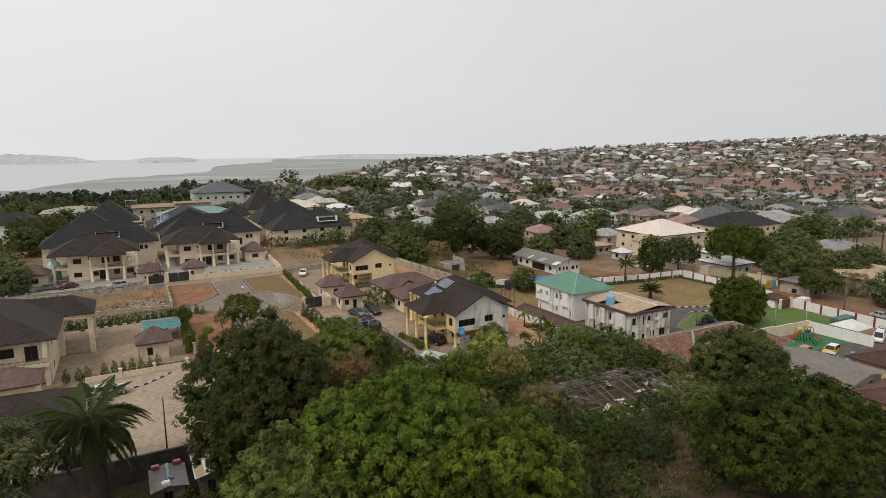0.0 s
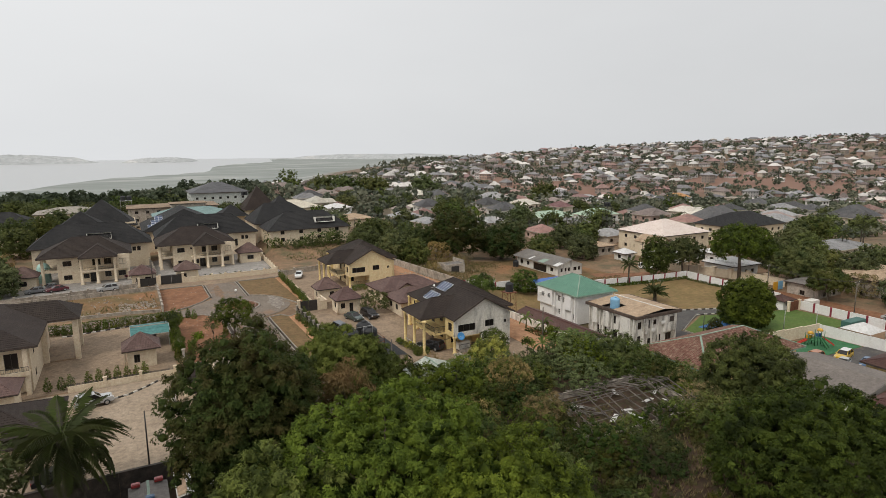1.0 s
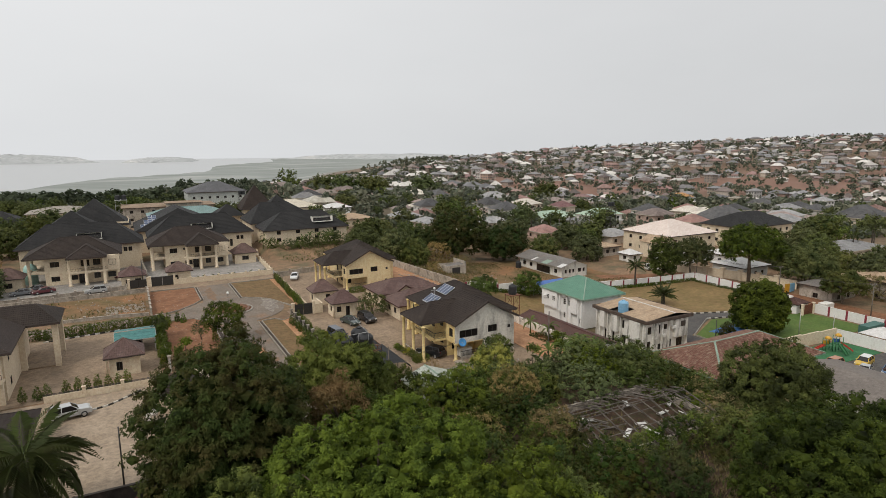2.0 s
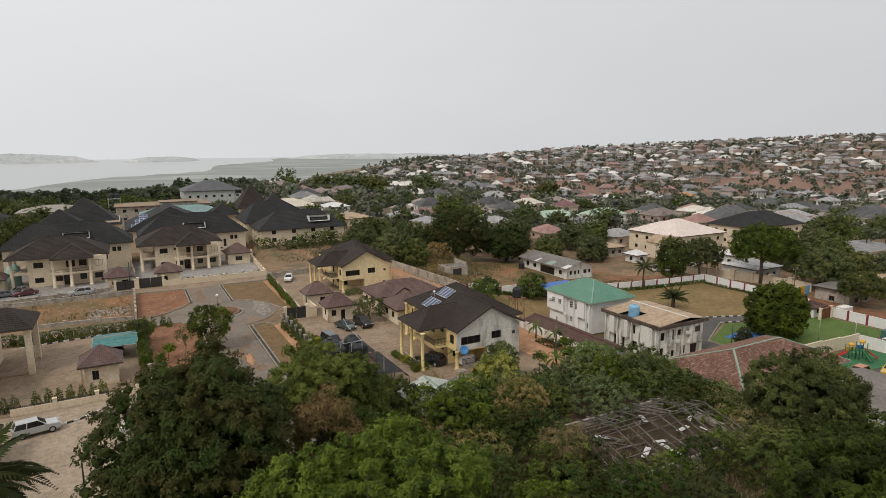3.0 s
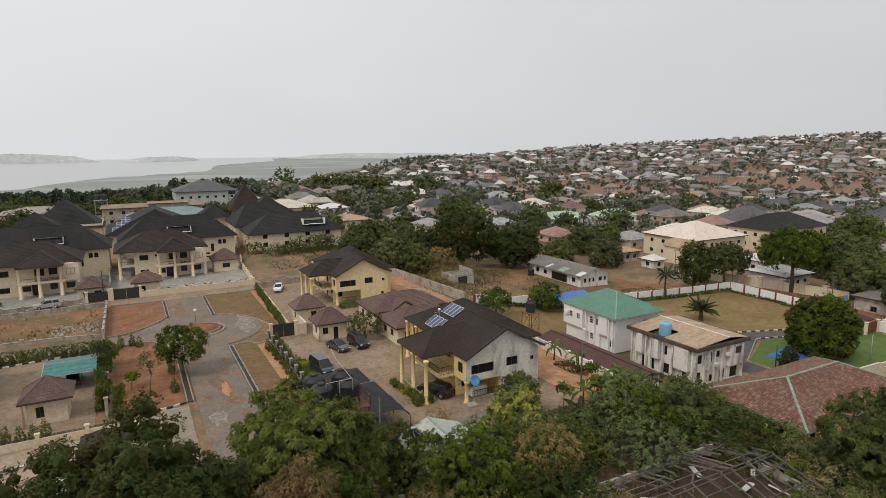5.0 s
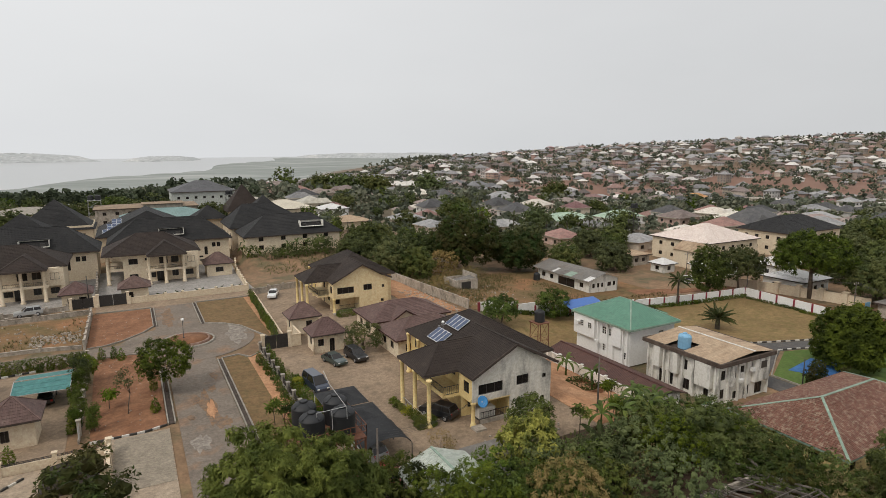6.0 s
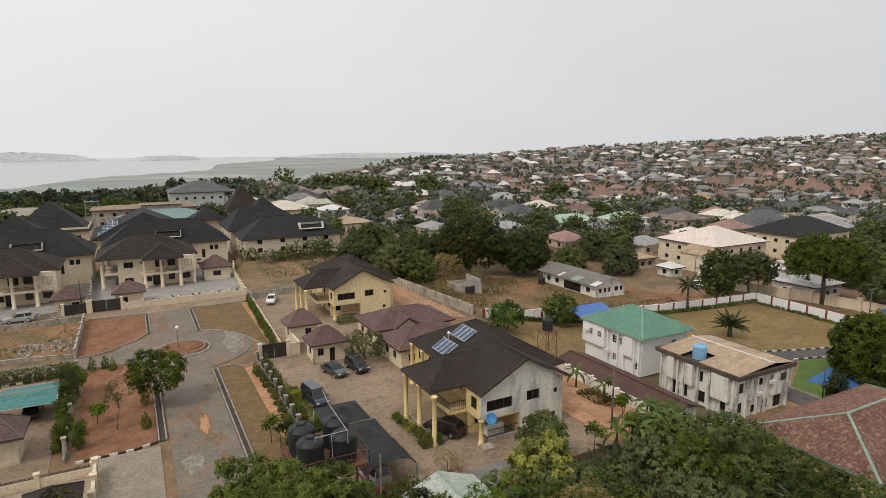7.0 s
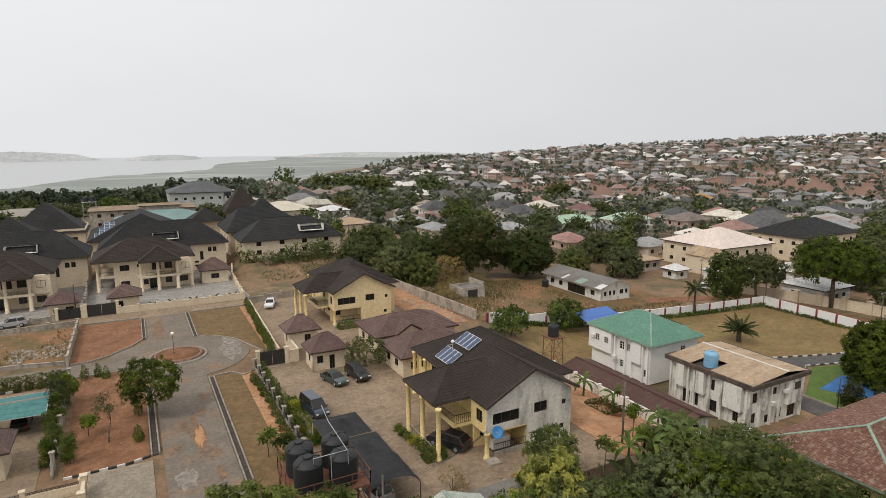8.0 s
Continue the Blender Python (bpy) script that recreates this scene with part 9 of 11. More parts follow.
def town_house(w, d, floors, wallmat, roofmat, rise, label, wing=0.0, balcony=False, at=(0, 0, 0)):
    """Free-standing town house: walls, hipped roof (with a wing if asked), a window part for each opening."""
    t = thing("town_house", label, "house", "town houses", at=at)
    hgt = floors * 3.1 + 0.3
    b = bm_new()
    box(b, -w / 2, w / 2, -d / 2, d / 2, -2.0, hgt)
    if wing:
        box(b, -w / 2 - 0.003, -w / 2 + w * 0.42, -d / 2 - wing, -d / 2 + 0.1, -2.0, hgt - 0.004)
    part("wall", b, wallmat, t)
    b = bm_new()
    o = 0.75
    hip_roof(b, -w / 2 - o, w / 2 + o, -d / 2 - o, d / 2 + o, hgt, rise, "x" if w >= d else "y", course=0.9)
    if wing:
        xa, xb, xm = -w / 2 - o, -w / 2 + w * 0.42 + o, -w / 2 + w * 0.21
        r2 = rise * 0.72
        slope(b, (xa, 0, hgt + 0.02), (xa, -d / 2 - wing - o, hgt + 0.02), (xm, -d / 2 - wing + 1.4, hgt + r2), (xm, 0, hgt + r2), 0.9)
        slope(b, (xb, -d / 2 - wing - o, hgt + 0.02), (xb, 0, hgt + 0.02), (xm, 0, hgt + r2), (xm, -d / 2 - wing + 1.4, hgt + r2), 0.9)
        slope(b, (xa, -d / 2 - wing - o, hgt + 0.02), (xb, -d / 2 - wing - o, hgt + 0.02), (xm, -d / 2 - wing + 1.4, hgt + r2), (xm, -d / 2 - wing + 1.4, hgt + r2), 0.9)
    part("roof", b, roofmat, t)
    b = bm_new()
    eaves(b, -w / 2 - o, w / 2 + o, -d / 2 - o, d / 2 + o, hgt, 0.3)
    part("fascia", b, M["soffit"], t)
    for f in range(floors):
        n = max(2, int(w / 4.2))
        for i in range(n):
            x = -w / 2 + w * (i + 0.5) / n
            y = -d / 2 - (wing if wing and x < -w / 2 + w * 0.42 else 0)
            b = bm_new()
            box(b, x - 0.75, x + 0.75, y - 0.05, y + 0.05, f * 3.1 + 1.0, f * 3.1 + 2.3, 0.02)
            part("window", b, M["glass"], t)
        for i in range(max(1, int(d / 5))):
            y = -d / 2 + d * (i + 0.5) / max(1, int(d / 5))
            b = bm_new()
            box(b, -w / 2 - 0.05, -w / 2 + 0.05, y - 0.7, y + 0.7, f * 3.1 + 1.0, f * 3.1 + 2.3, 0.02)
            part("window", b, M["glass"], t)
    if balcony:
        b = bm_new()
        box(b, 0.5, w / 2, -d / 2 - 1.5, -d / 2 - 0.06, 3.0, 3.9)
        part("balcony", b, wallmat, t)
    return t


TOWN_KINDS = [(13, 10, 1, 0, 0, 2.6, "cream house with haze-paled brown roof", 2.5, False), (15, 11, 2, 1, 1, 3.0, "white two-storey house with grey roof", 2.5, True), (12, 10, 1, 2, 3, 2.6, "pinkish house with maroon roof", 0.0, False),
              (17, 12, 2, 0, 2, 3.0, "cream two-storey house with pale sheet roof", 3.0, True), (11, 9, 1, 0, 0, 2.2, "small cream house with brown roof", 0.0, False), (14, 12, 2, 1, 4, 3.8, "white house with steep black roof", 2.0, True),
              (14, 9, 1, 1, 2, 2.0, "white bungalow with pale roof", 2.0, False), (16, 11, 2, 2, 0, 3.0, "pink-walled house with brown roof", 2.5, True), (12, 11, 2, 0, 3, 3.2, "cream house with maroon roof", 0.0, False), (13, 9, 1, 0, 1, 2.2, "cream bungalow with grey zinc roof", 2.0, False)]
taken = [(o.location.x, o.location.y, 15.0) for o in bpy.data.objects if o.parent is None and o.get("category") in ("house", "mansion", "tower")]
taken += [(x, y, 5.0) for x, y, _ in mid_sites]


def free(x, y, r):
    return all((x - a) ** 2 + (y - b_) ** 2 > ((r + c) * 0.72) ** 2 for a, b_, c in taken)


special = [(0.395, 600, (22, 14, 2, WALLS[0], ORANGE, 4.0, "house with orange sheet roof", 4.0, True)),
           (0.18, 330, (26, 14, 1, WALLS[1], PALEGREEN, 3.0, "long house with pale green roof", 3.0, False)),
           (0.26, 318, (20, 12, 2, WALLS[1], PALEGREEN, 3.0, "white house with pale green roof", 3.0, True)),
           (0.085, 430, (20, 13, 2, WALLS[2], ROOFS[1], 4.0, "brick-red house with grey roof", 0.0, True)),
           (-0.06, 300, (14, 10, 1, WALLS[0], ROOFS[1], 2.4, "low house with grey zinc roof", 0.0, False)),
           (0.03, 250, (9, 6, 1, WALLS[1], ROOFS[2], 1.4, "small white kiosk house", 0.0, False)),
           (0.49, 560, (15, 12, 3, WALLS[0], M["block"], 0.6, "unfinished three-storey block with flat roof", 0.0, False)),
           (0.545, 570, (13, 11, 2, WALLS[0], M["block"], 0.6, "unfinished two-storey block with flat roof", 0.0, False)),
           (0.60, 520, (16, 12, 2, WALLS[1], ROOFS[2], 2.0, "white two-storey house with pale roof", 0.0, True)),
           (0.63, 470, (13, 11, 3, WALLS[1], ROOFS[1], 3.0, "tall white house with grey gables", 0.0, True)),
           (0.46, 300, (26, 15, 2, WALLS[0], ROOFS[4], 6.0, "large house with black steep roof", 3.0, False)),
           (0.69, 330, (26, 16, 2, WALLS[0], ROOFS[4], 6.0, "large house with steep dark roof", 3.0, False)),
           (0.66, 215, (22, 14, 1, WALLS[0], ROOFS[1], 2.0, "low house with dark roof", 0.0, False))]
for tan, depth, spec in special:
    x, y = place_far(tan, depth)
    t = town_house(*spec, at=(x, y, h(x, y)))
    taken.append((x, y, 12.0))
town_masters = {}
rng = np.random.default_rng(91)
count = 0
for k in range(2600):
    if count >= 98:
        break
    depth, tan = rng.uniform(245, 560), rng.uniform(-0.34, 0.80)
    if tan < -0.1 and depth < 300 or (0.0 < tan < 0.07 and depth < 480):
        continue
    x, y = place_far(tan, depth)
    if not free(x, y, 10.5):
        continue
    taken.append((x, y, 10.5))
    kind = int(rng.integers(0, len(TOWN_KINDS)))
    turn = rng.choice([0, 90, 0, -90, 180]) + rng.normal(0, 7)
    m_ = pose(x, y, h(x, y), 0, 0, turn)
    if kind not in town_masters:
        w, d, fl, wm_, rm_, rise, lab, wing, bal = TOWN_KINDS[kind]
        town_masters[kind] = town_house(w, d, fl, WALLS[wm_], ROOFS[rm_], rise, lab, wing, bal, (x, y, h(x, y)))
        town_masters[kind].matrix_basis = m_
    else:
        copy_thing(town_masters[kind], m_)
    count += 1


def simple_house(V, F, S, x, y, z, w, d, hgt, rise, turn, wall_i, roof_i, windows=True):
    """Adds one far house (walls, overhanging hipped roof, window slabs) to running lists."""
    c, s = math.cos(turn), math.sin(turn)

    def add(pts, faces, slot):
        k = len(V)
        V.extend((x + px * c - py * s, y + px * s + py * c, z + pz) for px, py, pz in pts)
        F.extend(tuple(k + i for i in f) for f in faces)
        S.extend([slot] * len(faces))
    a, b_ = w / 2, d / 2
    add([(-a, -b_, -4), (a, -b_, -4), (a, b_, -4), (-a, b_, -4), (-a, -b_, hgt), (a, -b_, hgt), (a, b_, hgt), (-a, b_, hgt)],
        [(0, 1, 5, 4), (1, 2, 6, 5), (2, 3, 7, 6), (3, 0, 4, 7)], wall_i)
    o = 0.8
    a2, b2, r = a + o, b_ + o, max(a - b_, 0.3)
    add([(-a2, -b2, hgt), (a2, -b2, hgt), (a2, b2, hgt), (-a2, b2, hgt), (-r, 0, hgt + rise), (r, 0, hgt + rise), (-a2, -b2, hgt - 0.3), (a2, -b2, hgt - 0.3), (a2, b2, hgt - 0.3), (-a2, b2, hgt - 0.3)],
        [(0, 1, 5, 4), (1, 2, 5), (2, 3, 4, 5), (3, 0, 4), (6, 7, 1, 0), (7, 8, 2, 1), (8, 9, 3, 2), (9, 6, 0, 3), (9, 8, 7, 6)], roof_i)
    if windows:
        for f in range(max(1, int(hgt / 3))):
            for i in range(3):
                wx = -a + w * (i + 0.5) / 3
                for yy in (-b_ - 0.06,):
                    add([(wx - 0.8, yy, f * 3.1 + 1), (wx + 0.8, yy, f * 3.1 + 1), (wx + 0.8, yy, f * 3.1 + 2.4), (wx - 0.8, yy, f * 3.1 + 2.4)], [(0, 1, 2, 3)], 8)
                yy = -b_ + d * (i + 0.5) / 3
                add([(-a - 0.06, yy + 0.8, f * 3.1 + 1), (-a - 0.06, yy - 0.8, f * 3.1 + 1), (-a - 0.06, yy - 0.8, f * 3.1 + 2.4), (-a - 0.06, yy + 0.8, f * 3.1 + 2.4)], [(0, 1, 2, 3)], 8)


def far_set(name, c1, c2, rnd, rough=0.85):
    return surface(name, c1, c2, 0.05, rough, None, bump=0.05, fine=1.5, random=rnd, island=True, sheen=0.1)


# far palette: contrast lowered and windows lifted to paint in the distance haze
FAR = [far_set("far_wall_cream", (0.33, 0.28, 0.235), (0.41, 0.35, 0.30), 0.3), far_set("far_wall_white", (0.55, 0.53, 0.505), (0.62, 0.6, 0.575), 0.15), far_set("far_wall_pink", (0.31, 0.21, 0.175), (0.37, 0.26, 0.215), 0.25),
       far_set("far_roof_brown", (0.16, 0.13, 0.118), (0.21, 0.17, 0.155), 0.35), far_set("far_roof_grey", (0.22, 0.215, 0.213), (0.29, 0.28, 0.28), 0.35), far_set("far_roof_pale", (0.50, 0.475, 0.44), (0.58, 0.555, 0.52), 0.2),
       far_set("far_roof_maroon", (0.24, 0.15, 0.135), (0.29, 0.185, 0.165), 0.25), far_set("far_roof_slate", (0.15, 0.15, 0.155), (0.19, 0.19, 0.195), 0.3), far_set("far_window", (0.10, 0.10, 0.10), (0.13, 0.13, 0.13), 0.2)]
V, F, S = [], [], []
rng = np.random.default_rng(92)
cells = {}
n_far = 0
for k in range(16000):
    if n_far >= 1450:
        break
    depth = 540 + 880 * rng.random() ** 0.8
    tan = rng.uniform(-0.30, 0.95)
    if tan < 0 and depth > 640 + (tan + 0.3) * 1500:
        continue
    x, y = place_far(tan, depth)
    # the bare red bluff below the hill town
    if 0.08 < tan < 0.72 and 640 < depth < 800 + 40 * math.sin(tan * 14) and rng.random() < 0.93:
        continue
    if math.sin(x * 0.017 + 1.1) * math.cos(y * 0.021 + 0.4) + 0.5 * math.sin(x * 0.041 + y * 0.033) > 0.62:
        continue
    g = (int(x // 18), int(y // 18))
    if any((g[0] + i, g[1] + j) in cells and (cells[(g[0] + i, g[1] + j)][0] - x) ** 2 + (cells[(g[0] + i, g[1] + j)][1] - y) ** 2 < 14.5 ** 2 for i in (-1, 0, 1) for j in (-1, 0, 1)):
        continue
    cells[g] = (x, y)
    fl = 1 if rng.random() < 0.55 else (2 if rng.random() < 0.85 else 3)
    w, d = rng.uniform(7, 19), rng.uniform(6.5, 12)
    simple_house(V, F, S, x, y, h(x, y), w, d, fl * 3.1 + 0.4, rng.uniform(2.0, 4.4), radians(rng.choice([0, 90]) + rng.normal(0, 14)), int(rng.choice([0, 0, 1, 2])), int(rng.choice([3, 4, 5, 6, 7], p=[0.22, 0.24, 0.28, 0.1, 0.16])))
    n_far += 1
ft = raw("far_houses", V, F, FAR, slots=S)
tagged(ft, "hillside town of low houses in haze-paled colours", "houses", kind="stuff")


# broad trees that fill the gaps between the nearer town houses
town_trees = 0
for k in range(1500):
    if town_trees >= 130:
        break
    depth, tan = rng.uniform(235, 520), rng.uniform(-0.32, 0.72)
    x, y = place_far(tan, depth)
    if not free(x, y, 7):
        continue
    kind = int(rng.integers(0, 5))
    if kind in masters:
        copy_thing(masters[kind], pose(x, y, h(x, y) - 0.6, 0, 0, rng.uniform(0, 360)) @ Matrix.Scale(rng.uniform(0.55, 1.15), 4))
        town_trees += 1


for x, y, kind, sc in ((137, 548, 3, 2.2), (163, 534, 4, 2.0), (180, 526, 0, 2.1), (192, 519, 3, 1.9), (206, 511, 4, 2.2), (246, 490, 0, 2.2), (342, 438, 4, 1.9)):
    copy_thing(masters[kind], pose(x, y, h(x, y) - 1.0, 0, 0, rng.uniform(0, 360)) @ Matrix.Scale(sc, 4))


def far_woods(name, label, sites, mat, seed, sprays=34, leaf=1.9):
    """Many rounded crowns of leaf clumps, each clump a ragged facet that follows its lobe."""
    rng_ = np.random.default_rng(seed)
    allv = []
    for x, y, r, tall in sites:
        p, u, _ = crown_points(rng_, sprays, r, r, tall * 0.45, 7, tall * 0.55, -0.6)
        n_ = u + rng_.normal(0, 0.28, u.shape)
        n_ /= np.linalg.norm(n_, axis=1, keepdims=True)
        e1 = np.cross(n_, rng_.normal(0, 1, n_.shape))
        e1 /= np.linalg.norm(e1, axis=1, keepdims=True) + 1e-9
        e2 = np.cross(n_, e1)
        k = leaf * rng_.uniform(0.55, 1.15, (len(p), 1)) * min(1.25, r / 4)
        q = np.stack([p - e1 * k * 0.7, p - e2 * k * 0.55 + e1 * k * 0.1, p + e1 * k * 0.75, p + e2 * k * 0.6 - e1 * k * 0.1], 1)
        allv.append((q + np.array([x, y, h(x, y)])).reshape(-1, 3))
    v = np.concatenate(allv)
    return tagged(raw(name, v.tolist(), np.arange(len(v)).reshape(-1, 4).tolist(), mat), label, "trees", kind="stuff")


# both leaf colours are lightened and greyed to stand in for distance haze
fl1 = leaves("hazy_far_town_leaves", (0.085, 0.1, 0.068), (0.13, 0.147, 0.098), (0.07, 0.084, 0.06), 0.05)
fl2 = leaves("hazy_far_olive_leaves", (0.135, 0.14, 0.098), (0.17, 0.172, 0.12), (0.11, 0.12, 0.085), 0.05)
sites1, sites2 = [], []
for k in range(5200):
    depth, tan = 400 + 1000 * rng.random(), rng.uniform(-0.5, 0.95)
    if tan < 0 and depth > 950 + (tan + 0.3) * 1500:
        continue
    x, y = place_far(tan, depth)
    if 0.08 < tan < 0.72 and 640 < depth < 800 + 40 * math.sin(tan * 14) and rng.random() < 0.6:
        continue
    g = (int(x // 18), int(y // 18))
    if depth > 540 and g in cells and (cells[g][0] - x) ** 2 + (cells[g][1] - y) ** 2 < 7 ** 2:
        continue
    if depth < 540 and not free(x, y, 3):
        continue
    (sites1 if rng.random() < 0.6 else sites2).append((x, y, rng.uniform(3.0, 7.0), rng.uniform(6, 12)))
for k in range(700):
    depth, tan = rng.uniform(250, 430), rng.uniform(-0.3, 0.8)
    x, y = place_far(tan, depth)
    if free(x, y, 2):
        (sites1 if rng.random() < 0.7 else sites2).append((x, y, rng.uniform(2.2, 4.2), rng.uniform(4, 8)))
far_woods("far_woods", "green trees among the far houses, haze in their colour", sites1, fl1, 95)
far_woods("far_olive_woods", "olive trees among the far houses, haze in their colour", sites2, fl2, 96)
sites3 = []
for k in range(330):
    depth, tan = rng.uniform(360, 760), rng.uniform(-1.0, -0.3)
    x, y = place_far(tan, depth)
    sites3.append((x, y, rng.uniform(5, 8), rng.uniform(8, 14)))
far_woods("river_woods", "dense dark woods above the river", sites3, leaves("river_wood_leaves", (0.05, 0.065, 0.035), (0.08, 0.1, 0.05), (0.04, 0.055, 0.03), 0.05), 97, 110, 1.6)

# masts on the hill
for tan, depth, tall in ((0.61, 1000, 32), (0.215, 1180, 22)):
    x, y = place_far(tan, depth)
    tower(x, y, h(x, y), tall, 2.4, [], "thin lattice radio mast on the hill", "galv", 0.35)


# ---- vehicles ----
def extrude_profile(bm, prof, w0, w1=None, shift=0.0):
    """A side outline (x, z) drawn across from -w0/2 to w0/2; w1 narrows the upper points."""
    w1 = w0 if w1 is None else w1
    zs = [p[1] for p in prof]
    lo, hi = min(zs), max(zs)
    L, R = [], []
    for x, z in prof:
        w = (w0 + (w1 - w0) * (z - lo) / (hi - lo)) / 2
        L.append(bm.verts.new((x, w, z)))
        R.append(bm.verts.new((x, -w, z)))
    n = len(prof)
    for i in range(n):
        f = bm.faces.new((L[i], R[i], R[(i + 1) % n], L[(i + 1) % n]))
        f.smooth = False
    bm.faces.new(list(reversed(L)))
    bm.faces.new(R)
    bmesh.ops.recalc_face_normals(bm, faces=bm.faces)
    bmesh.ops.bevel(bm, geom=[e for e in bm.edges], offset=0.045, segments=2, affect="EDGES", profile=0.6)
    return bm


SHAPES = {
    "saloon": dict(l=4.6, w=1.75, body=[(-2.3, 0.32), (-2.32, 0.78), (-2.05, 0.93), (-1.5, 0.96), (0.85, 0.95), (2.05, 0.82), (2.3, 0.66), (2.3, 0.3)], cab=[(-1.65, 0.93), (-1.05, 1.40), (0.25, 1.42), (1.05, 0.93)], roof=(-0.98, 0.22, 1.42), wheel=0.32, axles=(1.4, -1.4)),
    "suv": dict(l=4.6, w=1.85, body=[(-2.25, 0.4), (-2.3, 1.05), (-2.1, 1.14), (0.9, 1.12), (2.1, 1.02), (2.3, 0.85), (2.3, 0.4)], cab=[(-2.15, 1.1), (-1.85, 1.68), (0.2, 1.72), (1.0, 1.1)], roof=(-1.8, 0.18, 1.72), wheel=0.37, axles=(1.42, -1.42)),
    "van": dict(l=4.9, w=1.85, body=[(-2.4, 0.35), (-2.45, 1.15), (-2.35, 1.2), (1.3, 1.2), (2.2, 1.0), (2.45, 0.75), (2.45, 0.35)], cab=[(-2.38, 1.17), (-2.25, 1.95), (0.75, 2.0), (1.75, 1.12)], roof=(-2.2, 0.72, 2.0), wheel=0.34, axles=(1.55, -1.5)),
}


def vehicle(x, y, z, turn, shape, paint, label, roof_paint=None, name="car"):
    s = SHAPES[shape]
    t = thing(name, label, "car" if shape != "van" else "van", "parked vehicles", at=(x, y, z), turn=turn)
    b = bm_new()
    extrude_profile(b, s["body"], s["w"], s["w"] * 0.95)
    bd = part("body", b, paint, t)
    b = bm_new()
    extrude_profile(b, s["cab"], s["w"] * 0.93, s["w"] * 0.74)
    part("cabin_glass", b, M["glass"], t)
    x0, x1, zr = s["roof"]
    b = bm_new()
    box(b, x0 - 0.06, x1 + 0.06, -s["w"] * 0.365, s["w"] * 0.365, zr - 0.05, zr + 0.03, 0.03)
    part("roof", b, roof_paint or paint, t)
    cab = s["cab"]
    for sd in (-1, 1):
        b = bm_new()
        wl, wh_ = s["w"] * 0.47 * sd, s["w"] * 0.372 * sd
        zb = cab[0][1]
        for k in ((0, 1), (3, 2)):
            (xa, za), (xb, zb2) = cab[k[0]], cab[k[1]]
            beam(b, (xa, wl, za), (xb, wh_, zb2), 0.09, 0.07)
        xm = (cab[1][0] + cab[2][0]) / 2
        beam(b, (xm - 0.1, wl, zb), (xm, wh_, zr), 0.09, 0.05)
        part("pillar_frame", b, paint, t)
        b = bm_new()
        box(b, s["body"][-1][0] - 0.12, s["body"][-1][0] + 0.02, sd * s["w"] * 0.36 - 0.18, sd * s["w"] * 0.36 + 0.18, s["body"][-2][1] - 0.08, s["body"][-2][1] + 0.08, 0.02)
        part("headlight", b, M["headlight"], t)
        b = bm_new()
        box(b, s["body"][0][0] - 0.04, s["body"][0][0] + 0.1, sd * s["w"] * 0.4 - 0.12, sd * s["w"] * 0.4 + 0.12, s["body"][1][1] - 0.2, s["body"][1][1] + 0.05, 0.02)
        part("tail_light", b, M["redlight"], t)
        b = bm_new()
        box(b, cab[3][0] - 0.28, cab[3][0] - 0.12, sd * s["w"] * 0.5, sd * (s["w"] * 0.5 + 0.16), zb + 0.02, zb + 0.16)
        part("mirror", b, paint, t)
        for ax in s["axles"]:
            r = s["wheel"]
            b = bm_new()
            ring_stack(b, [(-0.1, r * 0.7), (-0.11, r * 0.95), (-0.08, r), (0.08, r), (0.11, r * 0.95), (0.1, r * 0.7)], 16)
            bmesh.ops.transform(b, matrix=Matrix.Translation((ax, sd * (s["w"] / 2 - 0.08), r)) @ Matrix.Rotation(radians(90), 4, "X"), verts=b.verts)
            wh = part("wheel", b, M["rubber"], t)
            b = bm_new()
            ring_stack(b, [(-0.115, r * 0.62), (-0.12, r * 0.3), (0.12, r * 0.3), (0.115, r * 0.62)], 12)
            bmesh.ops.transform(b, matrix=Matrix.Translation((ax, sd * (s["w"] / 2 - 0.08), r)) @ Matrix.Rotation(radians(90), 4, "X"), verts=b.verts)
            part("rim", b, M["rim"], wh)
    return t


P = {k: plain("car_paint_" + k, c, 0.3, 0.1, 0.5, 0.6) for k, c in dict(black=(0.018, 0.018, 0.02), navy=(0.025, 0.035, 0.06), darkgreen=(0.03, 0.05, 0.045), silver=(0.42, 0.43, 0.43), white=(0.7, 0.7, 0.69), red=(0.30, 0.03, 0.03), yellow=(0.62, 0.40, 0.03), orange=(0.40, 0.13, 0.03), grey=(0.16, 0.17, 0.18), blue=(0.06, 0.12, 0.22), wine=(0.12, 0.03, 0.04)).items()}
vehicle(36.6, 103.4, 0.06, 278, "van", P["navy"], "dark navy minivan on the concrete yard", name="van")
vehicle(41.6, 111.2, 0.06, 285, "saloon", P["darkgreen"], "dark green saloon near the gatehouse")
vehicle(44.9, 111.2, 0.06, 278, "suv", P["black"], "black off-roader near the gatehouse")
vehicle(47.0, 88.6, 0.06, 118, "suv", P["black"], "black off-roader under the columned porch")
vehicle(41.9, 153.2, 0.55, 250, "saloon", P["white"], "white saloon by the cream house")
vehicle(-1.9, 90.6, 0.08, 12, "suv", P["silver"], "silver estate car on the paver yard")
vehicle(-1.4, 162.6, 0.07, 190, "suv", P["silver"], "silver off-roader before the mansion")
vehicle(-13.6, 171.6, 0.07, 200, "saloon", P["grey"], "grey saloon before the mansion")
vehicle(-16.2, 169.0, 0.07, 195, "saloon", P["grey"], "dull grey saloon before the mansion")
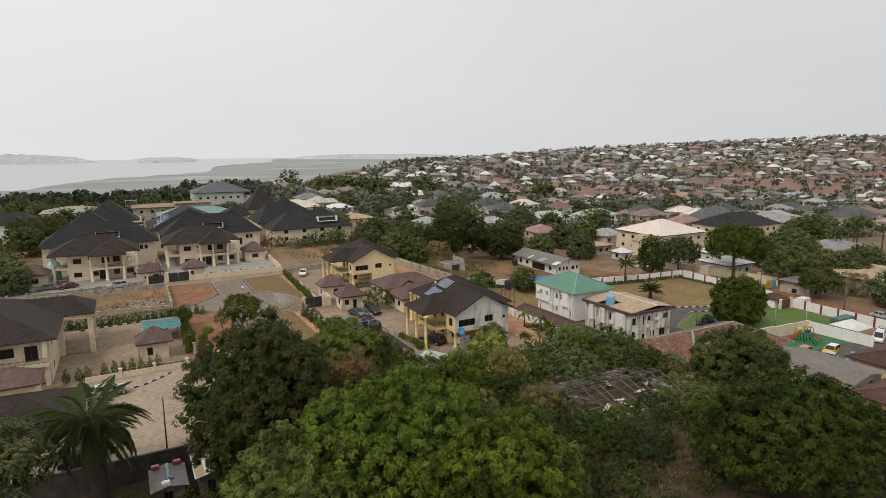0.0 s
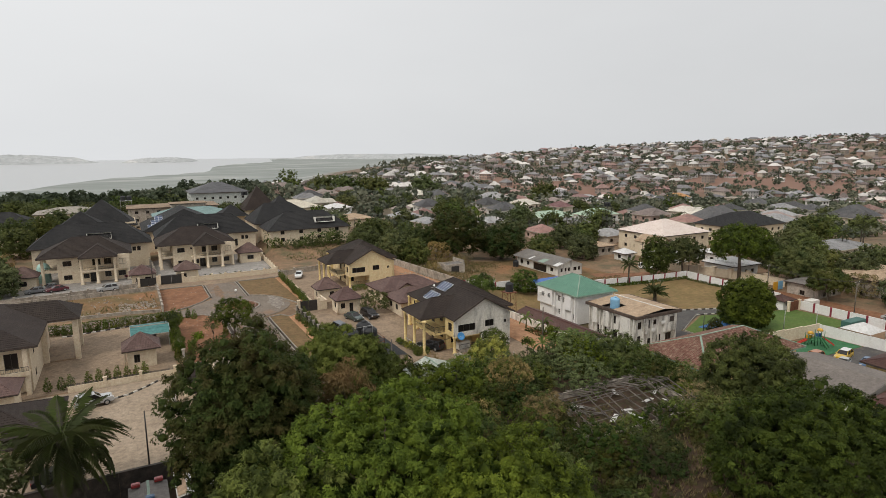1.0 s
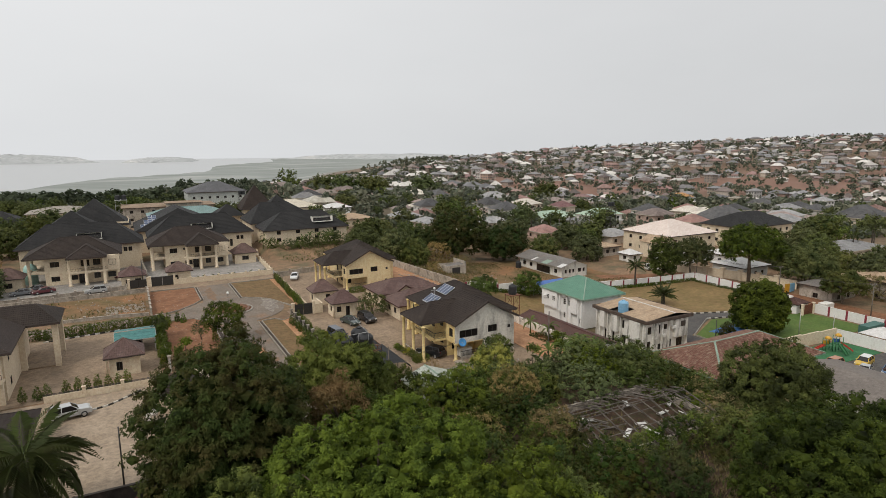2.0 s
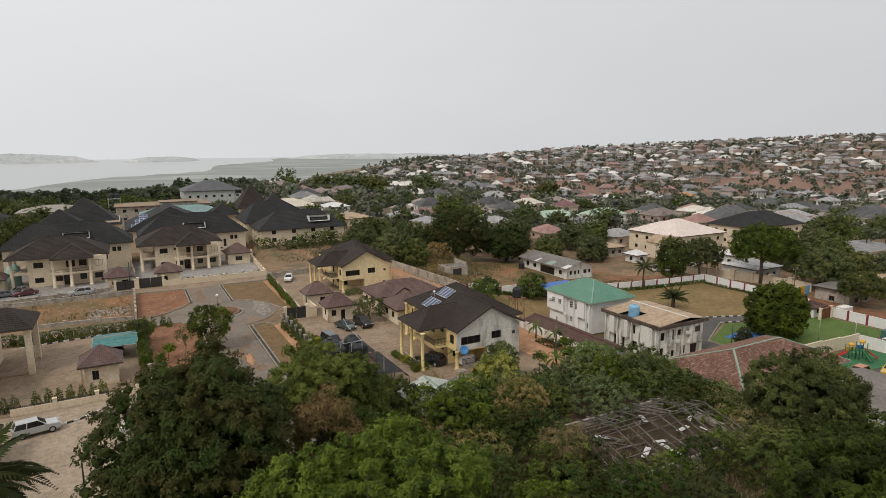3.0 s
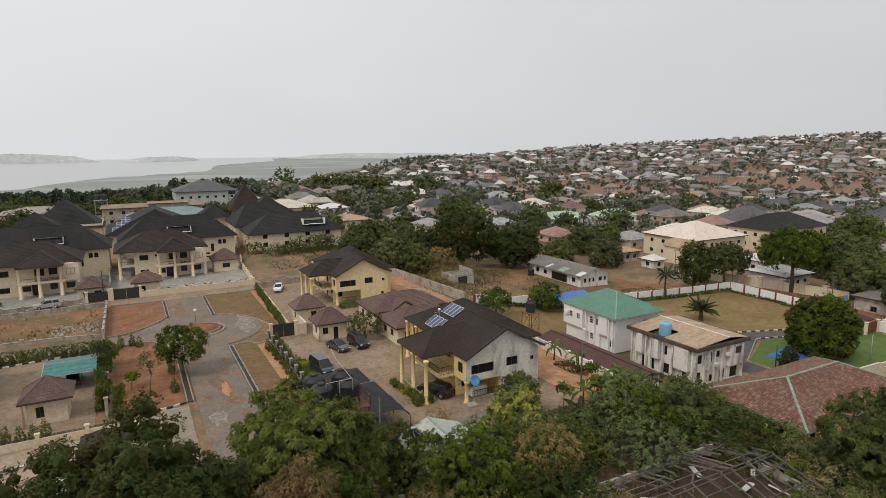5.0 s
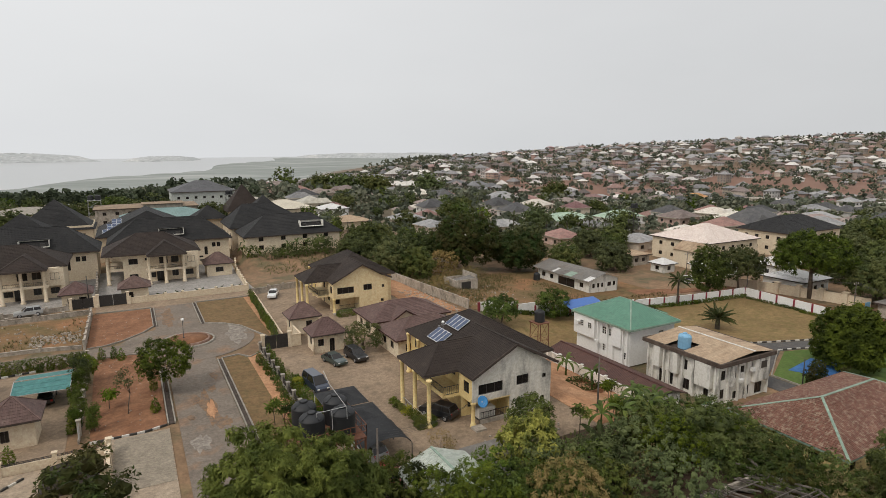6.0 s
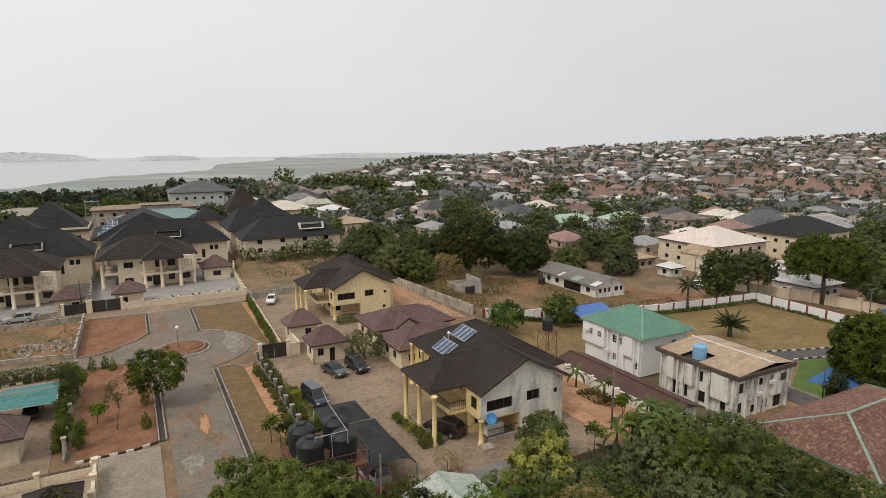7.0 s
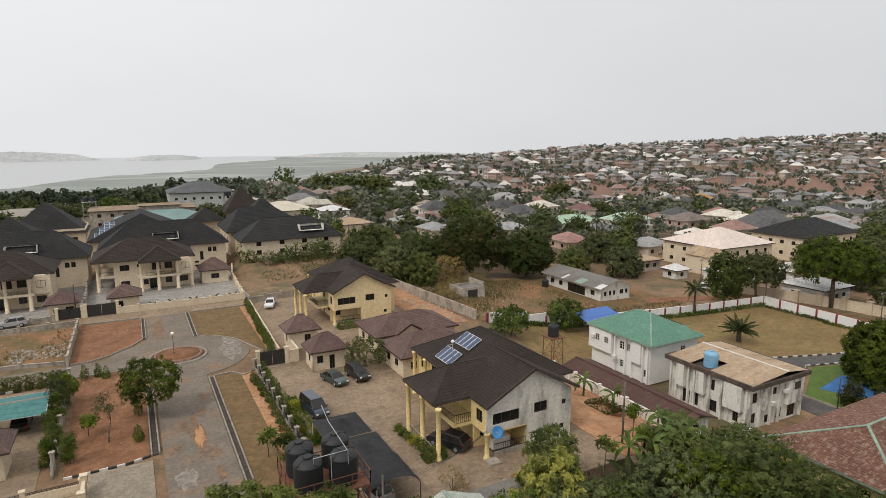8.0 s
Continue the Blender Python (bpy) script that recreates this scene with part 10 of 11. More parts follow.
vehicle(-12.0, 168.6, 0.07, 200, "saloon", P["wine"], "dark red saloon before the mansion")
vehicle(3.6, 178.6, 0.07, 60, "saloon", P["wine"], "dark red saloon beside the mansion")
vehicle(6.0, 116.0, 0.07, 90, "saloon", P["black"], "dark saloon under the teal canopy")
vehicle(36.6, 84.0, 0.07, 100, "suv", P["silver"], "silver off-roader under the grey canopy")
vehicle(36.8, 79.0, 0.07, 95, "saloon", P["red"], "red saloon beside the tank stand")
vehicle(117.6, 60.6, -5.55, 190, "suv", P["yellow"], "yellow off-roader with white roof", P["white"])
vehicle(113.8, 58.6, -5.5, 196, "saloon", P["silver"], "silver saloon in the car park")
vehicle(111.6, 62.6, -5.45, 182, "suv", P["orange"], "small orange off-roader on the turf edge")
vehicle(117.6, 56.6, -5.55, 195, "saloon", P["blue"], "blue saloon in the car park")
vehicle(134.6, 60.6, -5.7, 200, "van", P["white"], "white minibus behind the hoarding", name="van")
vehicle(138.8, 61.8, -5.7, 205, "suv", P["silver"], "silver off-roader behind the hoarding")
vehicle(133.0, 56.6, -5.7, 200, "saloon", P["wine"], "dark red saloon behind the hoarding")
vehicle(152.6, 68.6, h(152.6, 68.6) + 0.08, 265, "saloon", P["silver"], "silver saloon on the dirt road")
vehicle(149.6, 137.0, h(149.6, 137) + 0.08, 330, "van", P["white"], "white minibus at the road bend", name="van")
vehicle(-4.4, 71.6, 0.08, 10, "saloon", P["black"], "dark saloon beside the outbuilding")
vehicle(104, 250, h(104, 250), 30, "saloon", P["blue"], "dull saloon among the houses")

# ---- tank stand beside the drive ----
ts = thing("tank_stand", "rusty steel platform with rails and legs", "platform", at=(0, 0, 0))
TX0, TX1, TY0, TY1, TZ = 27.5, 33.1, 75.0, 80.3, 7.1
bm = bm_new()
box(bm, TX0, TX1, TY0, TY1, TZ - 0.12, TZ)
part("deck", bm, M["rustmetal"], ts)
for x in (TX0 + 0.1, (TX0 + TX1) / 2, TX1 - 0.1):
    for y in (TY0 + 0.1, (TY0 + TY1) / 2, TY1 - 0.1):
        bm = bm_new()
        beam(bm, (x, y, 0.0), (x, y, TZ - 0.12), 0.14, 0.14)
        part("leg", bm, M["rustmetal"], ts)
for z in (2.4, 4.8):
    for p, q in (((TX0, TY0, z), (TX1, TY0, z)), ((TX0, TY1, z), (TX1, TY1, z)), ((TX0, TY0, z), (TX0, TY1, z)), ((TX1, TY0, z), (TX1, TY1, z))):
        bm = bm_new()
        beam(bm, p, q, 0.1, 0.1)
        beam(bm, p, (q[0], q[1], z + 2.2), 0.06, 0.06)
        part("brace", bm, M["rustmetal"], ts)
for p, q in (((TX0, TY0), (TX1, TY0)), ((TX1, TY0), (TX1, TY1)), ((TX1, TY1), (TX0, TY1)), ((TX0, TY1), (TX0, TY0))):
    bm = bm_new()
    for zz in (0.55, 1.1):
        beam(bm, (*p, TZ + zz), (*q, TZ + zz), 0.05, 0.05)
    for i in range(5):
        c = Vector((*p, TZ)).lerp(Vector((*q, TZ)), i / 4)
        beam(bm, c, c + Vector((0, 0, 1.1)), 0.05, 0.05)
    part("guard_rail", bm, M["rustmetal"], ts)
for x, y in ((31.5, 76.4), (31.7, 79.0), (28.9, 76.5), (28.9, 79.0)):
    water_tank("stand_water_tank", x, y, TZ, 1.06, 2.55, M["blackplastic"], "ribbed black plastic tank on the steel stand", 11)
pw = thing("tank_pipework", "grey pipes joining the four tanks", "pipe", at=(0, 0, 0))
for pts in ([(31.5, 75.2, 9.0), (31.5, 75.2, 10.1), (29.0, 75.3, 10.0), (29.0, 75.3, 9.6)], [(31.5, 75.2, 10.0), (31.3, 79.2, 10.6), (31.3, 81.0, 11.2)], [(30.2, 75.0, 7.2), (30.2, 75.1, 10.0)]):
    bm = bm_new()
    for a, b_ in zip(pts, pts[1:]):
        beam(bm, a, b_, 0.055, 0.055, 6)
    part("pipe", bm, M["galv"], pw)


def shade(x0, x1, y0, y1, z, rise, label, mat="shade"):
    t = thing("shade_canopy", label, "canopy", "shade canopies", at=((x0 + x1) / 2, (y0 + y1) / 2, 0))
    a, b_, c, d_ = (x0 - x1) / 2, (x1 - x0) / 2, (y0 - y1) / 2, (y1 - y0) / 2
    bm = bm_new()
    ap = (0, 0, z + rise)
    n = 5
    for p, q in (((a, c), (b_, c)), ((b_, c), (b_, d_)), ((b_, d_), (a, d_)), ((a, d_), (a, c))):
        rows = []
        for i in range(n + 1):
            s = i / n
            sag = -0.5 * s * (1 - s)
            rows.append([bm.verts.new(((p[0] + (q[0] - p[0]) * j / n) * (1 - s), (p[1] + (q[1] - p[1]) * j / n) * (1 - s), z + rise * s + sag)) for j in range(n + 1)])
        for i in range(n):
            for j in range(n):
                f = bm.faces.new((rows[i][j], rows[i][j + 1], rows[i + 1][j + 1], rows[i + 1][j]))
                f.smooth = True
    bmesh.ops.remove_doubles(bm, verts=bm.verts, dist=0.002)
    part("cloth", bm, M[mat], t)
    for p in ((a, c), (b_, c), (b_, d_), (a, d_)):
        bm = bm_new()
        ring_stack(bm, [(0.04, 0.05), (z, 0.05)], 8, p[0] * 0.98, p[1] * 0.98)
        part("post", bm, M["galv"], t)
    bm = bm_new()
    for p, q in (((a, c), (b_, c)), ((b_, c), (b_, d_)), ((b_, d_), (a, d_)), ((a, d_), (a, c))):
        beam(bm, (*p, z), (*q, z), 0.06, 0.06)
    part("frame", bm, M["metal"], t)
    return t


shade(34.4, 39.3, 91.2, 96.2, 2.5, 0.9, "dark grey shade-net canopy over parking")
shade(34.4, 39.6, 85.8, 90.8, 2.5, 0.9, "dark grey shade-net canopy over parking")
ac = thing("arched_canopy", "arched dark grey shade-net canopy over a parked car", "canopy", at=(37.6, 83.6, 0))
bm = bm_new()
rows = []
for i in range(11):
    a = math.pi * i / 10
    rows.append([bm.verts.new((2.5 * math.cos(a), -2.4 + 4.8 * j / 4, 1.9 + 1.1 * math.sin(a) - 0.1 * math.sin(math.pi * j / 2) ** 2)) for j in range(5)])
for i in range(10):
    for j in range(4):
        bm.faces.new((rows[i][j], rows[i + 1][j], rows[i + 1][j + 1], rows[i][j + 1])).smooth = True
part("cloth", bm, M["shade"], ac)
for px, py in ((-2.5, -2.4), (2.5, -2.4), (2.5, 2.4), (-2.5, 2.4)):
    bm = bm_new()
    ring_stack(bm, [(0.04, 0.05), (1.9, 0.05)], 8, px, py)
    part("post", bm, M["metal"], ac)
for py in (-2.4, 0, 2.4):
    bm = bm_new()
    for i in range(10):
        a, b_ = math.pi * i / 10, math.pi * (i + 1) / 10
        beam(bm, (2.48 * math.cos(a), py, 1.88 + 1.1 * math.sin(a)), (2.48 * math.cos(b_), py, 1.88 + 1.1 * math.sin(b_)), 0.05, 0.05, 4)
    part("hoop", bm, M["metal"], ac)


# ---- sheds below the gable house ----
def zinc_shed(name, x0, x1, y0, y1, eave, rise, roofmat, wallmat, label, axis="y", z=0.0):
    t = thing(name, label, "shed", at=(0, 0, z))
    body(t, x0 + 0.4, x1 - 0.4, y0 + 0.4, y1 - 0.4, 0, eave - 0.1, wallmat, front=[(0.8, 1.7, 0.0, 1.9)], left=[(0.8, 1.6, 0.9, 1.7)])
    bm = bm_new()
    hip_roof(bm, x0, x1, y0, y1, eave, rise, axis, 0, 0, 9, 0)
    part("roof", bm, roofmat, t)
    bm = bm_new()
    if axis == "y":
        xm = (x0 + x1) / 2
        for yy in (y0 + 0.4, y1 - 0.4):
            for tri in (((x0 + 0.4, yy, eave - 0.1), (x1 - 0.4, yy, eave - 0.1), (xm, yy, eave + rise * 0.85)), ((xm, yy + 0.01, eave + rise * 0.85), (x1 - 0.4, yy + 0.01, eave - 0.1), (x0 + 0.4, yy + 0.01, eave - 0.1))):
                bm.faces.new([bm.verts.new(v) for v in tri])
        part("gable", bm, wallmat, t)
        bm = bm_new()
        beam(bm, (xm, y0, eave + rise + 0.02), (xm, y1, eave + rise + 0.02), 0.25, 0.05)
        part("ridge_cap", bm, M["greencap"], t)
    return t


PALEZINC = surface("pale_green_white_zinc", (0.46, 0.50, 0.44), (0.55, 0.58, 0.52), 0.4, 0.5, (0.34, 0.38, 0.32), 0.8, (0.5, 0.7), 0.5, 0.6, 12, uvlines=(3.2, 0, 3.0))
zinc_shed("corrugated_shed", 36.0, 43.2, 68.2, 76.0, 2.7, 1.35, PALEZINC, M["block"], "shed with pale green corrugated roof")
t = thing("block_shed", "small grey block shed with patched flat sheet roof", "shed", at=(0, 0, 0))
body(t, 43.4, 47.8, 71.8, 76.8, 0, 2.0, M["block"], front=[(0.8, 1.7, 0, 1.8), (2.6, 3.3, 0.9, 1.6)], left=[(1.2, 2.0, 0.9, 1.6)])
bm = bm_new()
slope(bm, (43.1, 71.5, 2.0), (48.1, 71.5, 2.0), (48.1, 77.1, 2.4), (43.1, 77.1, 2.4), 1.4, 0.03)
part("roof", bm, M["zinc"], t)
t = zinc_shed("yard_shack", 1.8, 5.4, 62.4, 67.4, 2.3, 0.4, M["zinc"], M["deadwood"], "ramshackle shack with grey sheet roof", z=-2.7)
for x, y, c in ((2.5, 67.0, "red"), (4.6, 67.2, "red"), (3.7, 64.0, "blue"), (3.3, 63.2, "white")):
    o = thing("plastic_crate", c + " plastic crate lying on the shack roof", "crate", at=(x, y, -0.15))
    bm = bm_new()
    box(bm, -0.4, 0.4, -0.3, 0.3, 0.0, 0.3, 0.03)
    box(bm, -0.3, 0.3, -0.2, 0.2, 0.3, 0.36, 0.02)
    part("crate_body", bm, P[c], o)
t = zinc_shed("yard_shack", 6.0, 10.0, 62.8, 68.4, 2.5, 0.4, M["zinclight"], M["deadwood"], "shack with rusty and white sheet roof", z=-2.7)
for x in (6.1, 7.7):
    bm = bm_new()
    slope(bm, (x, 68.3, 2.6 if x < 7 else 2.95), (x, 63.0, 2.6 if x < 7 else 2.95), (x + 0.9, 63.0, 2.8 if x < 7 else 2.9), (x + 0.9, 68.3, 2.8 if x < 7 else 2.9), 9, 0)
    part("rusty_sheet", bm, M["rustroof"], t)

# ---- derelict roof in the scrub ----
dr = thing("derelict_building", "collapsed building with bare grey roof timbers", "ruin", at=(0, 0, 0))
bm = bm_new()
wall_run(bm, (47.6, 50.6), (66.4, 50.6), -1.0, 0.9, [(4, 6, 0.6, 1.7), (11, 13, 0.4, 1.7)], 0.25)
wall_run(bm, (66.4, 50.86), (66.4, 62.0), -1.6, 0.9, (), 0.25)
wall_run(bm, (66.4, 62.3), (47.6, 62.3), -1.2, 0.9, (), 0.25)
wall_run(bm, (47.6, 62.04), (47.6, 50.86), -1.0, 0.9, [(3, 5, 0.4, 1.7)], 0.25)
part("wall", bm, M["block"], dr)
rng = np.random.default_rng(61)
for i in range(24):
    x = 47.6 + 18.6 * i / 23
    if rng.random() < 0.16:
        continue
    sag = rng.uniform(-0.5, 0.25)
    for (ya, za), (yb, zb) in (((50.2, 0.95), (56.4, 2.5)), ((62.6, 0.95), (56.4, 2.5))):
        cut = rng.choice([1.0, 1.0, 0.75, 0.55])
        bm = bm_new()
        beam(bm, (x + rng.normal(0, 0.2), ya, za), (x + rng.normal(0, 0.5), ya + (yb - ya) * cut, za + (zb - za + sag) * cut), 0.085, 0.13)
        part("rafter", bm, M["greytimber"], dr)
for j in range(6):
    for y, z in ((50.6 + j * 1.1, 1.12 + j * 0.275), (62.2 - j * 1.1, 1.12 + j * 0.275)):
        a, b_ = sorted(rng.uniform(47.4, 66.4, 2)) if rng.random() < 0.4 else (47.4, 66.2)
        bm = bm_new()
        beam(bm, (a, y, z + rng.normal(0, 0.1)), (b_, y + rng.normal(0, 0.2), z + rng.normal(0, 0.12)), 0.07, 0.08)
        part("purlin", bm, M["greytimber"], dr)
for i in range(30):
    x, y = rng.uniform(48, 65.5), rng.uniform(51, 62)
    bm = bm_new()
    a = rng.uniform(0, math.pi)
    d = Vector((math.cos(a), math.sin(a), rng.normal(0, 0.12))) * rng.uniform(0.6, 1.5)
    beam(bm, Vector((x, y, 0.15 + rng.uniform(0, 0.3))) - d, Vector((x, y, 0.25 + rng.uniform(0, 0.3))) + d, rng.uniform(0.12, 0.7), 0.04)
    part("fallen_sheet", bm, M["zinclight"] if rng.random() < 0.3 else M["greytimber"], dr)
for i in range(9):
    y = 51.0 + i * 1.3
    bm = bm_new()
    beam(bm, (66.9 + rng.normal(0, 0.4), y, 0.95 + rng.uniform(0, 0.2)), (67.2 + rng.normal(0, 0.7), y + rng.uniform(2.0, 4.5), 0.8 + rng.uniform(0, 0.4)), 0.3, 0.06)
    part("fallen_board", bm, M["deadwood"] if i % 3 else M["zinc"], dr)
# floor in the darkened litter colour, standing in for the shaded void
bm = bm_new()
box(bm, 47.9, 66.1, 50.9, 62.0, -1.6, 0.12)
part("debris_floor", bm, M["litter"], dr)


# ---- poles and wires ----
def pole(x, y, tall, label, arm=True, mat="deadwood", r=0.13):
    t = thing("utility_pole", label, "pole", "utility poles", at=(x, y, h(x, y)))
    bm = bm_new()
    ring_stack(bm, [(-0.3, r), (tall, r * 0.7)], 8)
    part("post", bm, M[mat], t)
    if arm:
        bm = bm_new()
        beam(bm, (-0.9, 0, tall - 0.5), (0.9, 0, tall - 0.5), 0.1, 0.1)
        part("crossarm", bm, M[mat], t)
        for dx in (-0.8, 0, 0.8):
            bm = bm_new()
            ring_stack(bm, [(tall - 0.45, 0.05), (tall - 0.25, 0.07), (tall - 0.2, 0.04)], 6, dx, 0)
            part("insulator", bm, M["kerbwhite"], t)
    return t


def wires(sites, tall, label):
    t = thing("power_line", label, "cable")
    for (xa, ya), (xb, yb) in zip(sites, sites[1:]):
        for dx in (-0.8, 0, 0.8):
            a = Vector((xa + dx, ya, h(xa, ya) + tall - 0.2))
            b_ = Vector((xb + dx, yb, h(xb, yb) + tall - 0.2))
            bm = bm_new()
            limb(bm, [a.lerp(b_, i / 8) - Vector((0, 0, 4.8 * i / 8 * (1 - i / 8))) for i in range(9)], [0.022] * 9, 4)
            part("wire", bm, M["metal"], t)


line = [(150.5, 140), (150.8, 122.0), (152.0, 98.0), (151.0, 76.0), (150.0, 54.0), (150.0, 30)]
for x, y in line:
    pole(x, y, 8.0, "weathered wooden power pole along the dirt road")
wires(line, 8.0, "sagging power wires along the dirt road")

pole(33.6, 73.9, 8.2, "bare wooden pole beside the tank stand", False, "deadwood", 0.12)
pole(3.9, 70.6, 6.2, "thin dark pole beside the yard wall", False, "metal", 0.09)
pole(64.0, 80.6, 7.0, "bare wooden pole in the orange yard", False, "deadwood", 0.12)
pole(124.5, 76.2, 4.6, "grey lamp pole on the lawn", False, "galv", 0.09)
pole(103.4, 79.6, 4.6, "dark leaning post by the court", False, "metal", 0.1)
pole(8.4, 164.2, 6.4, "dark pole beside the mansion gate", False, "metal", 0.12)
pole(128.0, 71.6, 5.0, "galvanised pole at the playground", False, "galv", 0.08)
for p in ((76, 205), (128, 215), (168, 205), (142, 240), (98, 240)):
    pole(p[0], p[1], 8.0, "weathered wooden power pole among the houses")
sw = thing("stand_wires", "slack service wires from the pole", "cable")
for k in range(4):
    bm = bm_new()
    a, b_ = Vector((33.6, 73.9, 8.0 - 0.25 * k)), Vector((49.2, 84.4, 3.0 + 0.1 * k))
    limb(bm, [a.lerp(b_, i / 8) - Vector((0, 0, 3.2 * i / 8 * (1 - i / 8))) for i in range(9)], [0.013] * 9, 4)
    part("wire", bm, M["metal"], sw)

# ---- playground ----
pg = thing("play_set", "colourful play tower with slides and domed roofs", "playground", at=(119.4, 67.6, h(119.4, 67.6) + 0.07), turn=-35)
PL = {k: plain("play_" + k, c, 0.4) for k, c in dict(red=(0.45, 0.05, 0.035), yellow=(0.6, 0.33, 0.03), green=(0.03, 0.13, 0.05), blue=(0.04, 0.12, 0.36)).items()}
for cx, tall, deck in ((-0.2, 2.3, 1.0), (1.5, 2.9, 1.4)):
    for x, y in ((cx - 0.6, -0.6), (cx + 0.6, -0.6), (cx + 0.6, 0.6), (cx - 0.6, 0.6)):
        bm = bm_new()
        ring_stack(bm, [(0, 0.07), (tall, 0.07)], 8, x, y)
        part("post", bm, PL["green"], pg)
    bm = bm_new()
    box(bm, cx - 0.62, cx + 0.62, -0.62, 0.62, deck, deck + 0.1, 0.02)
    part("deck", bm, PL["green"], pg)
    bm = bm_new()
    box(bm, cx - 0.6, cx + 0.6, 0.6, 0.66, deck + 0.1, deck + 0.75, 0.02)
    part("panel", bm, PL["blue" if cx > 0 else "yellow"], pg)
    bm = bm_new()
    ring_stack(bm, [(tall - 0.05, 0.56), (tall + 0.2, 0.5), (tall + 0.38, 0.34), (tall + 0.46, 0.1)], 12, cx, 0)
    part("roof", bm, PL["yellow"], pg)
for p, q, c in (((-0.8, -0.1, 1.05), (-2.7, -0.3, 0.12), "red"), ((2.1, 0, 1.45), (4.0, -0.5, 0.12), "red"), ((1.5, -0.6, 1.45), (1.9, -2.6, 0.12), "green")):
    bm = bm_new()
    beam(bm, p, q, 0.55, 0.05)
    for o in (-0.28, 0.28):
        d = (Vector(q) - Vector(p)).normalized().cross(Vector((0, 0, 1))).normalized() * o
        beam(bm, Vector(p) + d + Vector((0, 0, 0.12)), Vector(q) + d + Vector((0, 0, 0.12)), 0.05, 0.24)
    part("slide", bm, PL[c], pg)

# ---- small things ----
dish = thing("satellite_dish", "blue satellite dish on the gable wall", "satellite dish", at=(49.9, 83.75, 3.1))
bm = bm_new()
ring_stack(bm, [(0.0, 0.08), (0.03, 0.3), (0.1, 0.5), (0.18, 0.66), (0.2, 0.66), (0.12, 0.5), (0.05, 0.3)], 20, cap=False)
bmesh.ops.transform(bm, matrix=Matrix.Rotation(radians(62), 4, "X"), verts=bm.verts)
part("bowl", bm, M["bluedish"], dish)
bm = bm_new()
beam(bm, (0, 0.55, 0), (0, 0, 0.0), 0.06, 0.06)
beam(bm, (0, 0.1, -0.5), (0, -0.6, 0.1), 0.03, 0.03)
part("arm", bm, M["galv"], dish)
an = thing("tv_antenna", "thin roof antenna with white head", "antenna", at=(51.0, 95.0, 6.7))
bm = bm_new()
ring_stack(bm, [(0, 0.03), (2.4, 0.025)], 6)
beam(bm, (-0.7, 0, 2.1), (0.5, 0, 2.1), 0.04, 0.04)
part("mast", bm, M["galv"], an)
bm = bm_new()
bmesh.ops.create_uvsphere(bm, u_segments=10, v_segments=6, radius=0.2, matrix=Matrix.Translation((0, 0, 2.45)))
part("head", bm, M["lampwhite"], an)
tp = thing("tarpaulin_shelter", "blue tarpaulin stretched behind the green roof", "shelter", at=(98.5, 121.5, h(98.5, 121.5)))
bm = bm_new()
slope(bm, (-4.5, -3, 2.6), (4.5, -3, 2.6), (4.5, 3, 4.0), (-4.5, 3, 4.0), 3, 0.03)
part("cloth", bm, M["bluecloth"], tp)
for x, y, z in ((-4.4, -2.9, 2.6), (4.4, -2.9, 2.6), (4.4, 2.9, 4.0), (-4.4, 2.9, 4.0)):
    bm = bm_new()
    ring_stack(bm, [(-0.2, 0.05), (z, 0.05)], 6, x, y)
    part("post", bm, M["galv"], tp)
gb = thing("green_bin", "round dark green drum beside the white house", "bin", at=(83.9, 80.8, h(83.9, 80.8)))
bm = bm_new()
ring_stack(bm, [(0, 0.7), (0.5, 0.75), (0.6, 0.72), (1.3, 0.76), (1.5, 0.6), (1.55, 0.2)], 18)
part("drum", bm, plain("dark_green_plastic", (0.03, 0.12, 0.04), 0.5), gb)
gn = thing("generator", "grey-white boxed generator in the porch recess", "generator", at=(51.6, 85.9, 0.06))
bm = bm_new()
box(bm, -1.1, 1.1, -0.55, 0.55, 0.1, 1.35, 0.06)
part("housing", bm, M["stained"], gn)
bm = bm_new()
box(bm, -1.15, 1.15, -0.6, 0.6, 0.0, 0.1)
part("base_frame", bm, M["metal"], gn)
for x, y, r in ((52.3, 80.4, 0.4), (53.6, 80.9, 0.3), (51.0, 80.2, 0.35)):
    o = thing("rubble_heap", "red earth and rubble heap below the wall", "rubble", at=(x, y, 0))
    bm = bm_new()
    bmesh.ops.create_icosphere(bm, subdivisions=2, radius=1.0)
    for v in bm.verts:
        v.co = Vector((v.co.x * 1.8, v.co.y * 0.9, max(v.co.z, -0.2) * r)) * (1 + 0.15 * noise.noise(v.co * 2.1 + Vector((x, y, 0))))
    part("heap", bm, M["redsoil"], o)
pl = thing("planter", "low block edging round the planted bed", "planter", at=(70.1, 89.9, h(70.1, 89.9)))
for a in ((-1.7, 1.7, -2.1, -1.9), (-1.7, 1.7, 1.9, 2.1), (-1.7, -1.5, -1.9, 1.9), (1.5, 1.7, -1.9, 1.9)):
    bm = bm_new()
    box(bm, *a, -0.3, 0.35, 0.02)
    part("edging", bm, M["redsoil"], pl)
sk = thing("storage_box", "white metal storage box by the road", "box", at=(149.0, 84.6, h(149, 84.6)))
bm = bm_new()
box(bm, -1.6, 1.6, -1.0, 1.0, 0.0, 1.8, 0.05)
part("box_body", bm, M["kerbwhite"], sk)
yb = thing("signboard", "yellow and blue sign panels by the road", "sign", at=(157.6, 98.6, h(157.6, 98.6)))
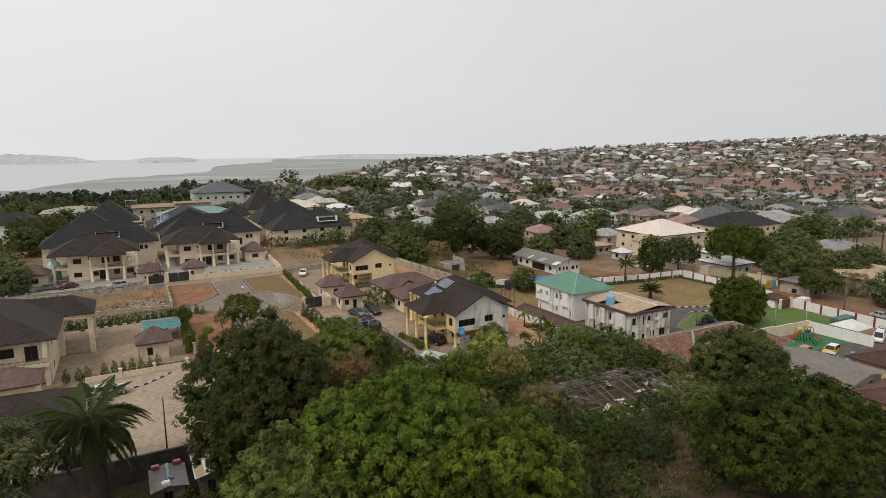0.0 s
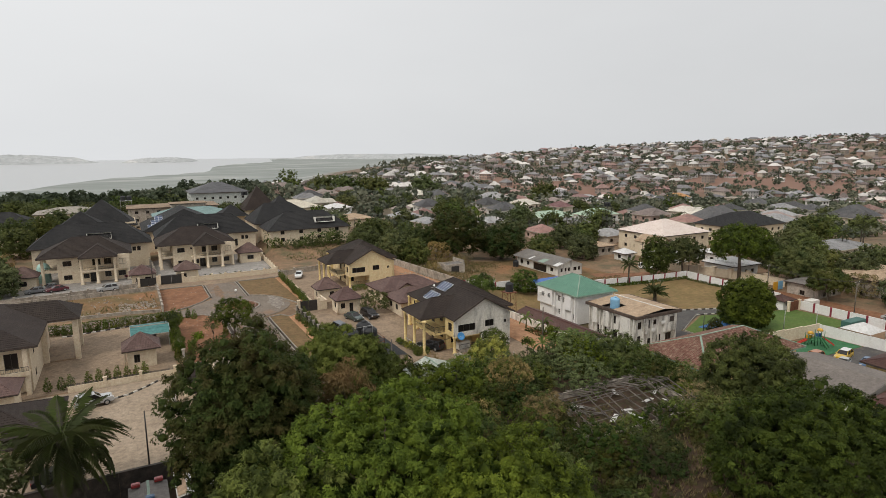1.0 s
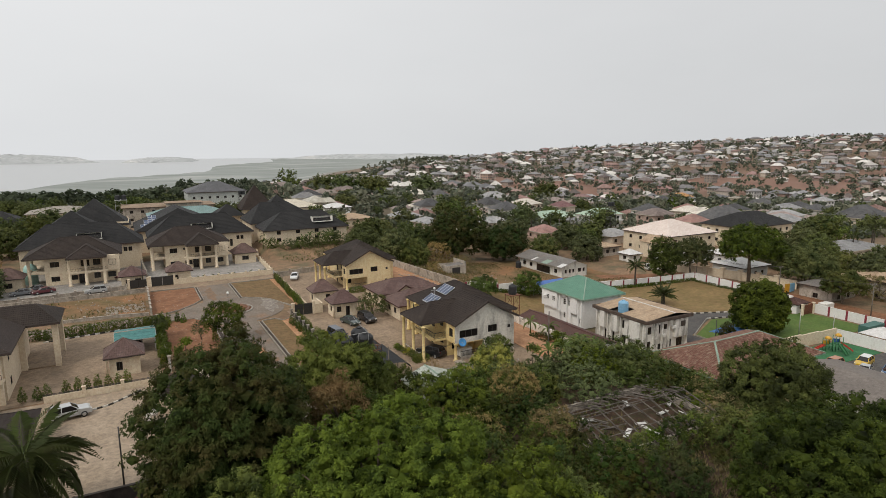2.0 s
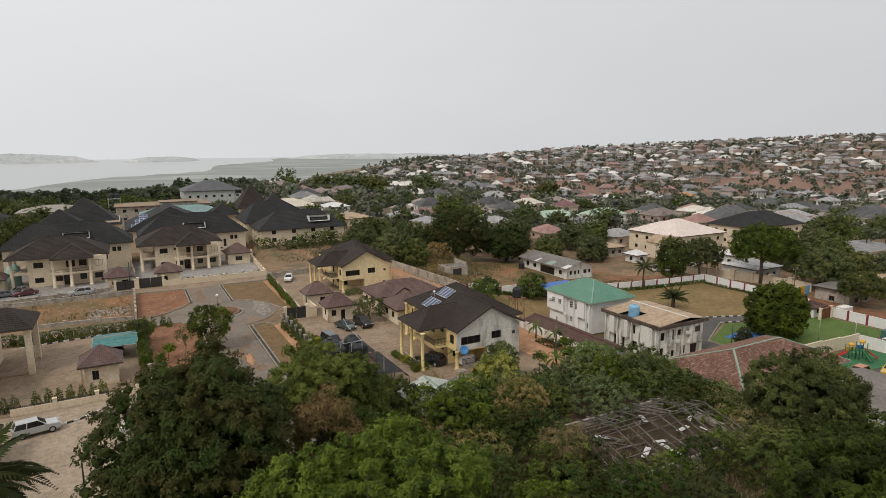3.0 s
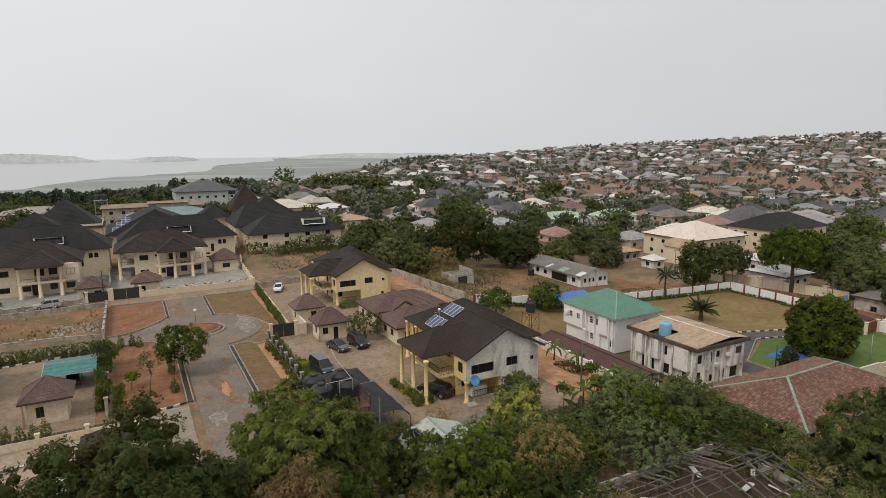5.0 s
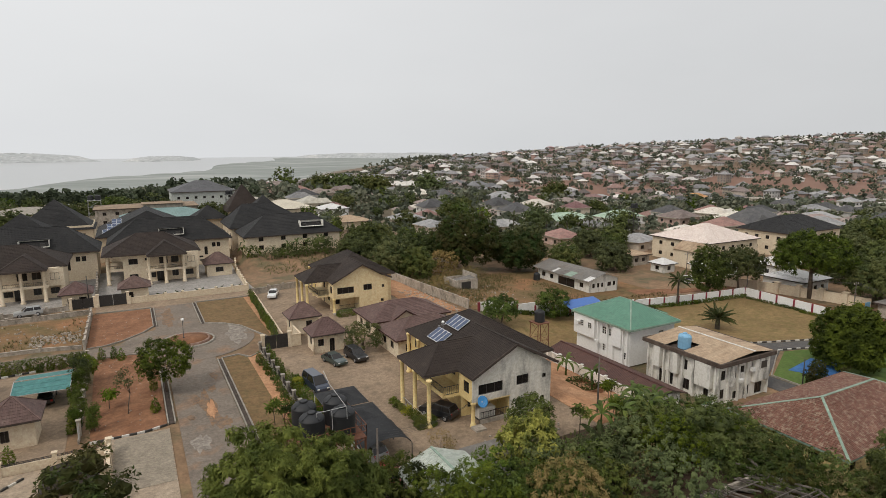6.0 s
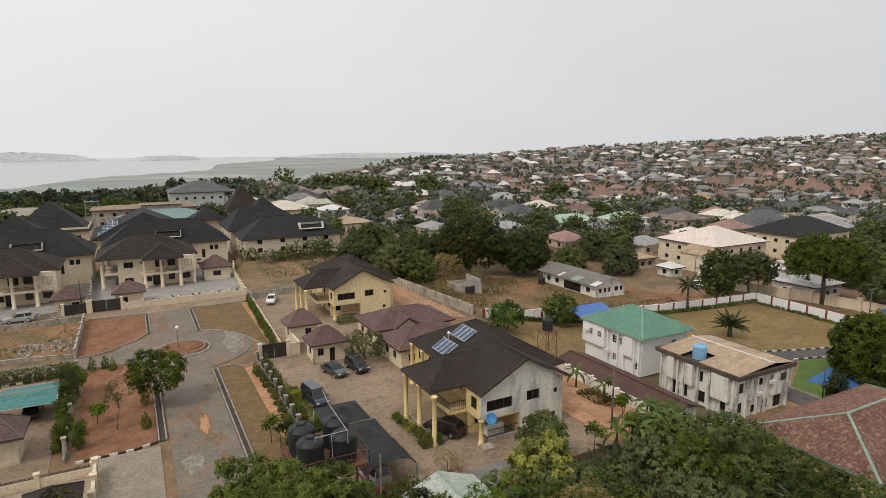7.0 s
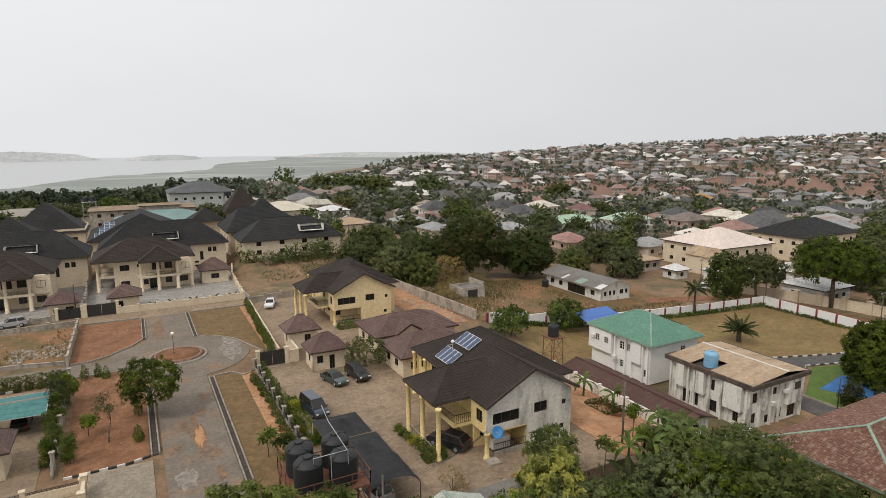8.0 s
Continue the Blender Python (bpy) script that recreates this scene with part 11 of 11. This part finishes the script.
for dx, c in ((-1.1, "yellow"), (1.1, "blue")):
    bm = bm_new()
    box(bm, dx - 1.0, dx + 1.0, -0.06, 0.06, 0.3, 2.6, 0.02)
    part("panel", bm, PL[c] if c == "yellow" else M["blueplastic"], yb)
tk = thing("garden_tank", "green sheet-metal container by the wall", "container", at=(140.2, 70.6, h(140, 70.6)))
bm = bm_new()
box(bm, -3, 3, -1.0, 1.0, 0, 1.7, 0.05)
part("box_body", bm, plain("dull_green_sheet", (0.05, 0.13, 0.11), 0.6), tk)
for x in (21.5, 25.0, 29.0, 33.0, 36.6):
    q = make_palm("dwarf_palm", "small palm in the mansion forecourt bed", (x, 165.6, 0), 0.5, 0.1, 1.5, 0.35, 10, int(600 + x), pairs=10)
for x, y, tl in ((30.2, 92.5, 3.6), (30.6, 90.3, 3.2), (12.9, 109.4, 2.4), (29.6, 95.4, 3.0), (70.8, 85.5, 2.6), (66.6, 81.6, 3.4), (58.5, 77.4, 3.2), (63.0, 76.6, 3.4)):
    make_tree("pawpaw_sapling", "slender young tree with a tuft of leaves", (x, y, h(x, y)), tl, 0.9, 0.9, 0.6, M["leafbright"], int(x * 7 + y), 60, 5, (0.5, 0.16), 8, 0.05, "young trees", low=-0.4)
small_hut("gate_hut", 8.4, 12.8, 85.4, 90.6, 3.0, 1.5, M["brownroof"], M["mansion"], "cream gate hut with dark ridged sheet roof", 0.5, {"front": [(1.0, 1.9, 0.9, 2.1)], "left": [(1.5, 2.5, 0.9, 2.1)]})
mb_ = thing("meter_box", "pale meter box on the paver yard", "box", at=(6.6, 84.4, 0.06))
bm = bm_new()
box(bm, -0.3, 0.3, -0.3, 0.3, 0, 1.3, 0.05)
part("box_body", bm, M["kerbwhite"], mb_)

# pavers of the apron, laid as single blocks
pb = bm_new()
box(pb, -0.48, 0.48, -0.235, 0.235, -0.03, 0.03)
pme = mesh_of("paver", pb, M["paverpiece"])
apron = bpy.data.objects["apron"]
for i in range(10):
    for j in range(30):
        again("paver", pme, apron, Matrix.Translation((13.75 + i * 0.54 + (0.1 if j % 2 else 0), 88.7 + j * 0.385, h(15, 90) + 0.06)) @ Matrix.Diagonal((0.552, 0.8, 1, 1)))


# ---- rubble ----
def rubble(name, label, areas, mat, seed):
    """Loose stones and broken blocks."""
    rng_ = np.random.default_rng(seed)
    vs, fs = [], []
    for x0, x1, y0, y1, n, big in areas:
        for _ in range(n):
            x, y = rng_.uniform(x0, x1), rng_.uniform(y0, y1)
            s = big * rng_.uniform(0.3, 1.0)
            a = rng_.uniform(0, math.pi)
            z = h(x, y) + 0.05
            k = len(vs)
            for dz, sc in ((-0.1, 1.0), (0.5 * s, 0.7)):
                for i in range(5):
                    q = a + i * 1.2566 + rng_.uniform(-0.2, 0.2)
                    vs.append((x + math.cos(q) * s * sc * 0.6, y + math.sin(q) * s * sc * 0.45, z + dz))
            for i in range(5):
                fs.append((k + i, k + (i + 1) % 5, k + 5 + (i + 1) % 5, k + 5 + i))
            fs.append((k + 5, k + 6, k + 7, k + 8, k + 9))
    return tagged(raw(name, vs, fs, mat), label, "rubble", kind="stuff")


rubble("rubble", "broken pale blocks and stones", [(-22, 8, 140, 155.5, 150, 0.35), (1, 8, 140.5, 147, 170, 0.5), (66, 73, 128, 146, 160, 0.5), (48, 58, 79, 82, 60, 0.4), (76, 96, 131, 160, 120, 0.5), (11, 18, 102, 128, 90, 0.22), (10, 18, 137, 156, 60, 0.22)], M["block"], 700)


# ---- tap stand at the yard ----
ts = thing("tap_stand", "cream pillar with a white water drum on a ledge", "water stand", at=(7.9, 83.3, 0.06))
bm = bm_new()
box(bm, -0.25, 0.25, -0.25, 0.25, 0.0, 3.4, 0.02)
part("pillar", bm, M["mansion"], ts)
bm = bm_new()
box(bm, -1.1, 0.6, -0.7, 0.4, 0.0, 0.18, 0.02)
part("plinth", bm, M["kerb"], ts)
bm = bm_new()
ring_stack(bm, [(1.5, 0.36), (1.58, 0.4), (2.5, 0.4), (2.6, 0.34)], 14, -0.66, -0.1)
part("drum", bm, M["white"], ts)
bm = bm_new()
box(bm, -1.1, -0.26, -0.5, 0.3, 1.36, 1.49)
part("ledge", bm, M["kerb"], ts)
bm = bm_new()
hip_roof(bm, -0.8, 0.8, -0.8, 0.8, 3.4, 0.5, "x", 0, 0, 9, 0)
part("roof", bm, M["fascia"], ts)
